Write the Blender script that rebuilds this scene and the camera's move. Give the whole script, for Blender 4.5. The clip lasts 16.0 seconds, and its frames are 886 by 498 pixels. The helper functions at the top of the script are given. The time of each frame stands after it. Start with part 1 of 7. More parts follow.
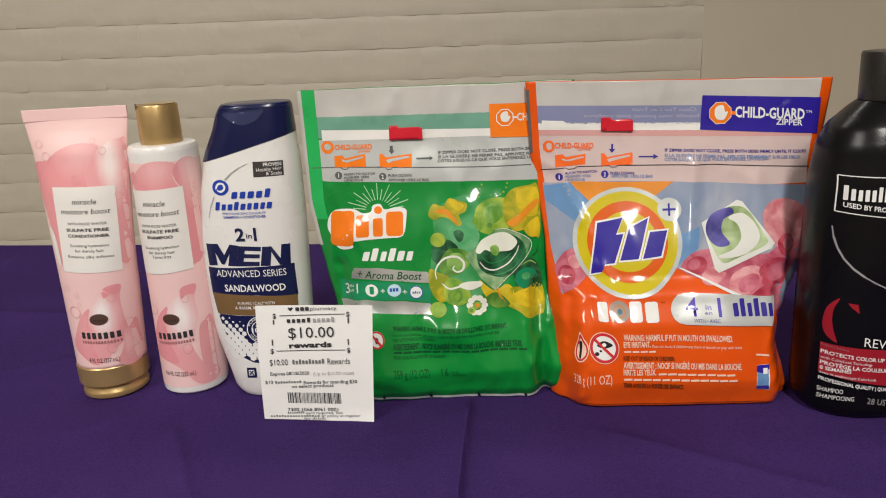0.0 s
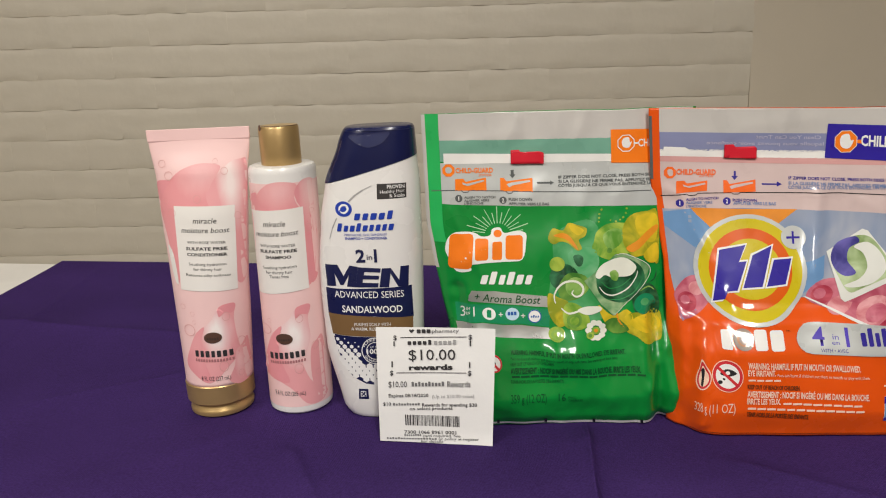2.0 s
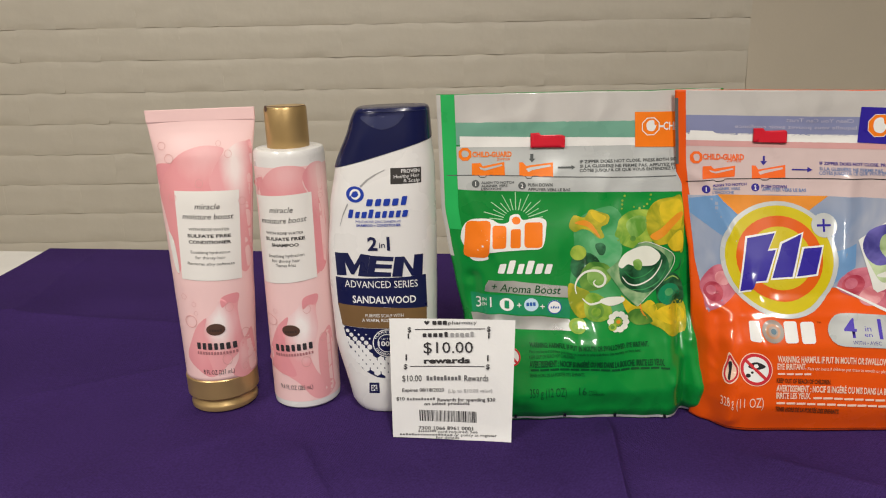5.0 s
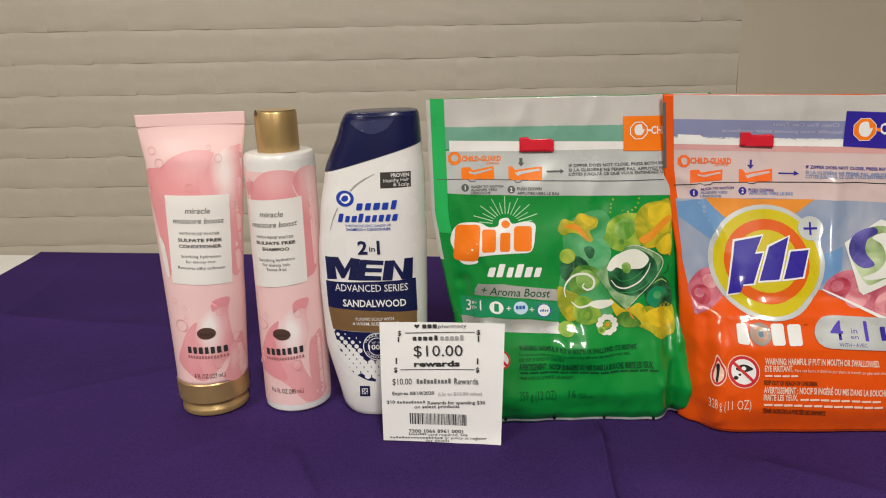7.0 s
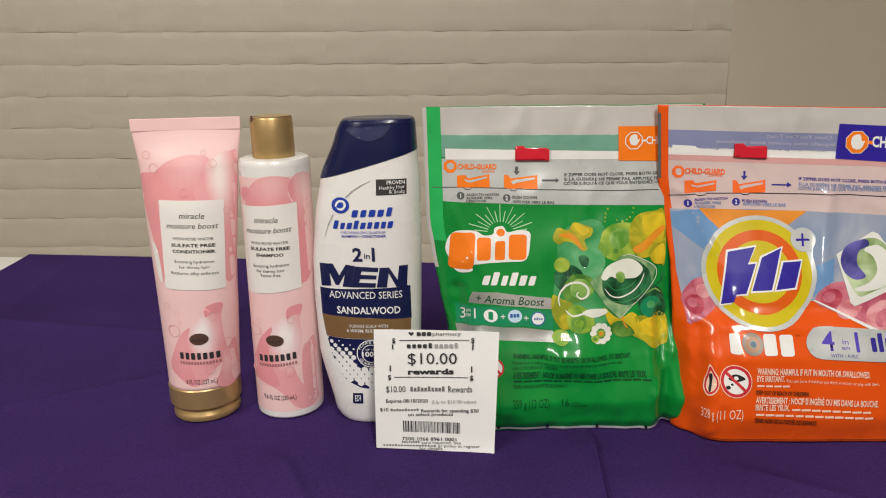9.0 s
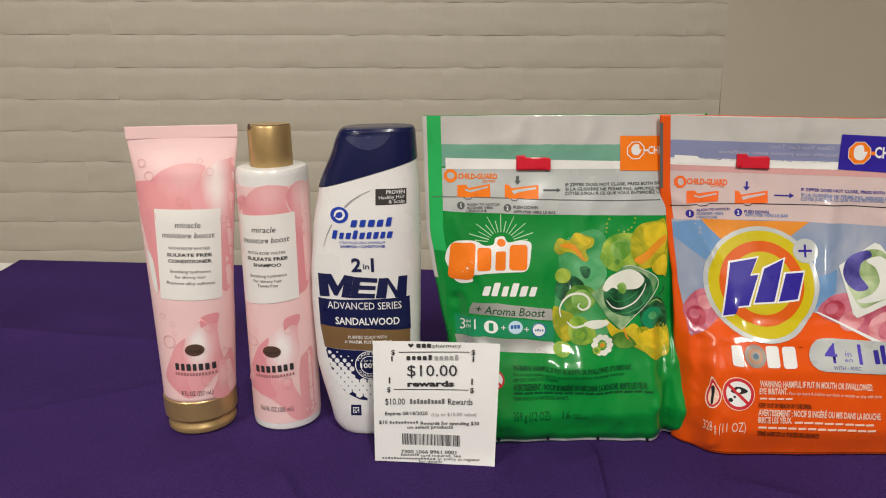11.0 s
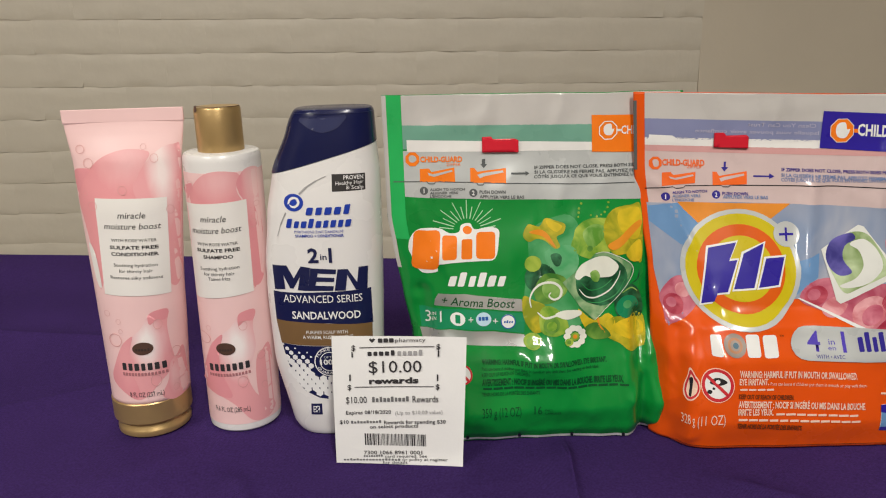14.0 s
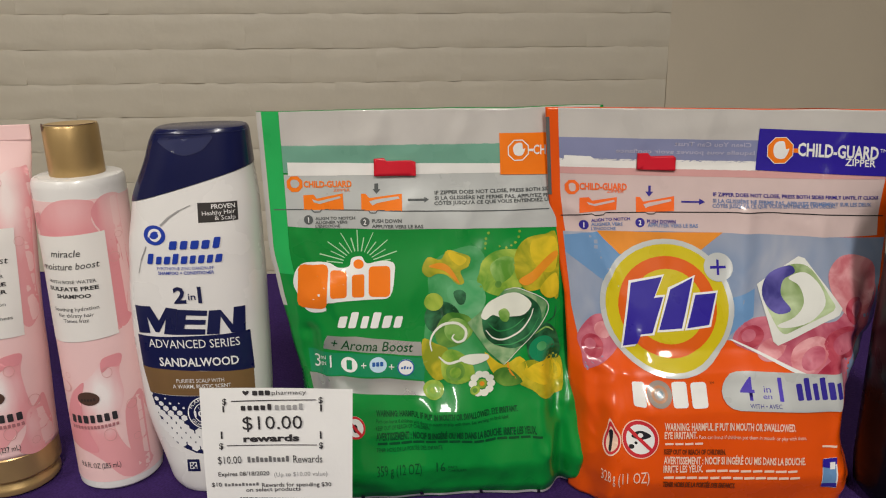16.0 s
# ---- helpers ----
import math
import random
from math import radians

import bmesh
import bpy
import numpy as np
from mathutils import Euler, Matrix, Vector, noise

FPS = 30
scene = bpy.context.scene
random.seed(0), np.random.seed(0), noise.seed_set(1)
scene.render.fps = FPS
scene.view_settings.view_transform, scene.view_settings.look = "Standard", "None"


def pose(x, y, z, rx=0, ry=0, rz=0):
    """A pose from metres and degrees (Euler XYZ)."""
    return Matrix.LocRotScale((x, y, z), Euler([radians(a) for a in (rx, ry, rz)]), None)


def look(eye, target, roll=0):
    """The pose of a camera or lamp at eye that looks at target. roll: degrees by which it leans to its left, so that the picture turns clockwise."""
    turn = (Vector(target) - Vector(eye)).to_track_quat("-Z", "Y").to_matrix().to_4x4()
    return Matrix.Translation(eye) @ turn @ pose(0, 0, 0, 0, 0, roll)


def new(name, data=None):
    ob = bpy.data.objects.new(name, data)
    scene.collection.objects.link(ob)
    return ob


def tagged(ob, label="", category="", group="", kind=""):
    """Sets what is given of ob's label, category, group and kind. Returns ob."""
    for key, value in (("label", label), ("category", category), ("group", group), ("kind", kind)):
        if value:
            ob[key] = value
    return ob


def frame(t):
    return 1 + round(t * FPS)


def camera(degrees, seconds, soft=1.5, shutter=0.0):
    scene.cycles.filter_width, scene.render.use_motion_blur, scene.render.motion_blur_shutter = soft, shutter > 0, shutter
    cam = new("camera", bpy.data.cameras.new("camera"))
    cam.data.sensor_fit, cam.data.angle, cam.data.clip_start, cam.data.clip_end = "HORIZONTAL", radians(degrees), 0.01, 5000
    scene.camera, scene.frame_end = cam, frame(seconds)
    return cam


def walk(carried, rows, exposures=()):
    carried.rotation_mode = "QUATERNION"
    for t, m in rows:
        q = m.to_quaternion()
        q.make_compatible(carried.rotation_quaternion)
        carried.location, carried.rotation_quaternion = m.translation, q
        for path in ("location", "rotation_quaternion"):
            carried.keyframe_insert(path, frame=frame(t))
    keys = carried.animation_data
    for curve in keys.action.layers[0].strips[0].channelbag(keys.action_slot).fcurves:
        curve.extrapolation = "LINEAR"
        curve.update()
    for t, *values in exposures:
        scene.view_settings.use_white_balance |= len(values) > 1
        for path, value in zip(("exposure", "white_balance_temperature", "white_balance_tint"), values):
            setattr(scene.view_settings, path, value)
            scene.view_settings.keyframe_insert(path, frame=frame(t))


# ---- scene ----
cam = camera(60.6, 16.0, soft=1.1)
PATH = [
    (0, (0.007, -0.013, 0.27), (-0.023, 1.902, -0.305), -3.3),
    (0.5, (-0.009, -0.014, 0.273), (-0.061, 1.903, -0.293), -3.3),
    (1, (-0.03, -0.016, 0.276), (-0.1, 1.906, -0.272), -3.4),
    (1.5, (-0.048, -0.016, 0.276), (-0.123, 1.911, -0.255), -3.2),
    (2, (-0.068, -0.014, 0.276), (-0.136, 1.916, -0.245), -2.7),
    (2.5, (-0.084, -0.011, 0.274), (-0.143, 1.921, -0.243), -2.1),
    (3, (-0.094, -0.007, 0.271), (-0.146, 1.922, -0.254), -1.7),
    (3.5, (-0.095, 0.005, 0.271), (-0.132, 1.932, -0.264), -1.8),
    (4, (-0.094, 0.007, 0.272), (-0.128, 1.934, -0.262), -2.1),
    (4.5, (-0.093, 0.01, 0.272), (-0.123, 1.935, -0.271), -2.3),
    (4.7, (-0.091, 0.01, 0.27), (-0.122, 1.933, -0.279), -2.3),
    (6.8, (-0.088, 0.01, 0.273), (-0.106, 1.93, -0.288), -2.3),
    (7, (-0.087, 0.008, 0.272), (-0.102, 1.93, -0.277), -2.3),
    (7.5, (-0.084, 0.01, 0.274), (-0.091, 1.935, -0.269), -2.2),
    (8, (-0.088, 0.006, 0.275), (-0.086, 1.932, -0.263), -2.0),
    (8.5, (-0.09, 0.007, 0.274), (-0.082, 1.933, -0.266), -1.7),
    (11, (-0.097, 0.016, 0.278), (-0.059, 1.943, -0.255), -1.2),
    (11.5, (-0.095, 0.018, 0.278), (-0.056, 1.946, -0.256), -1.0),
    (12, (-0.097, 0.019, 0.277), (-0.046, 1.946, -0.259), -0.7),
    (12.5, (-0.097, 0.021, 0.277), (-0.035, 1.946, -0.263), -0.8),
    (13, (-0.091, 0.029, 0.275), (-0.022, 1.952, -0.272), -1.3),
    (13.5, (-0.084, 0.039, 0.271), (-0.012, 1.96, -0.283), -1.5),
    (14, (-0.084, 0.045, 0.27), (0.001, 1.961, -0.296), -1.6),
    (14.5, (-0.09, 0.053, 0.268), (0.02, 1.965, -0.308), -1.9),
    (15, (-0.083, 0.073, 0.268), (0.040, 1.982, -0.317), -2.0),
    (15.5, (-0.054, 0.088, 0.269), (0.068, 1.997, -0.313), -1.7),
    (16, (-0.025, 0.105, 0.276), (0.099, 2.012, -0.309), -1.5),
]
EXPOSURE = 0.70
STOPS = [(0.0, -0.02), (4.0, -0.02), (14.0, -0.06), (15.0, -0.13), (16.0, -0.22)]
walk(cam, [(t, look(eye, target, roll)) for t, eye, target, roll in PATH], [(t, EXPOSURE + d) for t, d in STOPS])

# ---- world and light ----
world = bpy.data.worlds.new("world")
world.use_nodes = True
world.node_tree.nodes["Background"].inputs[0].default_value = (1.0, 0.96, 0.9, 1)
world.node_tree.nodes["Background"].inputs[1].default_value = 0.03
scene.world = world
FLOOR, CEIL = -0.74, 1.80
LIGHT = (1.0, 0.955, 0.885)
# ceiling panels: x, y, width, depth, watts
# the third is an added lamp, there only to brighten the brick wall
PANELS = [(0.30, -1.40, 0.18, 1.2, 38), (-1.5, -1.20, 0.20, 1.2, 29), (-0.5, 1.35, 1.2, 0.16, 4.9)]


# ---- materials ----
def material(name, color, rough=0.5, metal=0.0, vary=0.06, size=30.0, bump=0.0, bump_size=200.0, coat=0.0, trans=0.0, ior=1.5, rand=0.0, sub=0.0):
    m = bpy.data.materials.new(name)
    m.use_nodes = True
    nt = m.node_tree
    b = nt.nodes["Principled BSDF"]
    b.inputs["Roughness"].default_value = rough
    b.inputs["Metallic"].default_value = metal
    b.inputs["Coat Weight"].default_value = coat
    b.inputs["Coat Roughness"].default_value = 0.08
    b.inputs["IOR"].default_value = ior
    b.inputs["Transmission Weight"].default_value = trans
    if sub:
        b.inputs["Subsurface Weight"].default_value = sub
        b.inputs["Subsurface Radius"].default_value = (0.004, 0.003, 0.002)
        b.inputs["Subsurface Scale"].default_value = 1.0
    b.inputs["Base Color"].default_value = (*color, 1)
    tc = nt.nodes.new("ShaderNodeTexCoord")
    if vary:
        big = nt.nodes.new("ShaderNodeTexNoise")
        big.inputs["Scale"].default_value = size
        big.inputs["Detail"].default_value = 4
        nt.links.new(tc.outputs["Object"], big.inputs["Vector"])
        ramp = nt.nodes.new("ShaderNodeMapRange")
        ramp.inputs["From Min"].default_value, ramp.inputs["From Max"].default_value = 0.3, 0.7
        ramp.inputs["To Min"].default_value, ramp.inputs["To Max"].default_value = 1 - vary, 1 + vary
        nt.links.new(big.outputs["Fac"], ramp.inputs["Value"])
        scale = ramp.outputs["Result"]
        if rand:
            info = nt.nodes.new("ShaderNodeObjectInfo")
            r2 = nt.nodes.new("ShaderNodeMapRange")
            r2.inputs["To Min"].default_value, r2.inputs["To Max"].default_value = 1 - rand, 1 + rand
            nt.links.new(info.outputs["Random"], r2.inputs["Value"])
            mul = nt.nodes.new("ShaderNodeMath")
            mul.operation = "MULTIPLY"
            nt.links.new(scale, mul.inputs[0])
            nt.links.new(r2.outputs["Result"], mul.inputs[1])
            scale = mul.outputs[0]
        mix = nt.nodes.new("ShaderNodeVectorMath")
        mix.operation = "SCALE"
        mix.inputs[0].default_value = color
        nt.links.new(scale, mix.inputs["Scale"])
        nt.links.new(mix.outputs["Vector"], b.inputs["Base Color"])
        rr = nt.nodes.new("ShaderNodeMapRange")
        rr.inputs["From Min"].default_value, rr.inputs["From Max"].default_value = 0.3, 0.7
        rr.inputs["To Min"].default_value, rr.inputs["To Max"].default_value = max(0.02, rough - 0.05), min(1, rough + 0.05)
        nt.links.new(big.outputs["Fac"], rr.inputs["Value"])
        nt.links.new(rr.outputs["Result"], b.inputs["Roughness"])
    if bump:
        fine = nt.nodes.new("ShaderNodeTexNoise")
        fine.inputs["Scale"].default_value = bump_size
        fine.inputs["Detail"].default_value = 5
        nt.links.new(tc.outputs["Object"], fine.inputs["Vector"])
        bp = nt.nodes.new("ShaderNodeBump")
        bp.inputs["Strength"].default_value = bump
        bp.inputs["Distance"].default_value = 0.002
        nt.links.new(fine.outputs["Fac"], bp.inputs["Height"])
        nt.links.new(bp.outputs["Normal"], b.inputs["Normal"])
    return m


def glow(name, color, strength):
    m = bpy.data.materials.new(name)
    m.use_nodes = True
    b = m.node_tree.nodes["Principled BSDF"]
    b.inputs["Emission Color"].default_value = (*color, 1)
    b.inputs["Emission Strength"].default_value = strength
    return m


def ink(name, color, rough=0.4, metal=0.0):
    return material(name, color, rough, metal, vary=0.04, size=60)


M_BRICK = material("painted brick", (0.652, 0.604, 0.512), 0.55, vary=0.04, size=7, bump=0.3, bump_size=60, rand=0.012)
M_MORTAR = material("painted joint", (0.63, 0.57, 0.48), 0.65, vary=0.05, size=12, bump=0.4, bump_size=90)
M_PLASTER = material("painted plaster", (0.645, 0.58, 0.475), 0.6, vary=0.04, size=3, bump=0.15, bump_size=120)
# unseen walls, kept dark to cut fill light and reflections
M_ROOM = material("unseen wall dark tan", (0.26, 0.23, 0.19), 0.7, vary=0.06, size=3, bump=0.15, bump_size=120)
M_CEIL = material("ceiling tile", (0.75, 0.73, 0.68), 0.9, vary=0.04, size=20, bump=0.3, bump_size=150)
M_FLOOR = material("vinyl floor", (0.32, 0.28, 0.22), 0.5, vary=0.12, size=6)
M_TABLE = material("white plastic", (0.72, 0.70, 0.66), 0.45, vary=0.04, size=25, bump=0.2, bump_size=300)
M_STEEL = material("grey steel", (0.30, 0.30, 0.31), 0.4, 0.9)
M_PANEL = glow("lamp diffuser", LIGHT, 1.0)
M_GOLD = material("gold plastic", (0.52, 0.355, 0.155), 0.36, 0.6, vary=0.05, size=50, bump=0.05, bump_size=700)
M_WHITE = material("white plastic gloss", (0.80, 0.79, 0.77), 0.28, vary=0.02, size=20, coat=0.2)
M_NAVY = material("navy plastic", (0.007, 0.010, 0.058), 0.25, vary=0.06, size=20, coat=0.15)
M_NAVY.node_tree.nodes["Principled BSDF"].inputs["Specular IOR Level"].default_value = 0.3
M_BLACK = material("black plastic", (0.004, 0.004, 0.005), 0.28, vary=0.1, size=20)
M_BLACK.node_tree.nodes["Principled BSDF"].inputs["Specular IOR Level"].default_value = 0.24
M_CAPBLACK = material("dark cap plastic", (0.018, 0.016, 0.015), 0.3, vary=0.1, size=20)
M_PAPER = material("thermal paper", (0.82, 0.82, 0.80), 0.6, vary=0.02, size=40, bump=0.05, bump_size=400)


def glossy(m):
    b = m.node_tree.nodes["Principled BSDF"]
    b.inputs["Specular IOR Level"].default_value = 0.16
    b.inputs["Coat Roughness"].default_value = 0.06
    for link in list(m.node_tree.links):
        if link.to_socket == b.inputs["Normal"]:
            m.node_tree.links.new(link.from_socket, b.inputs["Coat Normal"])
    return m


M_GREEN = glossy(material("green film", (0.004, 0.235, 0.036), 0.3, vary=0.08, size=25, bump=0.10, bump_size=48, coat=0.6))
M_ORANGE = glossy(material("orange film", (0.74, 0.086, 0.003), 0.3, vary=0.05, size=25, bump=0.10, bump_size=48, coat=0.6))


# ---- helpers ----
def part(name, bm, mat, parent=None, label="", smooth=False):
    me = bpy.data.meshes.new(name)
    bm.to_mesh(me)
    bm.free()
    if smooth:
        for p in me.polygons:
            p.use_smooth = True
    me.materials.append(mat)
    ob = new(name, me)
    ob.parent = parent
    if label:
        tagged(ob, label)
    return ob


def thing(name, x, y, z, label, category, group="", kind=""):
    ob = new(name)
    ob.location = (x, y, z)
    return tagged(ob, label, category, group, kind)


def under(ob, parent):
    """Hang ob, built in world places, on a thing that stands elsewhere."""
    ob.parent = parent
    ob.matrix_parent_inverse = Matrix.Translation(parent.location).inverted()
    return ob


def box(bm, x0, x1, y0, y1, z0, z1, bevel=0.0):
    r = bmesh.ops.create_cube(bm, size=1)
    for v in r["verts"]:
        v.co = ((x0 + x1) / 2 + v.co.x * (x1 - x0), (y0 + y1) / 2 + v.co.y * (y1 - y0), (z0 + z1) / 2 + v.co.z * (z1 - z0))
    if bevel:
        es = {e for v in r["verts"] for e in v.link_edges}
        bmesh.ops.bevel(bm, geom=list(es), offset=bevel, segments=2, affect="EDGES", profile=0.5)
    return bm


def boxpart(name, parent, mat, x0, x1, y0, y1, z0, z1, bevel=0.0, label=""):
    return part(name, box(bmesh.new(), x0, x1, y0, y1, z0, z1, bevel), mat, parent, label)


def knots(z, table):
    """Smooth value from rows (z, value), z rising."""
    if z <= table[0][0]:
        return table[0][1]
    for (a, u), (b, v) in zip(table, table[1:]):
        if z <= b:
            k = (z - a) / (b - a)
            return u + (v - u) * k * k * (3 - 2 * k) * 0.4 + (v - u) * k * 0.6
    return table[-1][1]


# ---- surfaces of the goods: front y over (x, z) ----
def wr(x, z, seed, fx=34, fz=20):
    return noise.noise((x * fx, seed, z * fz)) + 0.5 * noise.noise((x * fx * 2.3, seed + 5, z * fz * 2.6))


TUBE_Y = 0.549
TUBE_A = [(0.0, 0.0262), (0.03, 0.0266), (0.098, 0.0294), (0.188, 0.0348), (0.214, 0.0382), (0.2235, 0.0388)]
TUBE_B = [(0.0, 0.0262), (0.03, 0.0258), (0.098, 0.0225), (0.16, 0.0165), (0.19, 0.0105), (0.212, 0.0026), (0.216, 0.0014), (0.2235, 0.0012)]
TUBE_X = [(0.0, -0.2739), (0.098, -0.271), (0.2235, -0.266)]
BOT_Y, BOT_R = 0.551, 0.0252
BOT_X = [(0.0, -0.2090), (0.2235, -0.2060)]
OVAL_Y = 0.536
OVAL_L = [(0.0, -0.1670), (0.009, -0.1712), (0.056, -0.1803), (0.10, -0.1812), (0.122, -0.1806), (0.1556, -0.1767), (0.182, -0.1714), (0.2115, -0.1592), (0.222, -0.1547)]
OVAL_R = [(0.0, -0.1130), (0.02, -0.1090), (0.067, -0.1048), (0.098, -0.1035), (0.141, -0.1022), (0.182, -0.1018), (0.2, -0.1033), (0.222, -0.1042)]
OVAL_B = [(0.0, 0.019), (0.02, 0.0225), (0.1, 0.0245), (0.16, 0.0235), (0.2, 0.020), (0.222, 0.0165)]
BLK_X, BLK_Y = 0.285, 0.470
BLK_A = [(0.0, 0.0400), (0.006, 0.0440), (0.02, 0.0452), (0.10, 0.0452), (0.158, 0.0438), (0.18, 0.0410), (0.192, 0.0360), (0.202, 0.0265), (0.208, 0.0190)]


def oval_front(x, cx, cy, a, b, n=2.0):
    k = min(0.9995, abs((x - cx) / a))
    return cy - b * (1 - k ** n) ** (1 / n)


def f_tube(x, z):
    return oval_front(x, knots(z, TUBE_X), TUBE_Y, knots(z, TUBE_A), knots(z, TUBE_B), 2.0)


def f_cap(x, z):
    return oval_front(x, -0.2062, BOT_Y, 0.0149, 0.0149)


def f_bottle(x, z):
    return oval_front(x, knots(z, BOT_X), BOT_Y, BOT_R, BOT_R)


def f_oval(x, z):
    l, r = knots(z, OVAL_L), knots(z, OVAL_R)
    return oval_front(x, (l + r) / 2, OVAL_Y, (r - l) / 2, knots(z, OVAL_B), 2.6)


def f_black(x, z):
    a = knots(z, BLK_A)
    return oval_front(x, BLK_X, BLK_Y, a, a * 0.76, 2.3)


# bags: left edge, right edge, seam y on both sides, bulge
GREEN = dict(xl=[(0.0, -0.0850), (0.03, -0.0830), (0.07, -0.0852), (0.098, -0.0902), (0.128, -0.0952), (0.15, -0.0985), (0.229, -0.0989)],
             xr=[(0.0, 0.0900), (0.012, 0.0985), (0.024, 0.1000), (0.040, 0.0955), (0.065, 0.0950), (0.1, 0.0965), (0.15, 0.0990), (0.229, 0.1000)],
             yl=[(0.0, 0.530), (0.1, 0.533), (0.2287, 0.536)], yr=[(0.0, 0.528), (0.1, 0.538), (0.2287, 0.547)],
             bulge=[(0.0, 0.030), (0.010, 0.036), (0.025, 0.0415), (0.045, 0.0385), (0.075, 0.0295), (0.12, 0.021), (0.16, 0.010), (0.19, 0.0045), (0.2287, 0.001)], top=0.2265, seed=1.3, amp=0.0021, fold=0.0016, fold_x=0.0800, turn=1.5)
FLAME = dict(xl=[(0.0, 0.0740), (0.044, 0.0760), (0.078, 0.0740), (0.1166, 0.0735), (0.178, 0.0653), (0.2255, 0.0635)],
             xr=[(0.0, 0.2503), (0.034, 0.2400), (0.0515, 0.2430), (0.0686, 0.2500), (0.09, 0.2620), (0.1535, 0.2672), (0.2174, 0.2758)],
             yl=[(0.0, 0.503), (0.08, 0.512), (0.16, 0.534), (0.2255, 0.5365)], yr=[(0.0, 0.494), (0.08, 0.503), (0.16, 0.523), (0.2255, 0.526)],
             bulge=[(0.0, 0.027), (0.02, 0.033), (0.06, 0.0325), (0.078, 0.0255), (0.09, 0.0180), (0.16, 0.0090), (0.19, 0.0025), (0.2255, 0.001)], top=0.2215, seed=7.7, amp=0.0007, fold=0.0003, fold_x=0.2330, turn=1.0)


GREEN["ridges"] = [(-0.006, 0.0585, 0.014, 0.0570, 0.0060, 0.0110), (-0.080, 0.158, -0.060, 0.114, 0.0011, 0.0032), (0.030, 0.090, 0.062, 0.060, 0.0016, 0.006),
                   (0.066, 0.080, 0.069, 0.000, -0.0080, 0.0050), (0.055, 0.055, 0.056, 0.002, 0.0022, 0.005), (0.071, 0.055, 0.060, 0.030, 0.0035, 0.004), (-0.077, 0.100, -0.072, 0.030, -0.0040, 0.005), (-0.05, 0.135, -0.075, 0.120, 0.0012, 0.005), (0.045, 0.145, 0.062, 0.120, 0.0016, 0.006), (-0.03, 0.222, -0.04, 0.205, 0.0009, 0.005), (0.02, 0.224, 0.012, 0.205, 0.0008, 0.005), (-0.060, 0.020, -0.020, 0.012, 0.0012, 0.006), (-0.07, 0.205, -0.03, 0.212, 0.0008, 0.006), (0.0, 0.125, 0.03, 0.105, 0.0010, 0.006)]
FLAME["ridges"] = [(0.180, 0.162, 0.172, 0.112, 0.0022, 0.0055), (0.076, 0.168, 0.094, 0.158, 0.0012, 0.003), (0.088, 0.156, 0.100, 0.128, 0.0014, 0.0035), (0.090, 0.150, 0.104, 0.118, 0.0006, 0.0030),
                   (0.228, 0.100, 0.256, 0.094, 0.0020, 0.0045), (0.205, 0.158, 0.222, 0.150, 0.0010, 0.004), (0.224, 0.155, 0.226, 0.110, 0.0014, 0.006), (0.105, 0.078, 0.113, 0.060, 0.0012, 0.005),
                   (0.110, 0.098, 0.116, 0.090, 0.0012, 0.004), (0.233, 0.078, 0.234, 0.000, -0.0060, 0.0050), (0.222, 0.070, 0.222, 0.004, 0.0022, 0.005), (0.252, 0.120, 0.240, 0.085, -0.0030, 0.005), (0.088, 0.075, 0.084, 0.00, -0.0040, 0.005), (0.093, 0.062, 0.100, 0.030, 0.0018, 0.005), (0.115, 0.222, 0.12, 0.205, 0.0008, 0.005), (0.16, 0.222, 0.155, 0.206, 0.0008, 0.005), (0.080, 0.150, 0.076, 0.120, 0.0012, 0.004), (0.13, 0.21, 0.18, 0.214, 0.0006, 0.006)]


def ridge(x, z, x0, z0, x1, z1, high, wide):
    dx, dz = x1 - x0, z1 - z0
    n2 = dx * dx + dz * dz
    t = min(1.0, max(0.0, ((x - x0) * dx + (z - z0) * dz) / n2))
    d2 = (x - x0 - t * dx) ** 2 + (z - z0 - t * dz) ** 2
    if d2 > 9 * wide * wide:
        return 0.0
    return high * math.exp(-d2 / wide / wide)


def crumple(x, z, seed):
    """Soft folds with sharper crests, as in thin foil."""
    a = 1 - abs(noise.noise((x * 17 + z * 9, seed, z * 12 - x * 6))) * 2.2
    b = 1 - abs(noise.noise((x * 46 - z * 18, seed + 3, z * 30 + x * 14))) * 2.2
    return 0.65 * a + 0.35 * b


def bag_x(g, s, z):
    l, r = knots(z, g["xl"]), knots(z, g["xr"])
    return l + (r - l) * s


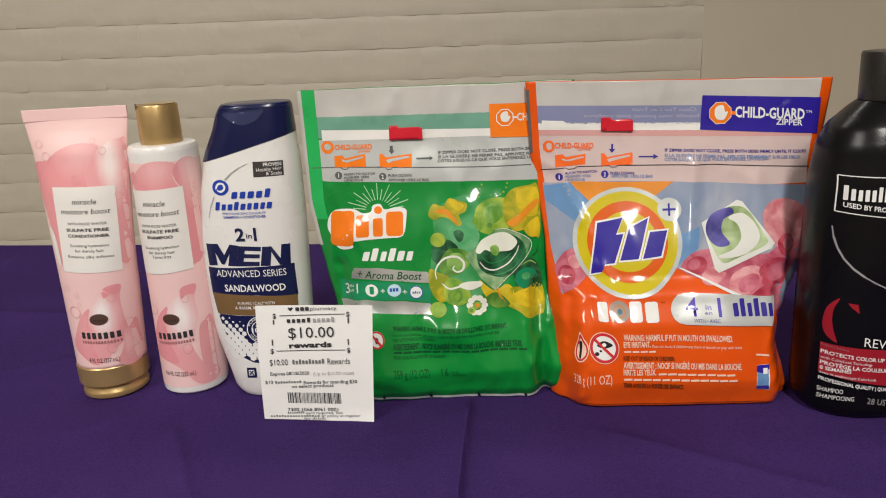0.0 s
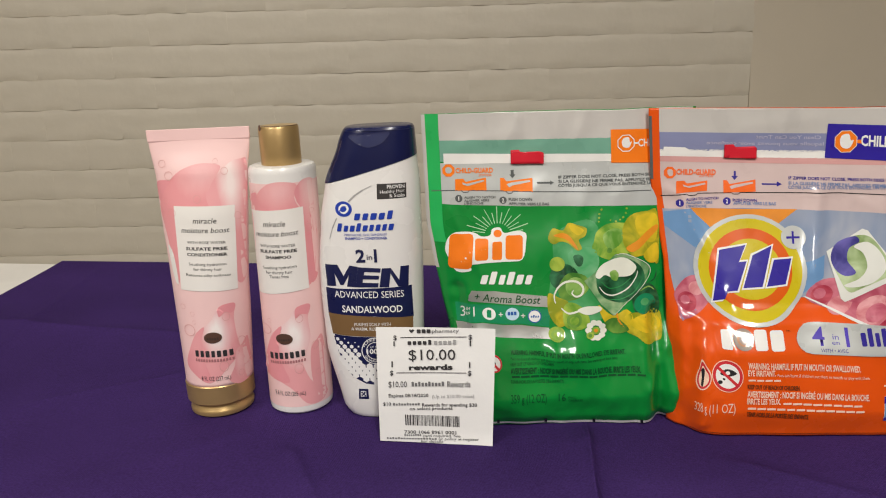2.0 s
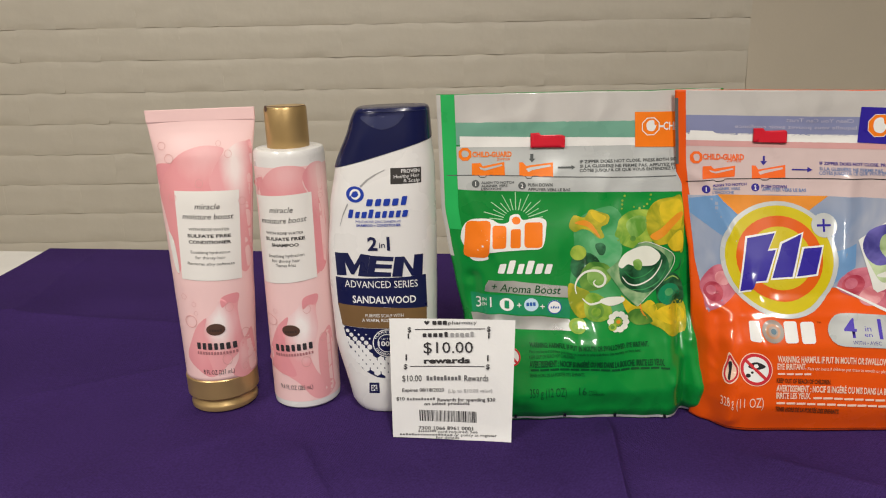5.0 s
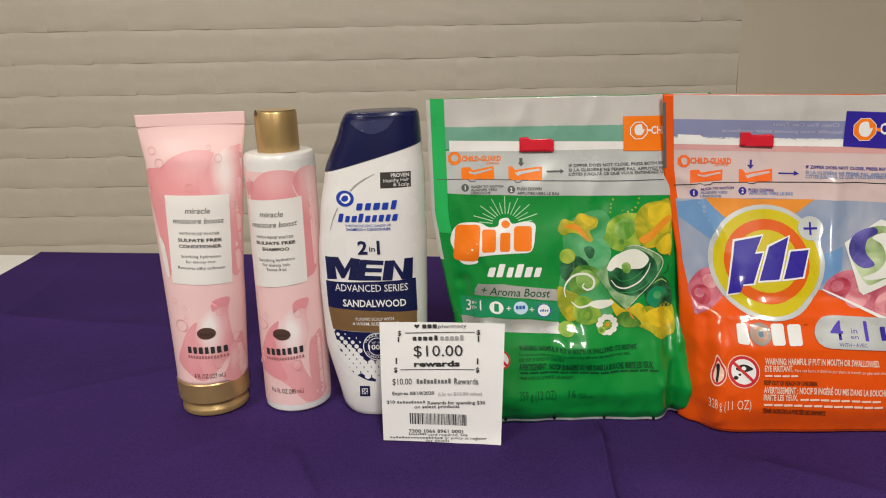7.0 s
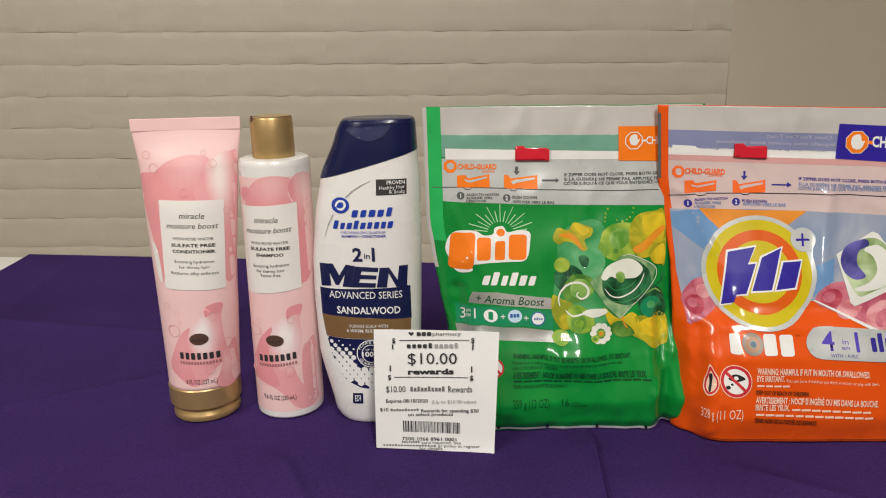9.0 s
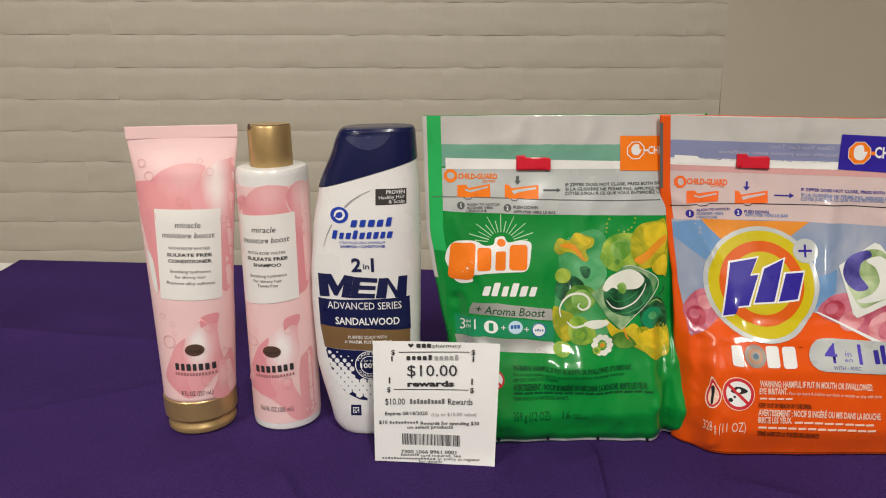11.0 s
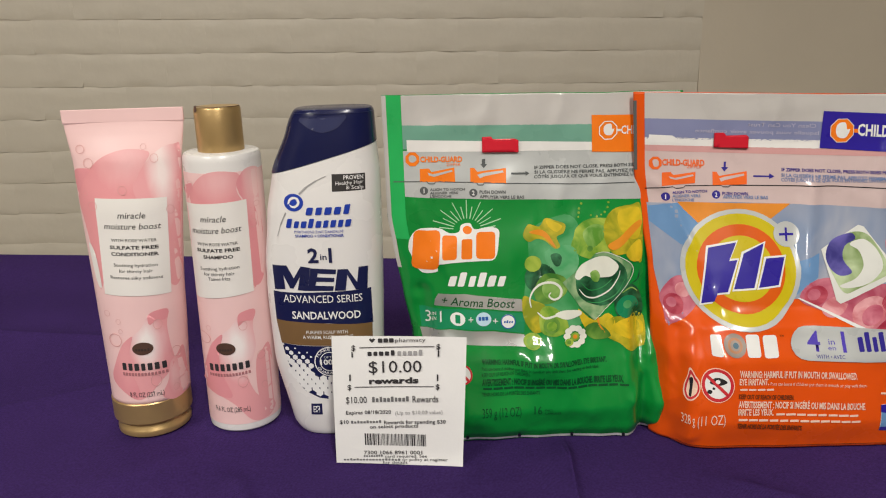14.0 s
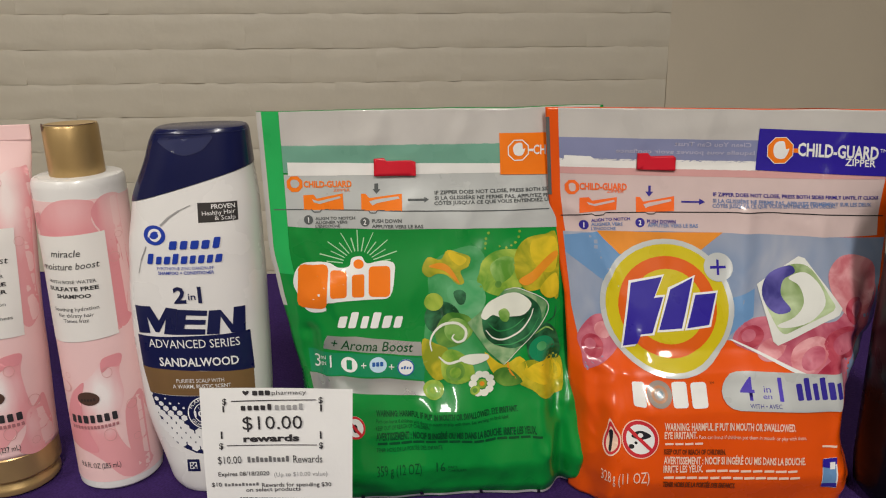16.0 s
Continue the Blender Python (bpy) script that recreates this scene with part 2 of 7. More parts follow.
def bag_f(g, x, z, side=-1):
    l, r = knots(z, g["xl"]), knots(z, g["xr"])
    s = min(1, max(0, (x - l) / (r - l)))
    full = 1 - abs(2 * s - 1) ** (3.2 + 4.5 * min(1, max(0, (0.09 - z) / 0.07)))
    b = knots(z, g["bulge"])
    y = knots(z, g["yl"]) * (1 - s) + knots(z, g["yr"]) * s
    low = max(0, min(1, (0.2 - z) / 0.1))
    wave = g["amp"] * wr(x, z, g["seed"]) * (0.5 + 0.5 * low) * full ** 0.5
    head = max(0, min(1, (z - 0.15) / 0.03))
    wave -= (g["fold"] - 0.0004 * head) * crumple(x, z, g["seed"] + 11) * full ** 0.5
    # the side panel turns back behind a sharp fold
    low_side = max(0, min(1, (0.118 - z) / 0.05))
    y += g["turn"] * low_side * max(0, x - g["fold_x"] - 0.010 * (1 - low_side))
    # loose foil at the lower side folds
    loose = max(0, min(1, (abs(2 * s - 1) - 0.70) / 0.12)) * max(0, min(1, (0.115 - z) / 0.05)) * min(1, z / 0.008)
    wave -= 0.0052 * loose * crumple(x * 1.6, z * 1.5, g["seed"] + 23) * min(1, (1 - abs(2 * s - 1)) * 12)
    if side < 0:
        wave -= sum(ridge(x, z, *r) for r in g["ridges"])
    return y + side * (0.0006 + b * full) + wave


def f_green(x, z):
    return bag_f(GREEN, x, z)


def f_flame(x, z):
    return bag_f(FLAME, x, z)


SLIP = ((-0.1375, 0.4805, 0.0), (-0.0565, 0.4690, 0.0), 0.0855)


def f_slip(x, z):
    k = (x - SLIP[0][0]) / (SLIP[1][0] - SLIP[0][0])
    y = SLIP[0][1] + (SLIP[1][1] - SLIP[0][1]) * k
    u = max(0.0, z / SLIP[2])
    return y + 0.0085 * u ** 1.2 - 0.0012 * math.sin(math.pi * u) + 0.001 * math.sin(math.pi * k) - 0.0022 * k * max(0.0, 1 - u / 0.14) ** 2
# ---- end of surfaces ----


# ---- the room ----
WALL = 1.98
COURSE, BRICK = 0.0787, 0.2035
wall = thing("wall_north", 0, WALL, FLOOR, "cream painted brick wall with shallow uneven joints", "wall", kind="structure")
boxpart("backing", wall, M_MORTAR, -2.6, 0.662, 0.0, 0.2, 0, CEIL - FLOOR)


def brick_mesh(seed):
    r = random.Random(seed)
    bm = bmesh.new()
    nx, nz = 10, 8
    w, h = BRICK / 2 + 0.0003, COURSE / 2 - 0.0003
    rows = []
    for k in range(nz + 1):
        row = []
        for i in range(nx + 1):
            u, v = -1 + 2 * i / nx, -1 + 2 * k / nz
            x = u * w
            z = v * h + (0.0026 * noise.noise((u * 2.2 + seed * 9, v, 3)) * abs(v) ** 4 * (1 if v > 0 else -1))
            edge = max(abs(u) ** 20 * 0.02, abs(v) ** 5 * (0.72 + 0.95 * noise.noise((u * 1.5 + seed * 5, 4, v))))
            y = -0.0050 + 0.0030 * edge + 0.0015 * noise.noise((u * 3 + seed * 7, v * 1.4, seed))
            row.append(bm.verts.new((x, y, z)))
        rows.append(row)
    for k in range(nz):
        for i in range(nx):
            bm.faces.new((rows[k][i], rows[k][i + 1], rows[k + 1][i + 1], rows[k + 1][i]))
    rim = [rows[0][i] for i in range(nx + 1)] + [rows[k][nx] for k in range(1, nz + 1)] + [rows[nz][i] for i in range(nx - 1, -1, -1)] + [rows[k][0] for k in range(nz - 1, 0, -1)]
    back = [bm.verts.new((v.co.x, 0.001, v.co.z)) for v in rim]
    for i in range(len(rim)):
        j = (i + 1) % len(rim)
        bm.faces.new((rim[j], rim[i], back[i], back[j]))
    for f in bm.faces:
        f.smooth = True
    for i in range(len(rim)):
        e = bm.edges.get((rim[i], rim[(i + 1) % len(rim)]))
        e.smooth = False
    me = bpy.data.meshes.new("brick")
    bm.to_mesh(me)
    bm.free()
    me.materials.append(M_BRICK)
    return me


other = thing("wall_plaster", 1.7, WALL, FLOOR, "smooth beige painted plaster wall", "wall", kind="structure")
boxpart("surface", other, M_PLASTER, -1.038, 1.3, -0.0046, 0.2, 0, CEIL - FLOOR)
# assumed walls out of view; they close the room and limit bounce
east = tagged(boxpart("wall_east", None, M_ROOM, 3.0, 3.2, -3.2, 2.2, FLOOR, CEIL), "unseen room wall, assumed and toned dark", "wall", kind="structure")
west = tagged(boxpart("wall_west", None, M_ROOM, -2.8, -2.6, -3.2, 2.2, FLOOR, CEIL), "unseen room wall, assumed and toned dark", "wall", kind="structure")
south = tagged(boxpart("wall_south", None, M_ROOM, -2.6, 3.0, -3.2, -3.0, FLOOR, CEIL), "unseen room wall, assumed and toned dark", "wall", kind="structure")
tagged(boxpart("floor", None, M_FLOOR, -2.6, 3.0, -3.0, 2.2, FLOOR - 0.1, FLOOR), "brown vinyl floor", "floor", kind="structure")
tagged(boxpart("ceiling", None, M_CEIL, -2.6, 3.0, -3.0, 2.2, CEIL, CEIL + 0.1), "off-white ceiling", "ceiling", kind="structure")
for px, py, w, d, watts in PANELS:
    lamp = thing("ceiling_light", px, py, CEIL, "unseen flat rectangular ceiling light with white frame", "ceiling light", "ceiling lights")
    boxpart("frame", lamp, M_TABLE, -w / 2 - 0.03, w / 2 + 0.03, -d / 2 - 0.03, d / 2 + 0.03, -0.03, 0.0, 0.004)
    boxpart("diffuser", lamp, M_PANEL, -w / 2, w / 2, -d / 2, d / 2, -0.036, -0.031)
    area = bpy.data.lights.new("panel", "AREA")
    area.shape, area.size, area.size_y, area.energy, area.color = "RECTANGLE", w, d, watts, LIGHT
    lo = new("panel", area)
    lo.matrix_world = pose(px, py, CEIL - 0.04)
    under(lo, lamp)

# ---- the table ----
TA = math.radians(-9.9)
table = thing("folding_table", 0, 0, FLOOR, "white plastic folding table half covered by cloth", "table")
bm = box(bmesh.new(), -1.05, 0.85, -0.76, 0.0, -0.0032 - 0.045 - FLOOR, -0.0032 - FLOOR, 0.006)
FAR = Vector((-0.109, 0.9275, 0))


def table_xy(u, v):
    c, n = math.cos(TA), math.sin(TA)
    return FAR.x + c * u - n * v, FAR.y + n * u + c * v


def turn_table(bm):
    for v in bm.verts:
        v.co.x, v.co.y = table_xy(v.co.x, v.co.y)
    return bm


part("tabletop", turn_table(bm), M_TABLE, table)
for u in (-0.9, 0.7):
    for v in (-0.68, -0.08):
        bm = bmesh.new()
        bmesh.ops.create_cone(bm, cap_ends=True, segments=16, radius1=0.014, radius2=0.014, depth=0.694, matrix=pose(u, v, 0.347))
        part("leg", turn_table(bm), M_STEEL, table, smooth=True)


def far_y(x):
    return FAR.y + math.tan(TA) * (x - FAR.x)


def crease(x, y, x0, y0, x1, y1, high, wide, lean=0.0):
    dx, dy = x1 - x0, y1 - y0
    n = math.hypot(dx, dy)
    t = ((x - x0) * dx + (y - y0) * dy) / n / n
    d = ((x - x0) * dy - (y - y0) * dx) / n
    if t < -0.1 or t > 1.1:
        return 0
    fade = min(1, max(0, min(t + 0.1, 1.1 - t) * 6))
    return high * fade * math.exp(-abs(d) / (wide if d * lean >= 0 else wide * 0.4))


def cloth_z(x, y):
    z = 0.0018 * noise.noise((x * 6, y * 4, 0.4)) + 0.0008 * noise.noise((x * 20, y * 13, 2.4)) - 0.0008
    z += crease(x, y, 0.012, 0.478, -0.010, 0.24, 0.0060, 0.0065, 1.0)
    z += crease(x, y, 0.012, 0.478, -0.010, 0.24, 0.0050, 0.050, 1.0)
    z += crease(x, y, -0.66, 0.778, -0.3, 0.69, 0.0065, 0.016)
    z += crease(x, y, -0.575, 0.98, -0.52, 0.35, 0.0030, 0.012)
    z += crease(x, y, -0.44, 0.56, -0.29, 0.63, 0.0040, 0.014, 1.0)
    z += crease(x, y, -0.20, 0.47, -0.155, 0.37, 0.0040, 0.012, 1.0)
    z += crease(x, y, -0.36, 0.42, -0.24, 0.50, 0.0025, 0.018)
    z += crease(x, y, 0.10, 0.44, 0.22, 0.36, 0.0030, 0.016, 1.0)
    return max(z, -0.0016)


def cloth_mesh():
    bm = bmesh.new()
    # round lip at both long edges, then a hanging fall
    steps = [("fall", d) for d in (0.16, 0.12, 0.08, 0.04)] + [("lip", a) for a in (90, 60, 30)] + [("top", i / 260) for i in range(261)]
    R, deep = 0.008, 0.765
    # finer columns along the fold in the middle
    xs = sorted([-0.654 + 1.5 * i / 480 for i in range(481)] + [-0.0285 + 0.001 * i for i in range(61)])
    grid = []
    for kind, val in steps + [("lip2", a) for a in (30, 60, 90)] + [("fall2", d) for d in (0.04, 0.08, 0.12, 0.16)]:
        row = []
        for x in xs:
            far = far_y(x)
            near = far - deep
            sway = 0.006 * math.sin(x * 31) + 0.004 * math.sin(x * 53 + 1)
            if kind == "fall":
                co = (x, far + R + sway * val * 5, -R - val)
            elif kind == "lip":
                a = math.radians(val)
                co = (x, far + R * math.sin(a), -R + R * math.cos(a))
            elif kind == "top":
                y = far - deep * val
                edge = min(1, min(val, 1 - val) * 20)
                co = (x + 0.0015 * noise.noise((y * 9, x * 0.1, 1)), y, cloth_z(x, y) * edge)
            elif kind == "lip2":
                a = math.radians(val)
                co = (x, near - R * math.sin(a), -R + R * math.cos(a))
            else:
                co = (x, near - R - sway * val * 5, -R - val)
            row.append(bm.verts.new(co))
        grid.append(row)
    for a, b in zip(grid, grid[1:]):
        for i in range(len(xs) - 1):
            bm.faces.new((a[i], b[i], b[i + 1], a[i + 1]))
    return bm


def cloth_material():
    m = material("purple polyester", (0.0445, 0.0220, 0.110), 0.8, vary=0.14, size=7)
    nt = m.node_tree
    b = nt.nodes["Principled BSDF"]
    b.inputs["Sheen Weight"].default_value = 0.0
    b.inputs["Specular IOR Level"].default_value = 0.02
    b.inputs["Sheen Tint"].default_value = (0.5, 0.4, 0.8, 1)
    tc = nt.nodes.new("ShaderNodeTexCoord")
    speck = nt.nodes.new("ShaderNodeTexNoise")
    speck.inputs["Scale"].default_value, speck.inputs["Detail"].default_value = 650, 2
    nt.links.new(tc.outputs["Object"], speck.inputs["Vector"])
    span = nt.nodes.new("ShaderNodeMapRange")
    span.inputs["From Min"].default_value, span.inputs["From Max"].default_value = 0.3, 0.7
    span.inputs["To Min"].default_value, span.inputs["To Max"].default_value = 0.8, 1.2
    nt.links.new(speck.outputs["Fac"], span.inputs["Value"])
    tint = nt.nodes.new("ShaderNodeVectorMath")
    tint.operation = "SCALE"
    old = b.inputs["Base Color"].links[0].from_socket
    nt.links.new(old, tint.inputs[0])
    nt.links.new(span.outputs["Result"], tint.inputs["Scale"])
    nt.links.new(tint.outputs["Vector"], b.inputs["Base Color"])
    waves = []
    for turn in (0.7854, -0.7854):
        mp = nt.nodes.new("ShaderNodeMapping")
        mp.inputs["Rotation"].default_value = (0, 0, turn)
        w = nt.nodes.new("ShaderNodeTexWave")
        w.inputs["Scale"].default_value = 280
        w.inputs["Distortion"].default_value = 0.6
        nt.links.new(tc.outputs["Object"], mp.inputs["Vector"])
        nt.links.new(mp.outputs["Vector"], w.inputs["Vector"])
        waves.append(w)
    add = nt.nodes.new("ShaderNodeMath")
    nt.links.new(waves[0].outputs["Fac"], add.inputs[0])
    nt.links.new(waves[1].outputs["Fac"], add.inputs[1])
    bp = nt.nodes.new("ShaderNodeBump")
    bp.inputs["Strength"].default_value = 0.35
    bp.inputs["Distance"].default_value = 0.0006
    nt.links.new(add.outputs[0], bp.inputs["Height"])
    nt.links.new(bp.outputs["Normal"], b.inputs["Normal"])
    return m


cloth = part("tablecloth", cloth_mesh(), cloth_material(), smooth=True)
tagged(cloth, "deep purple polyester tablecloth with faint fold creases", "tablecloth")


# ---- goods: shapes ----
def loft(rings, n=72):
    """rings: (z, cx, cy, a, b, power)."""
    bm = bmesh.new()
    rows = []
    for z, cx, cy, a, b, p in rings:
        row = []
        for i in range(n):
            t = 2 * math.pi * i / n
            c, s = math.cos(t), math.sin(t)
            row.append(bm.verts.new((cx + a * math.copysign(abs(c) ** (2 / p), c), cy + b * math.copysign(abs(s) ** (2 / p), s), z)))
        rows.append(row)
    for a, b in zip(rows, rows[1:]):
        for i in range(n):
            j = (i + 1) % n
            bm.faces.new((a[i], a[j], b[j], b[i]))
    bm.faces.new(rows[0][::-1])
    bm.faces.new(rows[-1])
    return bm


def steps(a, b, n):
    return [a + (b - a) * i / n for i in range(n + 1)]


def smoothed(ob, angle=0.6):
    """Smooth shading that keeps sharp rims."""
    me = ob.data
    bm = bmesh.new()
    bm.from_mesh(me)
    for f in bm.faces:
        f.smooth = True
    for e in bm.edges:
        if len(e.link_faces) == 2 and e.calc_face_angle() > angle:
            e.smooth = False
    bm.to_mesh(me)
    bm.free()
    return ob


M_PINK = material("pink tube plastic", (0.88, 0.60, 0.59), 0.42, vary=0.03, size=20)

tube = thing("conditioner_tube", -0.2739, TUBE_Y, 0, "pink squeeze tube with gold cap and white label", "toiletry tube", "hair care goods")
TZ = steps(0.0262, 0.2235, 70)
body = under(part("body", loft([(z, knots(z, TUBE_X), TUBE_Y, knots(z, TUBE_A), knots(z, TUBE_B), 2) for z in TZ]), M_PINK, smooth=True), tube)
X0 = -0.2737
cap = under(smoothed(part("cap", loft([(z, X0, TUBE_Y, r, r, 2) for z, r in ((0.0, 0.0236), (0.0010, 0.0248), (0.0032, 0.0250), (0.0050, 0.0245), (0.0068, 0.0230), (0.0098, 0.0226), (0.0104, 0.0256), (0.0116, 0.0266), (0.0258, 0.0267), (0.0266, 0.0261))]), M_GOLD)), tube)

under(part("crimp", loft([(z, -0.2662, TUBE_Y, a, b, 6) for z, a, b in ((0.2150, 0.0384, 0.0010), (0.2160, 0.0387, 0.0016), (0.2238, 0.0389, 0.0012), (0.2241, 0.0388, 0.0009))]), M_PINK, smooth=False), tube)

bottle = thing("shampoo_bottle", -0.209, BOT_Y, 0, "slim round pink bottle with gold disc cap", "shampoo bottle", "hair care goods")
under(smoothed(part("body", loft([(z, knots(z, BOT_X), BOT_Y, r, r, 2) for z, r in [(0.0, 0.0235), (0.0015, 0.0249)] + [(z, BOT_R) for z in steps(0.004, 0.190, 30)] + [(0.1925, 0.0250), (0.1945, 0.0240), (0.1952, 0.0225)]]), M_WHITE)), bottle)
under(smoothed(part("cap", loft([(z, -0.2062, BOT_Y, r, r, 2) for z, r in ((0.1945, 0.0147), (0.1955, 0.0150), (0.2222, 0.0149), (0.2236, 0.0142))]), M_GOLD)), bottle)

oval = thing("dandruff_shampoo_bottle", -0.14, OVAL_Y, 0, "white oval bottle with slanted navy cap", "shampoo bottle", "hair care goods")


def oval_loft(grow=0.0):
    rings = []
    for z in [0.0, 0.0015] + steps(0.004, 0.2185, 60) + [0.2205, 0.2218, 0.2222]:
        l, r, b = knots(z, OVAL_L), knots(z, OVAL_R), knots(z, OVAL_B)
        k = {0.0: 0.94, 0.0015: 0.98, 0.2205: 0.985, 0.2218: 0.95, 0.2222: 0.90}.get(z, 1.0)
        rings.append((z, (l + r) / 2, OVAL_Y, ((r - l) / 2 + grow) * k, (b + grow) * k, 2.6))
    return loft(rings, 96)


CUT_A, CUT_B = Vector((-0.1714, 0, 0.182)), Vector((-0.1033, 0, 0.2003))
cut_n = Vector((-(CUT_B.z - CUT_A.z), 0, CUT_B.x - CUT_A.x)).normalized()
bm = oval_loft()
bmesh.ops.bisect_plane(bm, geom=bm.verts[:] + bm.edges[:] + bm.faces[:], plane_co=CUT_A, plane_no=cut_n, clear_outer=True)
under(smoothed(part("body", bm, M_WHITE)), oval)
bm = oval_loft(0.0003)
bmesh.ops.bisect_plane(bm, geom=bm.verts[:] + bm.edges[:] + bm.faces[:], plane_co=CUT_A + cut_n * 0.0004, plane_no=cut_n, clear_inner=True)
bmesh.ops.holes_fill(bm, edges=[e for e in bm.edges if e.is_boundary], sides=0)
under(smoothed(part("cap", bm, M_NAVY, label="glossy navy flip cap")), oval)

black = thing("salon_shampoo_bottle", BLK_X, BLK_Y, 0, "large glossy black shampoo bottle with rounded shoulders", "shampoo bottle", "hair care goods")
BZ = [0.0, 0.0015, 0.004] + steps(0.006, 0.208, 60)
under(smoothed(part("body", loft([(z, BLK_X, BLK_Y, knots(z, BLK_A) * (0.95 if z == 0 else 1), knots(z, BLK_A) * 0.76 * (0.95 if z == 0 else 1), 2.3) for z in BZ], 96), M_BLACK)), black)
under(smoothed(part("cap", loft([(z, BLK_X, BLK_Y, r, r, 2) for z, r in ((0.2075, 0.0172), (0.2085, 0.0180), (0.236, 0.0183), (0.2375, 0.0176))]), M_CAPBLACK)), black)


def bag_body(g, nz=150, ns=130):
    bm = bmesh.new()
    rows = []
    for k in range(nz + 1):
        v = k / nz
        row = []
        for i in range(ns + 1):
            s = i / ns
            z = v * bag_top(g, s)
            x = bag_x(g, s, z)
            row.append(bm.verts.new((x, bag_f(g, x, z), z)))
        for i in range(ns - 1, 0, -1):
            s = i / ns
            z = v * bag_top(g, s)
            x = bag_x(g, s, z)
            row.append(bm.verts.new((x, bag_f(g, x, z, 1), z)))
        rows.append(row)
    n = len(rows[0])
    for a, b in zip(rows, rows[1:]):
        for i in range(n):
            j = (i + 1) % n
            bm.faces.new((a[i], a[j], b[j], b[i]))
    bm.faces.new(rows[0][::-1])
    bm.faces.new(rows[-1])
    return bm


def bag_top(g, s):
    if g is GREEN:
        return 0.2285 + (0.2245 - 0.2285) * s + 0.0006 * noise.noise((s * 5, 1, 2))
    return 0.2255 + (0.2180 - 0.2255) * s + 0.0008 * noise.noise((s * 6, 4, 2))


green = thing("laundry_pouch", 0.0, 0.53, 0, "glossy green stand-up pouch with clear zipper header", "detergent pouch", "laundry pouches")
under(part("pouch", bag_body(GREEN), M_GREEN, smooth=True), green)
flame = thing("laundry_pouch", 0.165, 0.51, 0, "glossy orange stand-up pouch with clear zipper header", "detergent pouch", "laundry pouches")
under(part("pouch", bag_body(FLAME), M_ORANGE, smooth=True), flame)

slip = thing("coupon_slip", -0.0955, 0.47, 0, "curled white paper coupon printed in black, standing before bottle", "paper coupon")
bm = bmesh.new()
rows = []
for side in (0, 1):
    for k in range(25):
        z = 0.0848 * k / 24
        rows.append([bm.verts.new((x + 0.004 * (z / 0.0848) * (x - SLIP[0][0] + 0.04) / 0.081 * 0.8, f_slip(x, z) + 0.00012 * side, z)) for x in steps(SLIP[0][0], SLIP[1][0], 16)])
for a, b in zip(rows[:24] + rows[25:49], rows[1:25] + rows[26:]):
    for i in range(16):
        bm.faces.new((a[i], a[i + 1], b[i + 1], b[i]))
under(part("sheet", bm, M_PAPER, smooth=True), slip)

# ---- printing ----
K_INK = ink("black ink", (0.03, 0.028, 0.03), 0.5)
K_INK2 = ink("dark brown ink", (0.05, 0.03, 0.025), 0.5)
K_MIDINK = ink("faded thermal ink", (0.16, 0.16, 0.16), 0.5)
K_GREYINK = ink("grey ink", (0.33, 0.33, 0.33), 0.5)
K_LABEL = material("white label", (0.82, 0.80, 0.76), 0.45, vary=0.015, size=30)
K_BRONZE = ink("bronze badge and notch shade", (0.12, 0.065, 0.045), 0.4, 0.3)
K_ROSEINK = ink("dusty rose ink", (0.40, 0.17, 0.18), 0.45)
K_WHITE = ink("white ink", (0.82, 0.82, 0.81), 0.35)
K_BLUE = ink("royal blue ink", (0.010, 0.045, 0.38), 0.35)
K_NAVY = ink("navy ink", (0.008, 0.012, 0.065), 0.3)
# lighter copy of the navy cap plastic, its lit tone put into the colour
K_NAVYLITE = material("lit navy plastic", (0.014, 0.020, 0.085), 0.3, vary=0.05, coat=0.3)
K_TAN = ink("bronze brown ink", (0.20, 0.115, 0.045), 0.35)
K_CHAR = ink("charcoal ink", (0.04, 0.037, 0.036), 0.35)
K_SILVERINK = ink("silver ink", (0.45, 0.45, 0.46), 0.35, 0.4)
K_RED = ink("deep red ink", (0.33, 0.012, 0.022), 0.35)
K_BUBBLE = ink("bubble outline", (0.70, 0.36, 0.35), 0.3)


def petal(name, a, b, scale):
    m = material(name, a, 0.42, vary=0.0)
    nt = m.node_tree
    tc = nt.nodes.new("ShaderNodeTexCoord")
    nz = nt.nodes.new("ShaderNodeTexNoise")
    nz.inputs["Scale"].default_value, nz.inputs["Detail"].default_value = scale, 3
    nz.inputs["Distortion"].default_value = 0.6
    ramp = nt.nodes.new("ShaderNodeValToRGB")
    ramp.color_ramp.elements[0].position, ramp.color_ramp.elements[1].position = 0.36, 0.66
    ramp.color_ramp.elements[0].color, ramp.color_ramp.elements[1].color = (*a, 1), (*b, 1)
    nt.links.new(tc.outputs["Object"], nz.inputs["Vector"])
    nt.links.new(nz.outputs["Fac"], ramp.inputs["Fac"])
    nt.links.new(ramp.outputs["Color"], nt.nodes["Principled BSDF"].inputs["Base Color"])
    return m


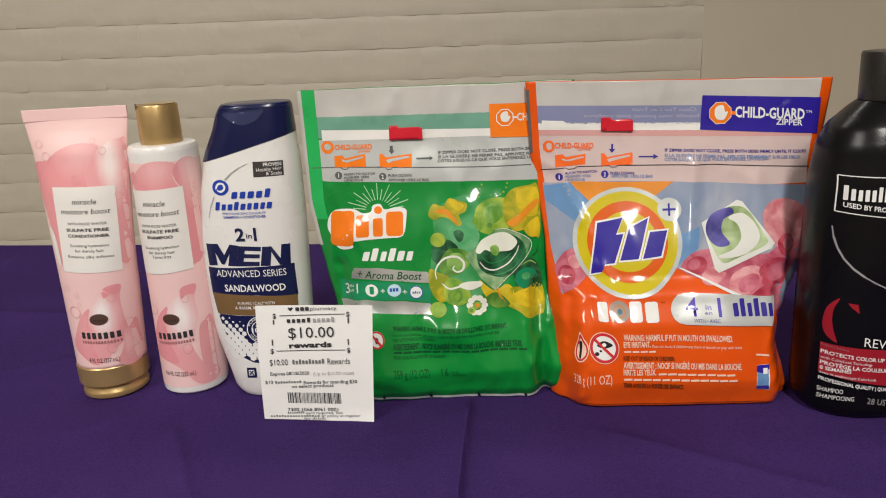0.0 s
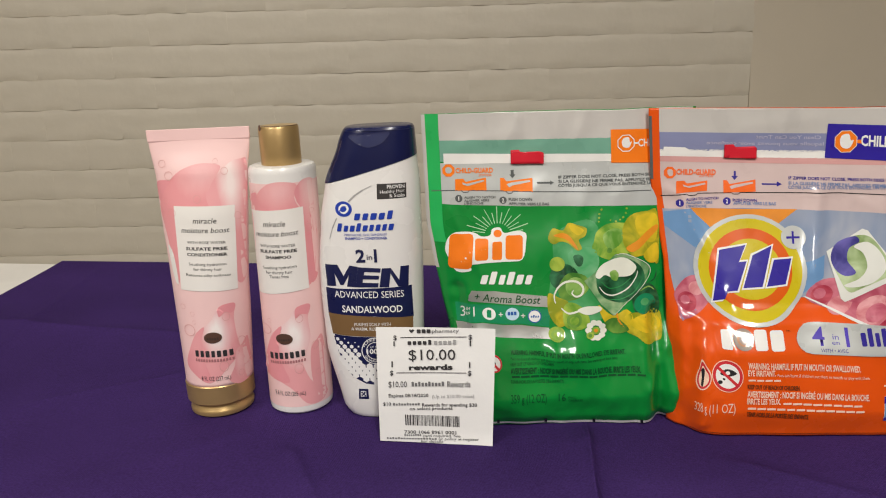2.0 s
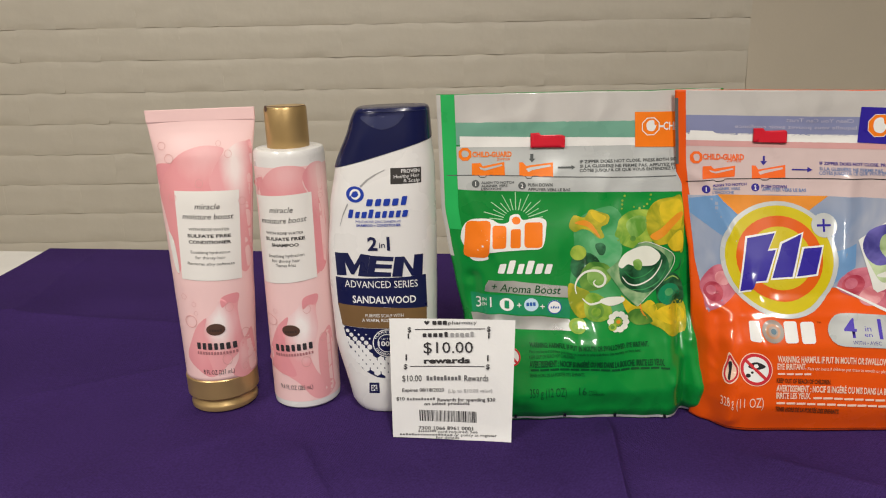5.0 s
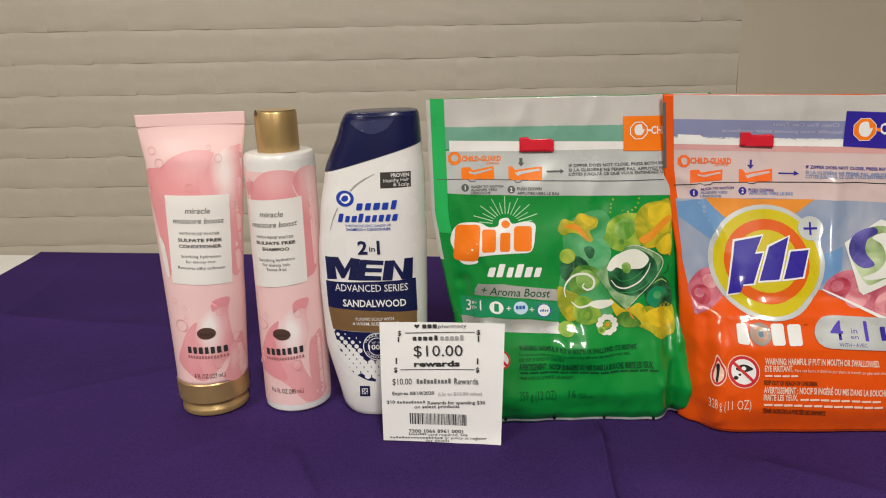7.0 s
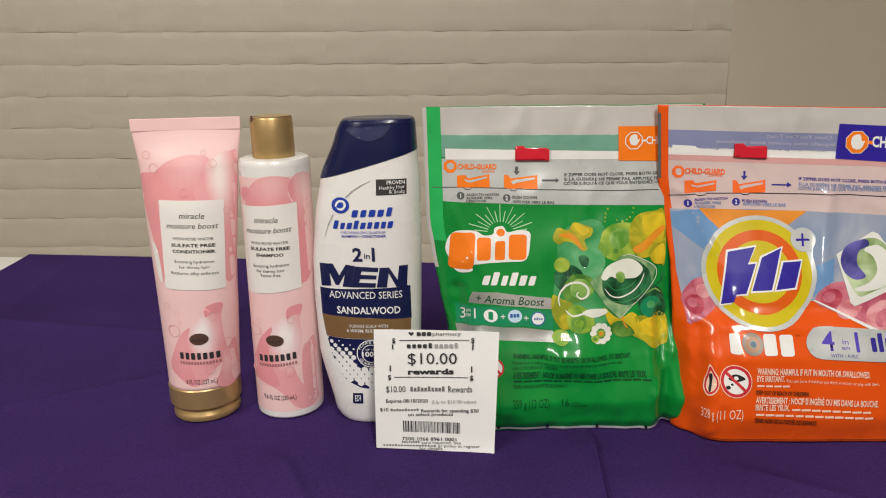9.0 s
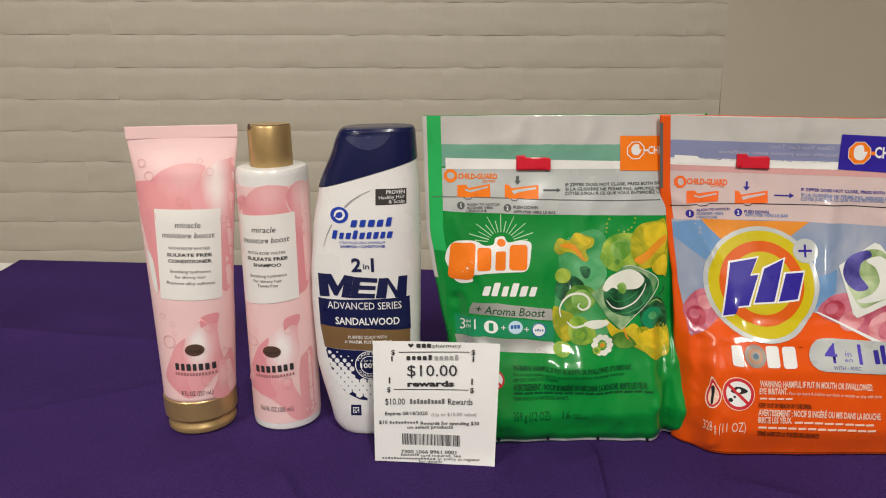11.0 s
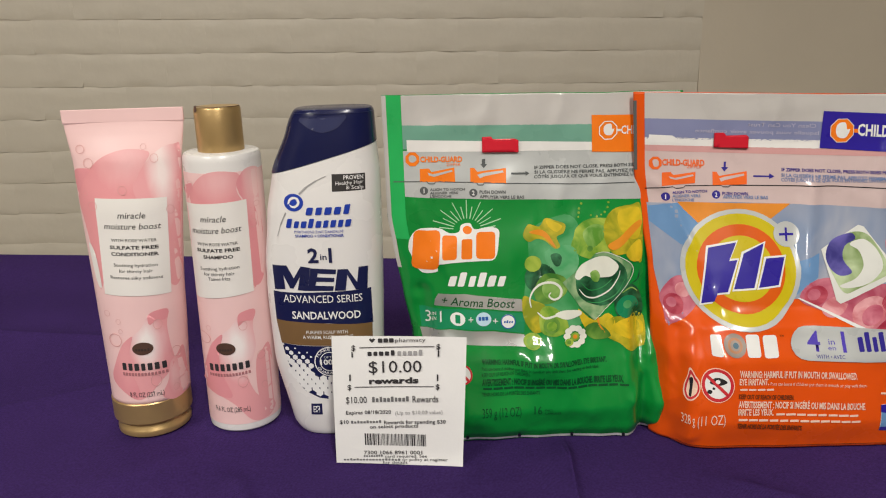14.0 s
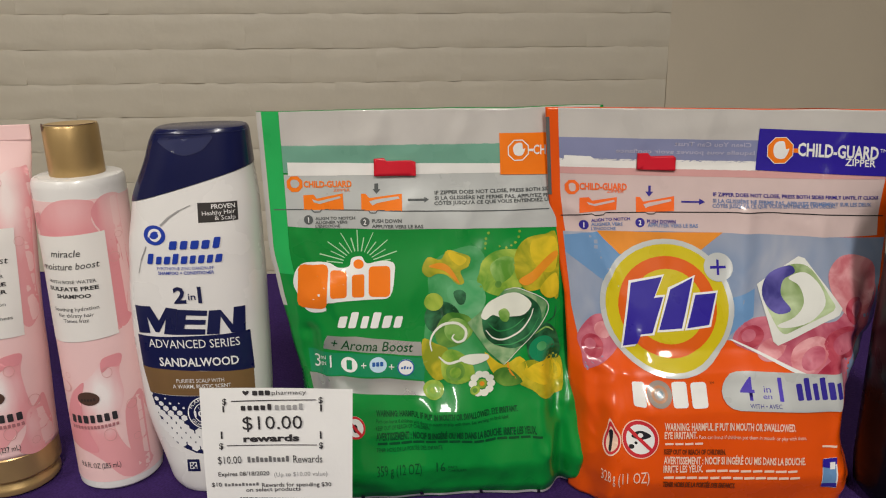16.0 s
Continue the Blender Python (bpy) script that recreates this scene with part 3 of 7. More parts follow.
def bloom(name, core, rim, centre, reach, scale=120):
    """Petal ink that runs from a core colour to a rim colour, with streaks."""
    m = material(name, rim, 0.42, vary=0.0)
    nt = m.node_tree
    tc = nt.nodes.new("ShaderNodeTexCoord")
    mp = nt.nodes.new("ShaderNodeMapping")
    mp.vector_type = "TEXTURE"
    mp.inputs["Location"].default_value = (centre[0], 0, centre[1])
    mp.inputs["Scale"].default_value = (reach[0] * 1.4, 1e3, reach[1] * 1.4)
    far = nt.nodes.new("ShaderNodeVectorMath")
    far.operation = "LENGTH"
    grain = nt.nodes.new("ShaderNodeTexNoise")
    grain.inputs["Scale"].default_value, grain.inputs["Detail"].default_value = scale, 3
    stretch = nt.nodes.new("ShaderNodeMapping")
    stretch.inputs["Rotation"].default_value = (0, -0.5, 0)
    stretch.inputs["Scale"].default_value = (1.0, 1.0, 0.3)
    add = nt.nodes.new("ShaderNodeMath")
    add.operation = "MULTIPLY_ADD"
    add.inputs[1].default_value = 0.44
    ramp = nt.nodes.new("ShaderNodeValToRGB")
    ramp.color_ramp.elements[0].position, ramp.color_ramp.elements[1].position = 0.34, 0.92
    ramp.color_ramp.elements[0].color, ramp.color_ramp.elements[1].color = (*core, 1), (*rim, 1)
    nt.links.new(tc.outputs["Object"], mp.inputs["Vector"])
    nt.links.new(mp.outputs["Vector"], far.inputs[0])
    nt.links.new(tc.outputs["Object"], stretch.inputs["Vector"])
    nt.links.new(stretch.outputs["Vector"], grain.inputs["Vector"])
    nt.links.new(grain.outputs["Fac"], add.inputs[0])
    nt.links.new(far.outputs["Value"], add.inputs[2])
    nt.links.new(add.outputs[0], ramp.inputs["Fac"])
    nt.links.new(ramp.outputs["Color"], nt.nodes["Principled BSDF"].inputs["Base Color"])
    return m


PALE, BLUSHPINK, ROSEPINK, DEEPPINK = (0.90, 0.78, 0.76), (0.88, 0.55, 0.55), (0.81, 0.37, 0.39), (0.78, 0.31, 0.34)
K_PETALA = bloom("upper petal print", (0.85, 0.47, 0.48), (0.79, 0.32, 0.34), (-0.2643, 0.1924), (0.0232, 0.0215), 110)
K_PETALB = bloom("streaked petal print", PALE, ROSEPINK, (-0.2436, 0.1849), (0.0103, 0.0382), 110)
K_PETALC = bloom("white hearted petal print", (0.92, 0.85, 0.83), ROSEPINK, (-0.2635, 0.0693), (0.0133, 0.0246), 90)
K_PETALD = bloom("deep petal rim print", ROSEPINK, DEEPPINK, (-0.2799, 0.0600), (0.0129, 0.0274), 140)
K_PETALE = bloom("folded petal print", BLUSHPINK, ROSEPINK, (-0.2504, 0.0442), (0.0044, 0.0163), 130)
K_PETALF = bloom("upper petal print", (0.85, 0.47, 0.48), (0.79, 0.32, 0.34), (-0.2041, 0.1787), (0.0210, 0.0163), 110)
K_PETALG = bloom("streaked petal print", BLUSHPINK, DEEPPINK, (-0.1844, 0.1763), (0.0073, 0.0307), 110)
K_PETALH = bloom("white hearted petal print", (0.92, 0.85, 0.83), ROSEPINK, (-0.2033, 0.0668), (0.0160, 0.0298), 90)


def film(name, color, rough=0.3, metal=0.0, coat=0.6, vary=0.05):
    return glossy(material(name, color, max(rough, 0.3), metal, vary=vary, size=40, bump=0.10, bump_size=48, coat=coat))


def film2(name, a, b, scale=55):
    m = petal(name, a, b, scale)
    nt = m.node_tree
    p = nt.nodes["Principled BSDF"]
    p.inputs["Coat Weight"].default_value = 0.6
    return glossy(m)


F_CLEAR = film("clear header film", (0.52, 0.50, 0.475), 0.2)
F_TEAL = film("teal seen through film", (0.16, 0.36, 0.27))
F_ZIP = film("zipper white", (0.80, 0.79, 0.76))
F_SILVER = film("silver grey print", (0.50, 0.52, 0.51), 0.22, 0.1)
F_RIBBON = film("silver foil ribbon", (0.60, 0.61, 0.60), 0.3, 0.75)
F_RED = film("red slider plastic", (0.60, 0.012, 0.03), 0.25)
# slider red at a third, a shaded copy for the slot
F_DARKRED = film("red slider slot shade", (0.20, 0.004, 0.01), 0.3)
F_PINKW = film("pale slot", (0.75, 0.45, 0.45), 0.3)
F_ORANGE = film("orange print", (0.88, 0.20, 0.012))
F_FLAMEINK = film("orange red print", (0.86, 0.14, 0.02))
F_WHITE = film("white print", (0.80, 0.80, 0.78))
F_GREY = film("grey print", (0.10, 0.11, 0.11))
F_RAY = film("pale green ray", (0.40, 0.70, 0.42))
F_GREENINK = film("dark green print", (0.004, 0.075, 0.022))
F_JADE = film("jade print", (0.010, 0.24, 0.10))
F_SKY = film("sky print", (0.50, 0.68, 0.80))
F_BLUE = film("blue print", (0.02, 0.10, 0.36))
F_MINT = film2("mint print", (0.02, 0.25, 0.06), (0.09, 0.36, 0.14), 45)
F_SEAM = film("bright green seam film", (0.02, 0.42, 0.10))
F_PALEMINT = film2("pale mint print", (0.05, 0.33, 0.11), (0.16, 0.43, 0.21), 60)
F_LEAFLITE = film2("light leaf print", (0.10, 0.28, 0.03), (0.32, 0.50, 0.14), 90)
F_YELLOW = film2("yellow petal print", (0.24, 0.28, 0.012), (0.66, 0.50, 0.025), 75)
F_GOLDY = film2("golden petal print", (0.50, 0.40, 0.015), (0.80, 0.57, 0.025), 55)
F_AMBER = film("amber print", (0.70, 0.26, 0.02), vary=0.15)
F_LEAF = film2("leaf print", (0.04, 0.17, 0.02), (0.22, 0.40, 0.06), 55)
F_DARKLEAF = film2("dark leaf print", (0.006, 0.05, 0.018), (0.03, 0.18, 0.07), 110)
F_LIME = film2("lime print", (0.10, 0.28, 0.02), (0.40, 0.52, 0.07), 70)
F_CREAM = film("cream print", (0.74, 0.76, 0.66))
F_PODFILM = film2("capsule film print", (0.06, 0.24, 0.08), (0.36, 0.48, 0.26), 80)
F_REDINK = film("warning red print", (0.58, 0.03, 0.04))
F_BLACK = film("black print", (0.02, 0.02, 0.022))
F_PERI = film("periwinkle seen through film", (0.22, 0.24, 0.40))
F_ROSEFILM = film("rose film line", (0.62, 0.33, 0.32))
F_BLUSH = film("blush film", (0.60, 0.47, 0.455))
F_LAV = film("lavender print", (0.44, 0.43, 0.55))
F_BLUETAG = film("blue print deep", (0.028, 0.016, 0.30))
F_NAVY = film("navy print", (0.035, 0.025, 0.26))
F_STEELINK = film("steel blue print", (0.16, 0.24, 0.45))
F_SKYFILM = film2("pale sky film", (0.19, 0.26, 0.40), (0.37, 0.39, 0.46), 22)
F_SKYBLUE = film("sky blue print", (0.14, 0.28, 0.50))
F_AMBERFILM = film("amber ray print", (0.70, 0.25, 0.03), vary=0.15)
F_ROSE = film2("rose print", (0.42, 0.07, 0.12), (0.62, 0.20, 0.26), 70)
F_ROSEDARK = film2("deep rose print", (0.34, 0.025, 0.055), (0.55, 0.10, 0.14), 90)
F_ROSELITE = film2("pale rose print", (0.55, 0.15, 0.18), (0.76, 0.38, 0.40), 80)
F_POD = film("white capsule print", (0.74, 0.75, 0.70))
F_PODGREEN = film2("green capsule print", (0.20, 0.30, 0.10), (0.55, 0.66, 0.40), 55)
F_PODBLUE = film2("violet blue capsule print", (0.035, 0.03, 0.20), (0.14, 0.12, 0.42), 55)
F_YELLOWT = film("bright yellow print", (0.58, 0.47, 0.008))
F_ORANGET = film("bright orange print", (0.68, 0.105, 0.005))
F_TAUPE = film("taupe print", (0.30, 0.25, 0.21))
F_COPPER = film("copper print", (0.45, 0.20, 0.09))
F_DEEPTEAL = film("deep teal print", (0.02, 0.10, 0.16))
F_BROWNINK = film("brown print", (0.15, 0.035, 0.006))
F_VIOLET = film("violet print", (0.08, 0.05, 0.44))
F_PEACH = film("pale peach print", (0.86, 0.60, 0.46))

LAYER = 0.00014


def lay(bm, f, layer, step=0.003):
    """Cut a flat drawing (x, z) into small cells and lay it on a surface."""
    xs, zs = [v.co.x for v in bm.verts], [v.co.z for v in bm.verts]
    for low, high, axis in ((min(xs), max(xs), (1, 0, 0)), (min(zs), max(zs), (0, 0, 1))):
        k = math.floor(low / step) + 1 if step else 0
        while step and k * step < high:
            p = Vector(axis) * (k * step)
            bmesh.ops.bisect_plane(bm, geom=bm.verts[:] + bm.edges[:] + bm.faces[:], plane_co=p, plane_no=axis)
            k += 1
    for v in bm.verts:
        v.co.y = f(v.co.x, v.co.z) - layer * LAYER
    for face in bm.faces:
        face.smooth = True
        if face.normal.y > 0:
            face.normal_flip()
    return bm


def printed(parent, name, bm, f, mat, layer, step=0.003):
    return under(part(name, lay(bm, f, layer, step), mat), parent)


def rounded(points, n=4):
    out, k = [], len(points)
    for i in range(k):
        p0, p1, p2, p3 = (Vector(points[(i + j) % k]) for j in (-1, 0, 1, 2))
        for s in range(n):
            t = s / n
            out.append(0.5 * (2 * p1 + (p2 - p0) * t + (2 * p0 - 5 * p1 + 4 * p2 - p3) * t * t + (3 * p1 - p0 - 3 * p2 + p3) * t ** 3))
    return [tuple(p) for p in out]


def flat(points):
    bm = bmesh.new()
    area = sum(a[0] * b[1] - b[0] * a[1] for a, b in zip(points, points[1:] + points[:1]))
    if area < 0:
        points = points[::-1]
    face = bm.faces.new([bm.verts.new((x, 0, z)) for x, z in points])
    bm.normal_update()
    bmesh.ops.triangulate(bm, faces=[face])
    return bm


def shape(parent, f, points, mat, name="print_shape", layer=2, soft=False):
    if name == "zipper_slider":
        bm = lay(flat(points), f, layer)
        made = bmesh.ops.extrude_face_region(bm, geom=bm.faces[:])
        for v in made["geom"]:
            if isinstance(v, bmesh.types.BMVert):
                v.co.y -= 0.0012
        return under(part(name, bm, mat, label="red plastic zipper slider"), parent)
    return printed(parent, name, flat(rounded(points) if soft else points), f, mat, layer)


def stroke(parent, f, points, wide, mat, name="print_stroke", layer=2):
    """A curved printed line with thin ends."""
    run = []
    for i in range(len(points) - 1):
        p0, p1, p2, p3 = (Vector(points[min(max(i + j, 0), len(points) - 1)]) for j in (-1, 0, 1, 2))
        for s in range(6):
            t = s / 6
            run.append(0.5 * (2 * p1 + (p2 - p0) * t + (2 * p0 - 5 * p1 + 4 * p2 - p3) * t * t + (3 * p1 - p0 - 3 * p2 + p3) * t ** 3))
    run.append(Vector(points[-1]))
    bm = bmesh.new()
    rows = []
    for i, p in enumerate(run):
        d = (run[min(i + 1, len(run) - 1)] - run[max(i - 1, 0)]).normalized()
        w = wide / 2 * (0.35 + 0.65 * math.sin(math.pi * (i + 0.5) / len(run)))
        rows.append([bm.verts.new((p.x - d.y * w, 0, p.y + d.x * w)), bm.verts.new((p.x + d.y * w, 0, p.y - d.x * w))])
    for a, b in zip(rows, rows[1:]):
        bm.faces.new((a[0], a[1], b[1], b[0]))
    bm.normal_update()
    return printed(parent, name, bm, f, mat, layer)


def disc(parent, f, x, z, rx, rz, mat, name="print_disc", layer=2, inner=0, turn=0):
    n = 8 if name == "stop_octagon" else 6 if name == "honeycomb_cell" else 40 if rx > 0.004 else 20
    off = math.pi / 8 if n == 8 else math.pi / 6 if n == 6 else 0
    c, s = math.cos(turn), math.sin(turn)
    ring = [(rx * math.cos(off + 2 * math.pi * i / n), rz * math.sin(off + 2 * math.pi * i / n)) for i in range(n)]
    ring = [(x + c * a - s * b, z + s * a + c * b) for a, b in ring]
    if not inner:
        return printed(parent, name, flat(ring), f, mat, layer)
    bm = bmesh.new()
    outer = [bm.verts.new((a, 0, b)) for a, b in ring]
    core = [bm.verts.new((x + (a - x) * inner, 0, z + (b - z) * inner)) for a, b in ring]
    for i in range(n):
        j = (i + 1) % n
        bm.faces.new((outer[i], outer[j], core[j], core[i]))
    return printed(parent, name, bm, f, mat, layer)


def type_mesh(text, bold):
    cu = bpy.data.curves.new("type", "FONT")
    cu.body, cu.resolution_u, cu.offset, cu.fill_mode = text, 2, bold, "FRONT"
    ob = bpy.data.objects.new("type", cu)
    me = bpy.data.meshes.new_from_object(ob)
    bpy.data.objects.remove(ob)
    bm = bmesh.new()
    bm.from_mesh(me)
    bpy.data.meshes.remove(me)
    bpy.data.curves.remove(cu)
    return bm


CAPS = {}


def cap_height(bold):
    if bold not in CAPS:
        bm = type_mesh("H", bold)
        CAPS[bold] = max(v.co.y for v in bm.verts)
        bm.free()
    return CAPS[bold]


def words(parent, f, text, x0, x1, z0, z1, high, mat, shear=0, bold=0, name="print_line", layer=4, mirror=False):
    bm = type_mesh(text, bold)
    a, b = min(v.co.x for v in bm.verts), max(v.co.x for v in bm.verts)
    kz = high / cap_height(bold)
    kx = (x1 - x0) / (b - a + shear * 0.6)
    if len(text) == 1 and kx > 1.15 * kz:
        x0, x1 = (x0 + x1 - (b - a) * kz) / 2, (x0 + x1 + (b - a) * kz) / 2
        kx = kz
    for v in bm.verts:
        u, w = v.co.x - a + shear * v.co.y, v.co.y * kz - high / 2
        if mirror:
            u = b - a - u
        v.co = (x0 + u * kx, 0, z0 + (z1 - z0) * (u * kx) / (x1 - x0) + w)
    bm.normal_update()
    return printed(parent, name, bm, f, mat, layer, 0.012 if high > 0.0045 else 0.006)


def ring_words(parent, f, text, x, z, r, a0, a1, high, mat):
    bm = type_mesh(text, 0.01)
    a, b = min(v.co.x for v in bm.verts), max(v.co.x for v in bm.verts)
    kz = high / cap_height(0.01)
    for v in bm.verts:
        t = math.radians(a0 + (a1 - a0) * (v.co.x - a) / (b - a))
        q = r + v.co.y * kz * (1 if a1 < a0 else -1)
        v.co = (x + q * math.cos(t), 0, z + q * math.sin(t))
    bm.normal_update()
    return printed(parent, "print_line", bm, f, mat, 4, 0)


def blocks(parent, f, n, x0, x1, z0, z1, high, mat, slant=0, name="name_mark", layer=4):
    """A row of n plain rounded blocks in place of a name."""
    if name == "small_print":
        n, high = max(4, n // 3), high * 0.8
    pitch = (x1 - x0) / n
    rnd = random.Random(n)
    joined = bmesh.new()
    for i in range(n):
        bm = joined if name == "small_print" else bmesh.new()
        w = pitch * (0.86 if n == 1 else rnd.uniform(0.8, 0.93) if bm is joined else 0.8 if n < 4 else rnd.uniform(0.60, 0.76))
        cx = x0 + pitch * (i + 0.5)
        cz = z0 + (z1 - z0) * (i + 0.5) / n
        h = high * (1 if n < 4 or bm is joined or n in (7, 14) else rnd.choice((0.74, 1.0, 0.78)))
        r = min(w, h) * 0.18
        pts = []
        for sx, sz, t0 in ((1, 1, 0), (-1, 1, 90), (-1, -1, 180), (1, -1, 270)):
            for t in (t0, t0 + 45, t0 + 90):
                px = sx * (w / 2 - r) + r * math.cos(math.radians(t))
                pz = sz * (h / 2 - r) + r * math.sin(math.radians(t))
                pts.append((cx + px + slant * pz, cz - (high - h) / 2 + pz))
        bm.faces.new([bm.verts.new((a, 0, b)) for a, b in pts])
        if bm is not joined:
            bm.normal_update()
            printed(parent, name, bm, f, mat, layer)
    if name == "small_print":
        joined.normal_update()
        tagged(printed(parent, name, joined, f, mat, layer), kind="stuff")
    else:
        joined.free()


def band(parent, g, s0, s1, za, zb, zc, zd, mat, name, layer=1, n=110, m=18):
    """A strip across a pouch, from its top line (za to zb) to its bottom line (zc to zd)."""
    bm = bmesh.new()
    rows = []
    for k in range(m + 1):
        row = []
        for i in range(n + 1):
            s = s0 + (s1 - s0) * i / n
            top, low = za + (zb - za) * (s - s0) / (s1 - s0), zc + (zd - zc) * (s - s0) / (s1 - s0)
            z = min(low + (top - low) * k / m, bag_top(g, s) - 0.0002)
            x = bag_x(g, s, z)
            row.append(bm.verts.new((x, bag_f(g, x, z) - layer * LAYER, z)))
        rows.append(row)
    for a, b in zip(rows, rows[1:]):
        for i in range(n):
            bm.faces.new((a[i], a[i + 1], b[i + 1], b[i]))
    return under(part(name, bm, mat, smooth=True), parent)


def wrap(parent, cx, cy, r, z0, z1, mat, name, layer):
    return under(smoothed(part(name, loft([(z, knots(z, cx), cy, r + layer * LAYER, r + layer * LAYER, 2) for z in steps(z0, z1, 20)]), mat)), parent)


def barcode(parent, f, x0, x1, z0, z1):
    r = random.Random(11)
    x = x0
    while x < x1:
        w = r.choice((0.0003, 0.0003, 0.0006, 0.0009))
        shape(parent, f, [(x, z0), (x + w, z0), (x + w, z1), (x, z1)], K_INK, name="barcode_bar", layer=1)
        x += w + r.choice((0.0003, 0.0004, 0.0006))


# ---- art begins ----

# conditioner tube
shape(tube, f_tube, [(-0.3000, 0.1687), (-0.2935, 0.1812), (-0.2840, 0.1918), (-0.2743, 0.1969), (-0.2632, 0.1990), (-0.2526, 0.1977), (-0.2500, 0.1952), (-0.2538, 0.1888), (-0.2590, 0.1810), (-0.2615, 0.1737), (-0.2586, 0.1658), (-0.2553, 0.1401), (-0.2790, 0.1310), (-0.2905, 0.1075), (-0.2926, 0.1236), (-0.2951, 0.1406), (-0.2979, 0.1553)], K_PETALA, name="petal_print", layer=1, soft=True)
shape(tube, f_tube, [(-0.3010, 0.1852), (-0.2946, 0.1875), (-0.2883, 0.1864), (-0.2931, 0.1812), (-0.2979, 0.1727), (-0.3003, 0.1735)], K_PETALD, name="petal_print", layer=2, soft=True)
shape(tube, f_tube, [(-0.2615, 0.1737), (-0.2585, 0.1816), (-0.2526, 0.1902), (-0.2432, 0.1987), (-0.2350, 0.2009), (-0.2316, 0.1980), (-0.2355, 0.1620), (-0.2389, 0.1308), (-0.2406, 0.1122), (-0.2442, 0.1061), (-0.2476, 0.1167), (-0.2497, 0.1436), (-0.2570, 0.1616)], K_PETALB, name="petal_print", layer=2, soft=True)
shape(tube, f_tube, [(-0.2963, 0.1378), (-0.2917, 0.1320), (-0.2896, 0.1097), (-0.2934, 0.1136)], K_LABEL, name="petal_print", layer=3, soft=True)
shape(tube, f_tube, [(-0.2908, 0.0441), (-0.2868, 0.0569), (-0.2792, 0.0710), (-0.2674, 0.0797), (-0.2610, 0.0895), (-0.2554, 0.0922), (-0.2491, 0.0913), (-0.2509, 0.0811), (-0.2505, 0.0666), (-0.2496, 0.0537), (-0.2535, 0.0461), (-0.2588, 0.0410), (-0.2659, 0.0333), (-0.2738, 0.0300), (-0.2826, 0.0352)], K_PETALC, name="petal_print", layer=1, soft=True)
shape(tube, f_tube, [(-0.2908, 0.0441), (-0.2868, 0.0569), (-0.2783, 0.0711), (-0.2725, 0.0755), (-0.2756, 0.0647), (-0.2757, 0.0509), (-0.2720, 0.0366), (-0.2746, 0.0305), (-0.2826, 0.0352)], K_PETALD, name="petal_print", layer=2, soft=True)
shape(tube, f_tube, [(-0.2610, 0.0895), (-0.2554, 0.0922), (-0.2491, 0.0913), (-0.2512, 0.0849), (-0.2562, 0.0855), (-0.2607, 0.0828)], K_PETALD, name="petal_print", layer=2, soft=True)
shape(tube, f_tube, [(-0.2521, 0.0527), (-0.2482, 0.0572), (-0.2452, 0.0619), (-0.2454, 0.0482), (-0.2466, 0.0303), (-0.2481, 0.0261), (-0.2533, 0.0255), (-0.2585, 0.0307), (-0.2541, 0.0410)], K_PETALE, name="petal_print", layer=2, soft=True)
disc(tube, f_tube, -0.2946, 0.1995, 0.00294, 0.00279, K_BUBBLE, name="bubble_print", layer=4, inner=0.90)
disc(tube, f_tube, -0.2895, 0.1907, 0.00336, 0.00324, K_BUBBLE, name="bubble_print", layer=4, inner=0.90)
disc(tube, f_tube, -0.2536, 0.2001, 0.00186, 0.00195, K_BUBBLE, name="bubble_print", layer=4, inner=0.90)
disc(tube, f_tube, -0.2472, 0.1928, 0.00252, 0.00280, K_BUBBLE, name="bubble_print", layer=4, inner=0.90)
disc(tube, f_tube, -0.2683, 0.1733, 0.00285, 0.00300, K_BUBBLE, name="bubble_print", layer=4, inner=0.90)
disc(tube, f_tube, -0.2892, 0.1635, 0.00338, 0.00312, K_BUBBLE, name="bubble_print", layer=4, inner=0.90)
disc(tube, f_tube, -0.2935, 0.1716, 0.00190, 0.00166, K_BUBBLE, name="bubble_print", layer=4, inner=0.90)
disc(tube, f_tube, -0.2407, 0.1589, 0.00218, 0.00298, K_BUBBLE, name="bubble_print", layer=4, inner=0.90)
disc(tube, f_tube, -0.2884, 0.0915, 0.00231, 0.00211, K_BUBBLE, name="bubble_print", layer=4, inner=0.90)
disc(tube, f_tube, -0.2807, 0.0862, 0.00175, 0.00182, K_BUBBLE, name="bubble_print", layer=4, inner=0.90)
disc(tube, f_tube, -0.2847, 0.0729, 0.00482, 0.00467, K_BUBBLE, name="bubble_print", layer=4, inner=0.90)
disc(tube, f_tube, -0.2799, 0.0794, 0.00152, 0.00160, K_BUBBLE, name="bubble_print", layer=4, inner=0.90)
disc(tube, f_tube, -0.2558, 0.0826, 0.00269, 0.00358, K_BUBBLE, name="bubble_print", layer=4, inner=0.90)
disc(tube, f_tube, -0.2483, 0.0598, 0.00229, 0.00394, K_BUBBLE, name="bubble_print", layer=4, inner=0.90)
disc(tube, f_tube, -0.2608, 0.0429, 0.00328, 0.00441, K_BUBBLE, name="bubble_print", layer=4, inner=0.90)
disc(tube, f_tube, -0.2507, 0.0338, 0.00150, 0.00259, K_BUBBLE, name="bubble_print", layer=4, inner=0.90)
label_a = shape(tube, f_tube, [(-0.2869, 0.1687), (-0.2418, 0.1673), (-0.2462, 0.1025), (-0.2877, 0.1051)], K_LABEL, name="label", layer=4)
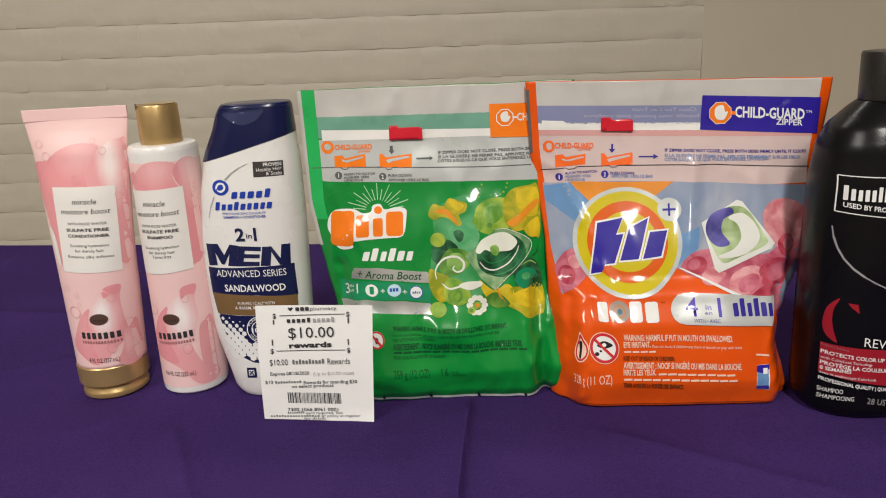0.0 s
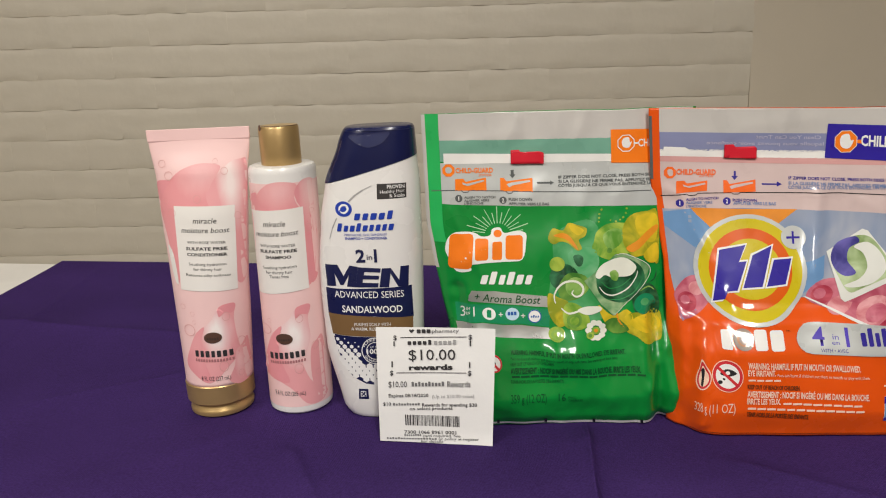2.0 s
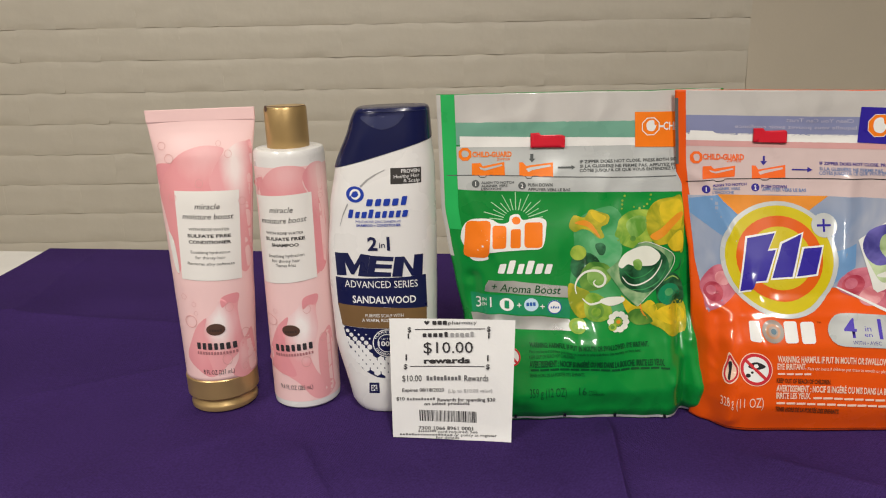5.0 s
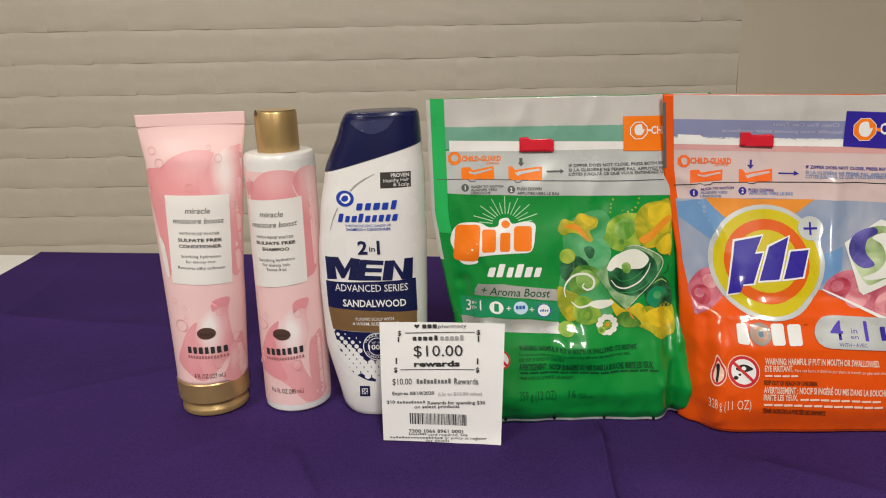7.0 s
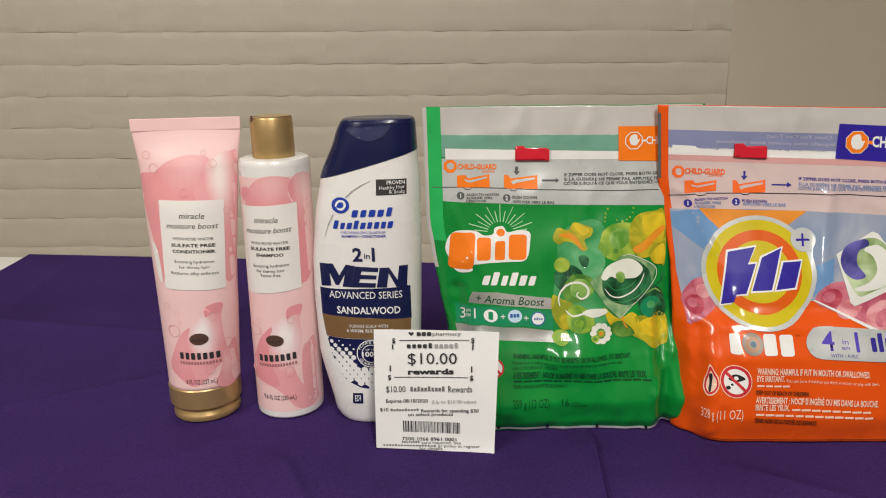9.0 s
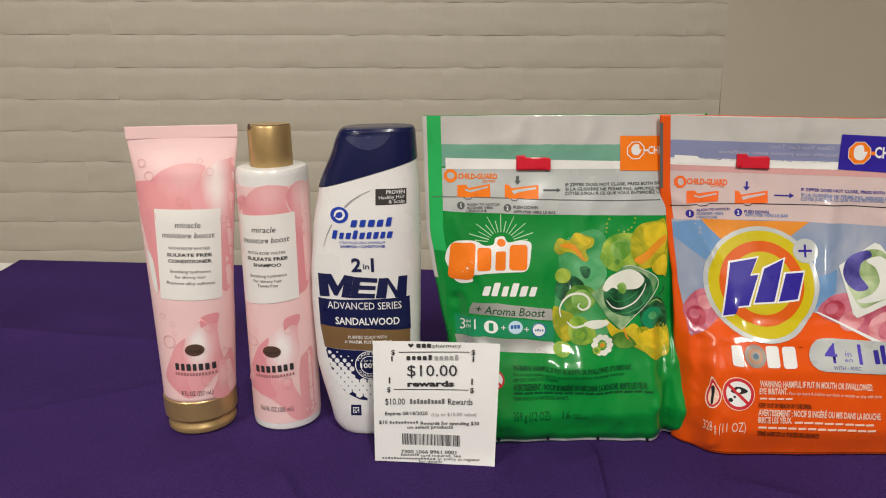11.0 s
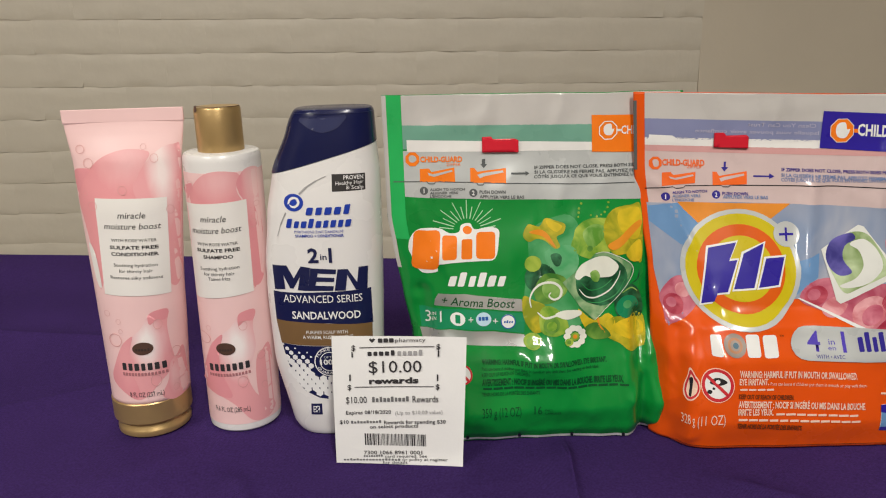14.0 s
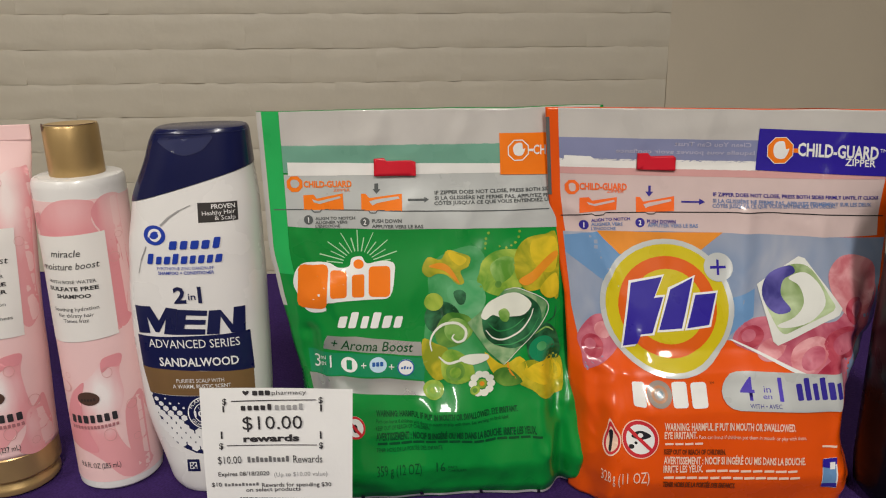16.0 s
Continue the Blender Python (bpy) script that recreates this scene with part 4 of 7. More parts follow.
words(label_a, f_tube, 'miracle', -0.2727, -0.2546, 0.1577, 0.1568, 0.00400, K_INK, shear=0.25, layer=6)
words(label_a, f_tube, 'moisture boost', -0.2824, -0.2464, 0.1509, 0.1492, 0.00390, K_INK, shear=0.25, layer=6)
words(label_a, f_tube, 'WITH ROSE WATER', -0.2786, -0.2503, 0.1416, 0.1401, 0.00200, K_INK, layer=6)
words(label_a, f_tube, 'SULFATE FREE', -0.2800, -0.2496, 0.1370, 0.1354, 0.00230, K_INK, bold=0.03, layer=6)
words(label_a, f_tube, 'CONDITIONER', -0.2795, -0.2499, 0.1326, 0.1309, 0.00230, K_INK, bold=0.03, layer=6)
words(label_a, f_tube, 'Soothing hydration', -0.2787, -0.2514, 0.1253, 0.1236, 0.00210, K_INK, layer=6)
words(label_a, f_tube, 'for thirsty hair', -0.2755, -0.2546, 0.1212, 0.1199, 0.00210, K_INK, layer=6)
words(label_a, f_tube, 'Restores silky softness', -0.2817, -0.2493, 0.1172, 0.1150, 0.00210, K_INK, layer=6)
disc(tube, f_tube, -0.2667, 0.0668, 0.00670, 0.00445, K_BRONZE, name="badge", layer=4)
blocks(tube, f_tube, 5, -0.2716, -0.2621, 0.0667, 0.0658, 0.00210, K_INK2, slant=0, name="name_mark", layer=6)
blocks(tube, f_tube, 7, -0.2824, -0.2529, 0.0548, 0.0530, 0.00510, K_INK, slant=0, name="name_mark", layer=5)
blocks(tube, f_tube, 14, -0.2824, -0.2531, 0.0495, 0.0477, 0.00220, K_ROSEINK, slant=0, name="name_mark", layer=5)
words(tube, f_tube, '8 FL OZ (237 mL)', -0.2788, -0.2572, 0.0344, 0.0331, 0.00340, K_INK, layer=5)

# round shampoo bottle
wrap(bottle, BOT_X, BOT_Y, BOT_R, 0.0062, 0.1838, M_PINK, "sleeve", 1)
shape(bottle, f_bottle, [(-0.2282, 0.1652), (-0.2217, 0.1762), (-0.2139, 0.1829), (-0.2054, 0.1850), (-0.1959, 0.1841), (-0.1917, 0.1812), (-0.1942, 0.1724), (-0.1907, 0.1632), (-0.1846, 0.1547), (-0.1889, 0.1048), (-0.2218, 0.1080), (-0.2244, 0.1253), (-0.2279, 0.1464)], K_PETALF, name="petal_print", layer=2, soft=True)
shape(bottle, f_bottle, [(-0.2331, 0.1715), (-0.2236, 0.1772), (-0.2233, 0.1726), (-0.2299, 0.1650)], K_PETALD, name="petal_print", layer=3, soft=True)
shape(bottle, f_bottle, [(-0.1937, 0.1773), (-0.1887, 0.1847), (-0.1831, 0.1851), (-0.1816, 0.1777), (-0.1820, 0.1594), (-0.1832, 0.1335), (-0.1843, 0.1113), (-0.1885, 0.1057), (-0.1902, 0.1190), (-0.1901, 0.1413), (-0.1907, 0.1632), (-0.1928, 0.1696)], K_PETALG, name="petal_print", layer=3, soft=True)
shape(bottle, f_bottle, [(-0.2354, 0.0331), (-0.2287, 0.0519), (-0.2211, 0.0677), (-0.2073, 0.0789), (-0.2012, 0.0875), (-0.1960, 0.0899), (-0.1909, 0.0889), (-0.1932, 0.0785), (-0.1926, 0.0639), (-0.1956, 0.0530), (-0.1997, 0.0444), (-0.1955, 0.0284), (-0.1861, 0.0130), (-0.1899, 0.0072), (-0.1995, 0.0086), (-0.2093, 0.0213), (-0.2201, 0.0280), (-0.2290, 0.0307)], K_PETALH, name="petal_print", layer=2, soft=True)
shape(bottle, f_bottle, [(-0.2354, 0.0331), (-0.2287, 0.0519), (-0.2203, 0.0678), (-0.2130, 0.0739), (-0.2170, 0.0600), (-0.2165, 0.0457), (-0.2107, 0.0288), (-0.2178, 0.0272), (-0.2290, 0.0307)], K_PETALD, name="petal_print", layer=3, soft=True)
shape(bottle, f_bottle, [(-0.2012, 0.0875), (-0.1960, 0.0899), (-0.1909, 0.0889), (-0.1928, 0.0821), (-0.1975, 0.0826), (-0.2018, 0.0797)], K_PETALD, name="petal_print", layer=3, soft=True)
shape(bottle, f_bottle, [(-0.1934, 0.0516), (-0.1889, 0.0592), (-0.1855, 0.0615), (-0.1846, 0.0433), (-0.1845, 0.0173), (-0.1878, 0.0099), (-0.1938, 0.0251)], K_PETALE, name="petal_print", layer=3, soft=True)
disc(bottle, f_bottle, -0.2242, 0.1767, 0.00212, 0.00172, K_BUBBLE, name="bubble_print", layer=5, inner=0.90)
disc(bottle, f_bottle, -0.1871, 0.1487, 0.00217, 0.00298, K_BUBBLE, name="bubble_print", layer=5, inner=0.90)
disc(bottle, f_bottle, -0.2281, 0.0699, 0.00601, 0.00414, K_BUBBLE, name="bubble_print", layer=5, inner=0.90)
disc(bottle, f_bottle, -0.2230, 0.0778, 0.00177, 0.00170, K_BUBBLE, name="bubble_print", layer=5, inner=0.90)
disc(bottle, f_bottle, -0.1990, 0.0796, 0.00276, 0.00344, K_BUBBLE, name="bubble_print", layer=5, inner=0.90)
disc(bottle, f_bottle, -0.1900, 0.0554, 0.00235, 0.00326, K_BUBBLE, name="bubble_print", layer=5, inner=0.90)
disc(bottle, f_bottle, -0.2027, 0.0387, 0.00348, 0.00432, K_BUBBLE, name="bubble_print", layer=5, inner=0.90)
disc(bottle, f_bottle, -0.1897, 0.0329, 0.00168, 0.00238, K_BUBBLE, name="bubble_print", layer=5, inner=0.90)
disc(bottle, f_bottle, -0.1844, 0.1611, 0.00128, 0.00189, K_BUBBLE, name="bubble_print", layer=5, inner=0.90)
label_b = shape(bottle, f_bottle, [(-0.2311, 0.1634), (-0.1892, 0.1653), (-0.1903, 0.1023), (-0.2306, 0.0987)], K_LABEL, name="label", layer=5)
words(label_b, f_bottle, 'miracle', -0.2192, -0.2015, 0.1540, 0.1542, 0.00400, K_INK, shear=0.25, layer=7)
words(label_b, f_bottle, 'moisture boost', -0.2266, -0.1931, 0.1460, 0.1471, 0.00390, K_INK, shear=0.25, layer=7)
words(label_b, f_bottle, 'WITH ROSE WATER', -0.2236, -0.1964, 0.1372, 0.1374, 0.00200, K_INK, layer=7)
words(label_b, f_bottle, 'SULFATE FREE', -0.2243, -0.1956, 0.1330, 0.1333, 0.00230, K_INK, bold=0.03, layer=7)
words(label_b, f_bottle, 'SHAMPOO', -0.2200, -0.2001, 0.1286, 0.1287, 0.00230, K_INK, bold=0.03, layer=7)
words(label_b, f_bottle, 'Soothing hydration', -0.2233, -0.1971, 0.1203, 0.1213, 0.00220, K_INK, layer=7)
words(label_b, f_bottle, 'for thirsty hair', -0.2210, -0.2003, 0.1168, 0.1171, 0.00220, K_INK, layer=7)
words(label_b, f_bottle, 'Tames frizz', -0.2183, -0.2034, 0.1135, 0.1138, 0.00220, K_INK, layer=7)
disc(bottle, f_bottle, -0.2119, 0.0636, 0.00670, 0.00445, K_BRONZE, name="badge", layer=5)
blocks(bottle, f_bottle, 5, -0.2168, -0.2073, 0.0628, 0.0631, 0.00200, K_INK2, slant=0, name="name_mark", layer=6)
blocks(bottle, f_bottle, 7, -0.2262, -0.1965, 0.0488, 0.0514, 0.00520, K_INK, slant=0, name="name_mark", layer=6)
blocks(bottle, f_bottle, 14, -0.2264, -0.1968, 0.0434, 0.0456, 0.00220, K_ROSEINK, slant=0, name="name_mark", layer=6)
words(bottle, f_bottle, '9.6 FL OZ (285 mL)', -0.2244, -0.1997, 0.0181, 0.0180, 0.00350, K_INK, layer=6)
# flat dark patch paints the shade inside the cap's press notch
shape(bottle, f_cap, [(-0.2187, 0.2247), (-0.2166, 0.2253), (-0.2164, 0.2220), (-0.2180, 0.2204), (-0.2190, 0.2212)], K_BRONZE, name="press_notch_shade", layer=2)
shape(bottle, f_cap, [(-0.2163, 0.2248), (-0.2163, 0.2244), (-0.1914, 0.2236), (-0.1914, 0.2240)], K_BRONZE, name="lid_seam", layer=2)

# white oval bottle
tag_c = shape(oval, f_oval, [(-0.1314, 0.1828), (-0.1108, 0.1823), (-0.1111, 0.1717), (-0.1318, 0.1719)], K_CHAR, name="tag_print", layer=1)
words(tag_c, f_oval, 'PROVEN', -0.1242, -0.1120, 0.1805, 0.1802, 0.00250, K_WHITE, bold=0.015)
words(tag_c, f_oval, 'Healthy Hair', -0.1293, -0.1121, 0.1770, 0.1772, 0.00230, K_WHITE)
words(tag_c, f_oval, '& Scalp', -0.1229, -0.1122, 0.1742, 0.1739, 0.00240, K_WHITE)
shape(oval, f_oval, [(-0.1688, 0.1436), (-0.1684, 0.1434), (-0.1658, 0.1511), (-0.1662, 0.1513)], K_SILVERINK, name="print_rule", layer=3)
shape(oval, f_oval, [(-0.1663, 0.1514), (-0.1657, 0.1510), (-0.1616, 0.1591), (-0.1622, 0.1595)], K_SILVERINK, name="print_rule", layer=3)
shape(oval, f_oval, [(-0.1529, 0.1714), (-0.1521, 0.1706), (-0.1471, 0.1751), (-0.1479, 0.1759)], K_SILVERINK, name="print_rule", layer=3)
shape(oval, f_oval, [(-0.1477, 0.1759), (-0.1473, 0.1751), (-0.1413, 0.1787), (-0.1417, 0.1795)], K_SILVERINK, name="print_rule", layer=3)
shape(oval, f_oval, [(-0.1416, 0.1793), (-0.1414, 0.1789), (-0.1351, 0.1816), (-0.1353, 0.1820)], K_SILVERINK, name="print_rule", layer=3)
disc(oval, f_oval, -0.1564, 0.1657, 0.00620, 0.00550, K_BLUE, name="emblem", layer=2)
shape(oval, f_oval, [(-0.1602, 0.1646), (-0.1596, 0.1673), (-0.1574, 0.1692), (-0.1543, 0.1690), (-0.1527, 0.1672), (-0.1530, 0.1649), (-0.1537, 0.1669), (-0.1557, 0.1679), (-0.1580, 0.1671), (-0.1591, 0.1652)], K_WHITE, name="emblem_swirl", layer=3, soft=True)
shape(oval, f_oval, [(-0.1524, 0.1664), (-0.1533, 0.1638), (-0.1558, 0.1622), (-0.1582, 0.1629), (-0.1592, 0.1647), (-0.1576, 0.1637), (-0.1554, 0.1640), (-0.1540, 0.1656), (-0.1545, 0.1672)], K_WHITE, name="emblem_swirl", layer=4, soft=True)
blocks(oval, f_oval, 5, -0.1496, -0.1203, 0.1608, 0.1605, 0.00610, K_BLUE, slant=0.25, name="name_mark", layer=4)
blocks(oval, f_oval, 9, -0.1625, -0.1206, 0.1525, 0.1522, 0.00590, K_BLUE, slant=0.25, name="name_mark", layer=4)
words(oval, f_oval, 'PYRITHIONE ZINC DANDRUFF', -0.1571, -0.1261, 0.1470, 0.1464, 0.00170, K_BLUE)
words(oval, f_oval, 'SHAMPOO + CONDITIONER', -0.1568, -0.1262, 0.1444, 0.1438, 0.00180, K_BLUE, bold=0.02)
words(oval, f_oval, '2', -0.1499, -0.1431, 0.1314, 0.1313, 0.00930, K_NAVY, bold=0.03)
words(oval, f_oval, 'in', -0.1420, -0.1379, 0.1302, 0.1301, 0.00390, K_NAVY, bold=0.01)
words(oval, f_oval, '1', -0.1378, -0.1333, 0.1312, 0.1310, 0.00940, K_NAVY, bold=0.03)
shape(oval, f_oval, [(-0.1740, 0.1242), (-0.1642, 0.1247), (-0.1600, 0.1163), (-0.1550, 0.1242), (-0.1487, 0.1231), (-0.1518, 0.1078), (-0.1580, 0.1083), (-0.1559, 0.1173), (-0.1607, 0.1093), (-0.1629, 0.1094), (-0.1668, 0.1181), (-0.1662, 0.1086), (-0.1735, 0.1078)], K_NAVY, name="large_letter", layer=3)
shape(oval, f_oval, [(-0.1487, 0.1228), (-0.1324, 0.1213), (-0.1329, 0.1182), (-0.1443, 0.1192), (-0.1450, 0.1167), (-0.1338, 0.1158), (-0.1343, 0.1130), (-0.1456, 0.1137), (-0.1463, 0.1111), (-0.1346, 0.1102), (-0.1351, 0.1071), (-0.1518, 0.1078)], K_NAVY, name="large_letter", layer=3)
shape(oval, f_oval, [(-0.1315, 0.1213), (-0.1251, 0.1211), (-0.1196, 0.1116), (-0.1181, 0.1218), (-0.1121, 0.1215), (-0.1133, 0.1058), (-0.1206, 0.1066), (-0.1255, 0.1170), (-0.1272, 0.1067), (-0.1342, 0.1071)], K_NAVY, name="large_letter", layer=3)
panel_c = shape(oval, f_oval, [(-0.1748, 0.1065), (-0.1110, 0.1062), (-0.1109, 0.0811), (-0.1402, 0.0845), (-0.1746, 0.0851)], K_NAVY, name="colour_panel", layer=1)
words(panel_c, f_oval, 'ADVANCED SERIES', -0.1680, -0.1168, 0.1025, 0.1009, 0.00510, K_WHITE)
words(panel_c, f_oval, 'SANDALWOOD', -0.1631, -0.1185, 0.0911, 0.0895, 0.00530, K_WHITE, bold=0.02)
panel_d = shape(oval, f_oval, [(-0.1747, 0.0867), (-0.1591, 0.0860), (-0.1372, 0.0841), (-0.1114, 0.0816), (-0.1119, 0.0669), (-0.1332, 0.0680), (-0.1553, 0.0692), (-0.1724, 0.0701)], K_TAN, name="colour_panel", layer=2)
words(panel_d, f_oval, 'PURIFIES SCALP WITH', -0.1548, -0.1278, 0.0787, 0.0779, 0.00240, K_WHITE)
words(panel_d, f_oval, 'A WARM, RUSTIC SCENT', -0.1574, -0.1243, 0.0753, 0.0741, 0.00240, K_WHITE, bold=0.01)
shape(oval, f_oval, [(-0.1721, 0.0699), (-0.1553, 0.0688), (-0.1332, 0.0677), (-0.1119, 0.0666), (-0.1133, 0.0550), (-0.1169, 0.0436), (-0.1267, 0.0347), (-0.1398, 0.0285), (-0.1495, 0.0301), (-0.1590, 0.0354), (-0.1650, 0.0441), (-0.1695, 0.0572)], K_NAVY, name="colour_panel", layer=1)
disc(oval, f_oval, -0.1409, 0.0570, 0.01015, 0.01070, K_WHITE, name="badge", layer=3, inner=0.94)
disc(oval, f_oval, -0.1409, 0.0570, 0.00665, 0.00705, K_WHITE, name="badge", layer=3, inner=0.92)
words(oval, f_oval, 'UP TO', -0.1444, -0.1374, 0.0603, 0.0601, 0.00150, K_WHITE)
words(oval, f_oval, '100%', -0.1471, -0.1347, 0.0569, 0.0566, 0.00380, K_WHITE, bold=0.03)
ring_words(oval, f_oval, 'FLAKE FREE', -0.1409, 0.0570, 0.00810, 155, 25, 0.00170, K_WHITE)
ring_words(oval, f_oval, 'GUARANTEE', -0.1409, 0.0570, 0.00925, 205, 335, 0.00170, K_WHITE)
disc(oval, f_oval, -0.1715, 0.0690, 0.00075, 0.00080, K_WHITE, name="honeycomb_cell", layer=2)
disc(oval, f_oval, -0.1689, 0.0662, 0.00150, 0.00150, K_WHITE, name="honeycomb_cell", layer=2)
disc(oval, f_oval, -0.1634, 0.0669, 0.00060, 0.00065, K_WHITE, name="honeycomb_cell", layer=2)
disc(oval, f_oval, -0.1663, 0.0633, 0.00165, 0.00170, K_WHITE, name="honeycomb_cell", layer=2)
disc(oval, f_oval, -0.1608, 0.0638, 0.00085, 0.00090, K_WHITE, name="honeycomb_cell", layer=2)
disc(oval, f_oval, -0.1555, 0.0640, 0.00055, 0.00055, K_WHITE, name="honeycomb_cell", layer=2)
disc(oval, f_oval, -0.1694, 0.0595, 0.00230, 0.00235, K_WHITE, name="honeycomb_cell", layer=2)
disc(oval, f_oval, -0.1638, 0.0603, 0.00190, 0.00200, K_WHITE, name="honeycomb_cell", layer=2)
disc(oval, f_oval, -0.1584, 0.0607, 0.00150, 0.00165, K_WHITE, name="honeycomb_cell", layer=2)
disc(oval, f_oval, -0.1531, 0.0608, 0.00075, 0.00080, K_WHITE, name="honeycomb_cell", layer=2)
disc(oval, f_oval, -0.1667, 0.0567, 0.00250, 0.00255, K_WHITE, name="honeycomb_cell", layer=2)
disc(oval, f_oval, -0.1612, 0.0572, 0.00210, 0.00220, K_WHITE, name="honeycomb_cell", layer=2)
disc(oval, f_oval, -0.1558, 0.0575, 0.00175, 0.00185, K_WHITE, name="honeycomb_cell", layer=2)
disc(oval, f_oval, -0.1642, 0.0536, 0.00265, 0.00285, K_WHITE, name="honeycomb_cell", layer=2)
disc(oval, f_oval, -0.1588, 0.0540, 0.00230, 0.00245, K_WHITE, name="honeycomb_cell", layer=2)
disc(oval, f_oval, -0.1535, 0.0542, 0.00195, 0.00210, K_WHITE, name="honeycomb_cell", layer=2)
disc(oval, f_oval, -0.1672, 0.0498, 0.00280, 0.00300, K_WHITE, name="honeycomb_cell", layer=2)
disc(oval, f_oval, -0.1616, 0.0505, 0.00275, 0.00290, K_WHITE, name="honeycomb_cell", layer=2)
disc(oval, f_oval, -0.1562, 0.0508, 0.00250, 0.00270, K_WHITE, name="honeycomb_cell", layer=2)
disc(oval, f_oval, -0.1299, 0.0502, 0.00050, 0.00055, K_WHITE, name="honeycomb_cell", layer=2)
disc(oval, f_oval, -0.1647, 0.0468, 0.00280, 0.00300, K_WHITE, name="honeycomb_cell", layer=2)
disc(oval, f_oval, -0.1592, 0.0473, 0.00270, 0.00295, K_WHITE, name="honeycomb_cell", layer=2)
disc(oval, f_oval, -0.1538, 0.0475, 0.00265, 0.00290, K_WHITE, name="honeycomb_cell", layer=2)
disc(oval, f_oval, -0.1327, 0.0470, 0.00155, 0.00165, K_WHITE, name="honeycomb_cell", layer=2)
disc(oval, f_oval, -0.1275, 0.0466, 0.00075, 0.00080, K_WHITE, name="honeycomb_cell", layer=2)
disc(oval, f_oval, -0.1621, 0.0437, 0.00275, 0.00300, K_WHITE, name="honeycomb_cell", layer=2)
disc(oval, f_oval, -0.1566, 0.0441, 0.00270, 0.00290, K_WHITE, name="honeycomb_cell", layer=2)
disc(oval, f_oval, -0.1513, 0.0442, 0.00265, 0.00290, K_WHITE, name="honeycomb_cell", layer=2)
disc(oval, f_oval, -0.1460, 0.0442, 0.00265, 0.00290, K_WHITE, name="honeycomb_cell", layer=2)
disc(oval, f_oval, -0.1407, 0.0441, 0.00240, 0.00265, K_WHITE, name="honeycomb_cell", layer=2)
disc(oval, f_oval, -0.1354, 0.0439, 0.00210, 0.00230, K_WHITE, name="honeycomb_cell", layer=2)
disc(oval, f_oval, -0.1302, 0.0435, 0.00180, 0.00195, K_WHITE, name="honeycomb_cell", layer=2)
disc(oval, f_oval, -0.1250, 0.0430, 0.00145, 0.00165, K_WHITE, name="honeycomb_cell", layer=2)
disc(oval, f_oval, -0.1198, 0.0421, 0.00075, 0.00080, K_WHITE, name="honeycomb_cell", layer=2)
disc(oval, f_oval, -0.1596, 0.0405, 0.00275, 0.00295, K_WHITE, name="honeycomb_cell", layer=2)
disc(oval, f_oval, -0.1542, 0.0408, 0.00270, 0.00295, K_WHITE, name="honeycomb_cell", layer=2)
disc(oval, f_oval, -0.1489, 0.0409, 0.00265, 0.00290, K_WHITE, name="honeycomb_cell", layer=2)
disc(oval, f_oval, -0.1436, 0.0408, 0.00265, 0.00290, K_WHITE, name="honeycomb_cell", layer=2)
disc(oval, f_oval, -0.1383, 0.0407, 0.00260, 0.00285, K_WHITE, name="honeycomb_cell", layer=2)
disc(oval, f_oval, -0.1330, 0.0404, 0.00235, 0.00260, K_WHITE, name="honeycomb_cell", layer=2)
disc(oval, f_oval, -0.1278, 0.0400, 0.00210, 0.00230, K_WHITE, name="honeycomb_cell", layer=2)
disc(oval, f_oval, -0.1226, 0.0393, 0.00175, 0.00195, K_WHITE, name="honeycomb_cell", layer=2)
disc(oval, f_oval, -0.1174, 0.0381, 0.00145, 0.00165, K_WHITE, name="honeycomb_cell", layer=2)
disc(oval, f_oval, -0.1570, 0.0373, 0.00275, 0.00295, K_WHITE, name="honeycomb_cell", layer=2)
disc(oval, f_oval, -0.1516, 0.0375, 0.00265, 0.00290, K_WHITE, name="honeycomb_cell", layer=2)
disc(oval, f_oval, -0.1463, 0.0375, 0.00265, 0.00290, K_WHITE, name="honeycomb_cell", layer=2)
disc(oval, f_oval, -0.1410, 0.0374, 0.00265, 0.00290, K_WHITE, name="honeycomb_cell", layer=2)
disc(oval, f_oval, -0.1357, 0.0372, 0.00265, 0.00290, K_WHITE, name="honeycomb_cell", layer=2)
disc(oval, f_oval, -0.1305, 0.0369, 0.00260, 0.00290, K_WHITE, name="honeycomb_cell", layer=2)
disc(oval, f_oval, -0.1252, 0.0363, 0.00235, 0.00260, K_WHITE, name="honeycomb_cell", layer=2)
disc(oval, f_oval, -0.1200, 0.0354, 0.00200, 0.00230, K_WHITE, name="honeycomb_cell", layer=2)
disc(oval, f_oval, -0.1492, 0.0342, 0.00265, 0.00295, K_WHITE, name="honeycomb_cell", layer=2)
disc(oval, f_oval, -0.1439, 0.0341, 0.00265, 0.00290, K_WHITE, name="honeycomb_cell", layer=2)
disc(oval, f_oval, -0.1386, 0.0340, 0.00265, 0.00295, K_WHITE, name="honeycomb_cell", layer=2)
disc(oval, f_oval, -0.1333, 0.0337, 0.00265, 0.00290, K_WHITE, name="honeycomb_cell", layer=2)
disc(oval, f_oval, -0.1281, 0.0333, 0.00265, 0.00290, K_WHITE, name="honeycomb_cell", layer=2)
disc(oval, f_oval, -0.1413, 0.0307, 0.00265, 0.00295, K_WHITE, name="honeycomb_cell", layer=2)
disc(oval, f_oval, -0.1360, 0.0305, 0.00265, 0.00290, K_WHITE, name="honeycomb_cell", layer=2)
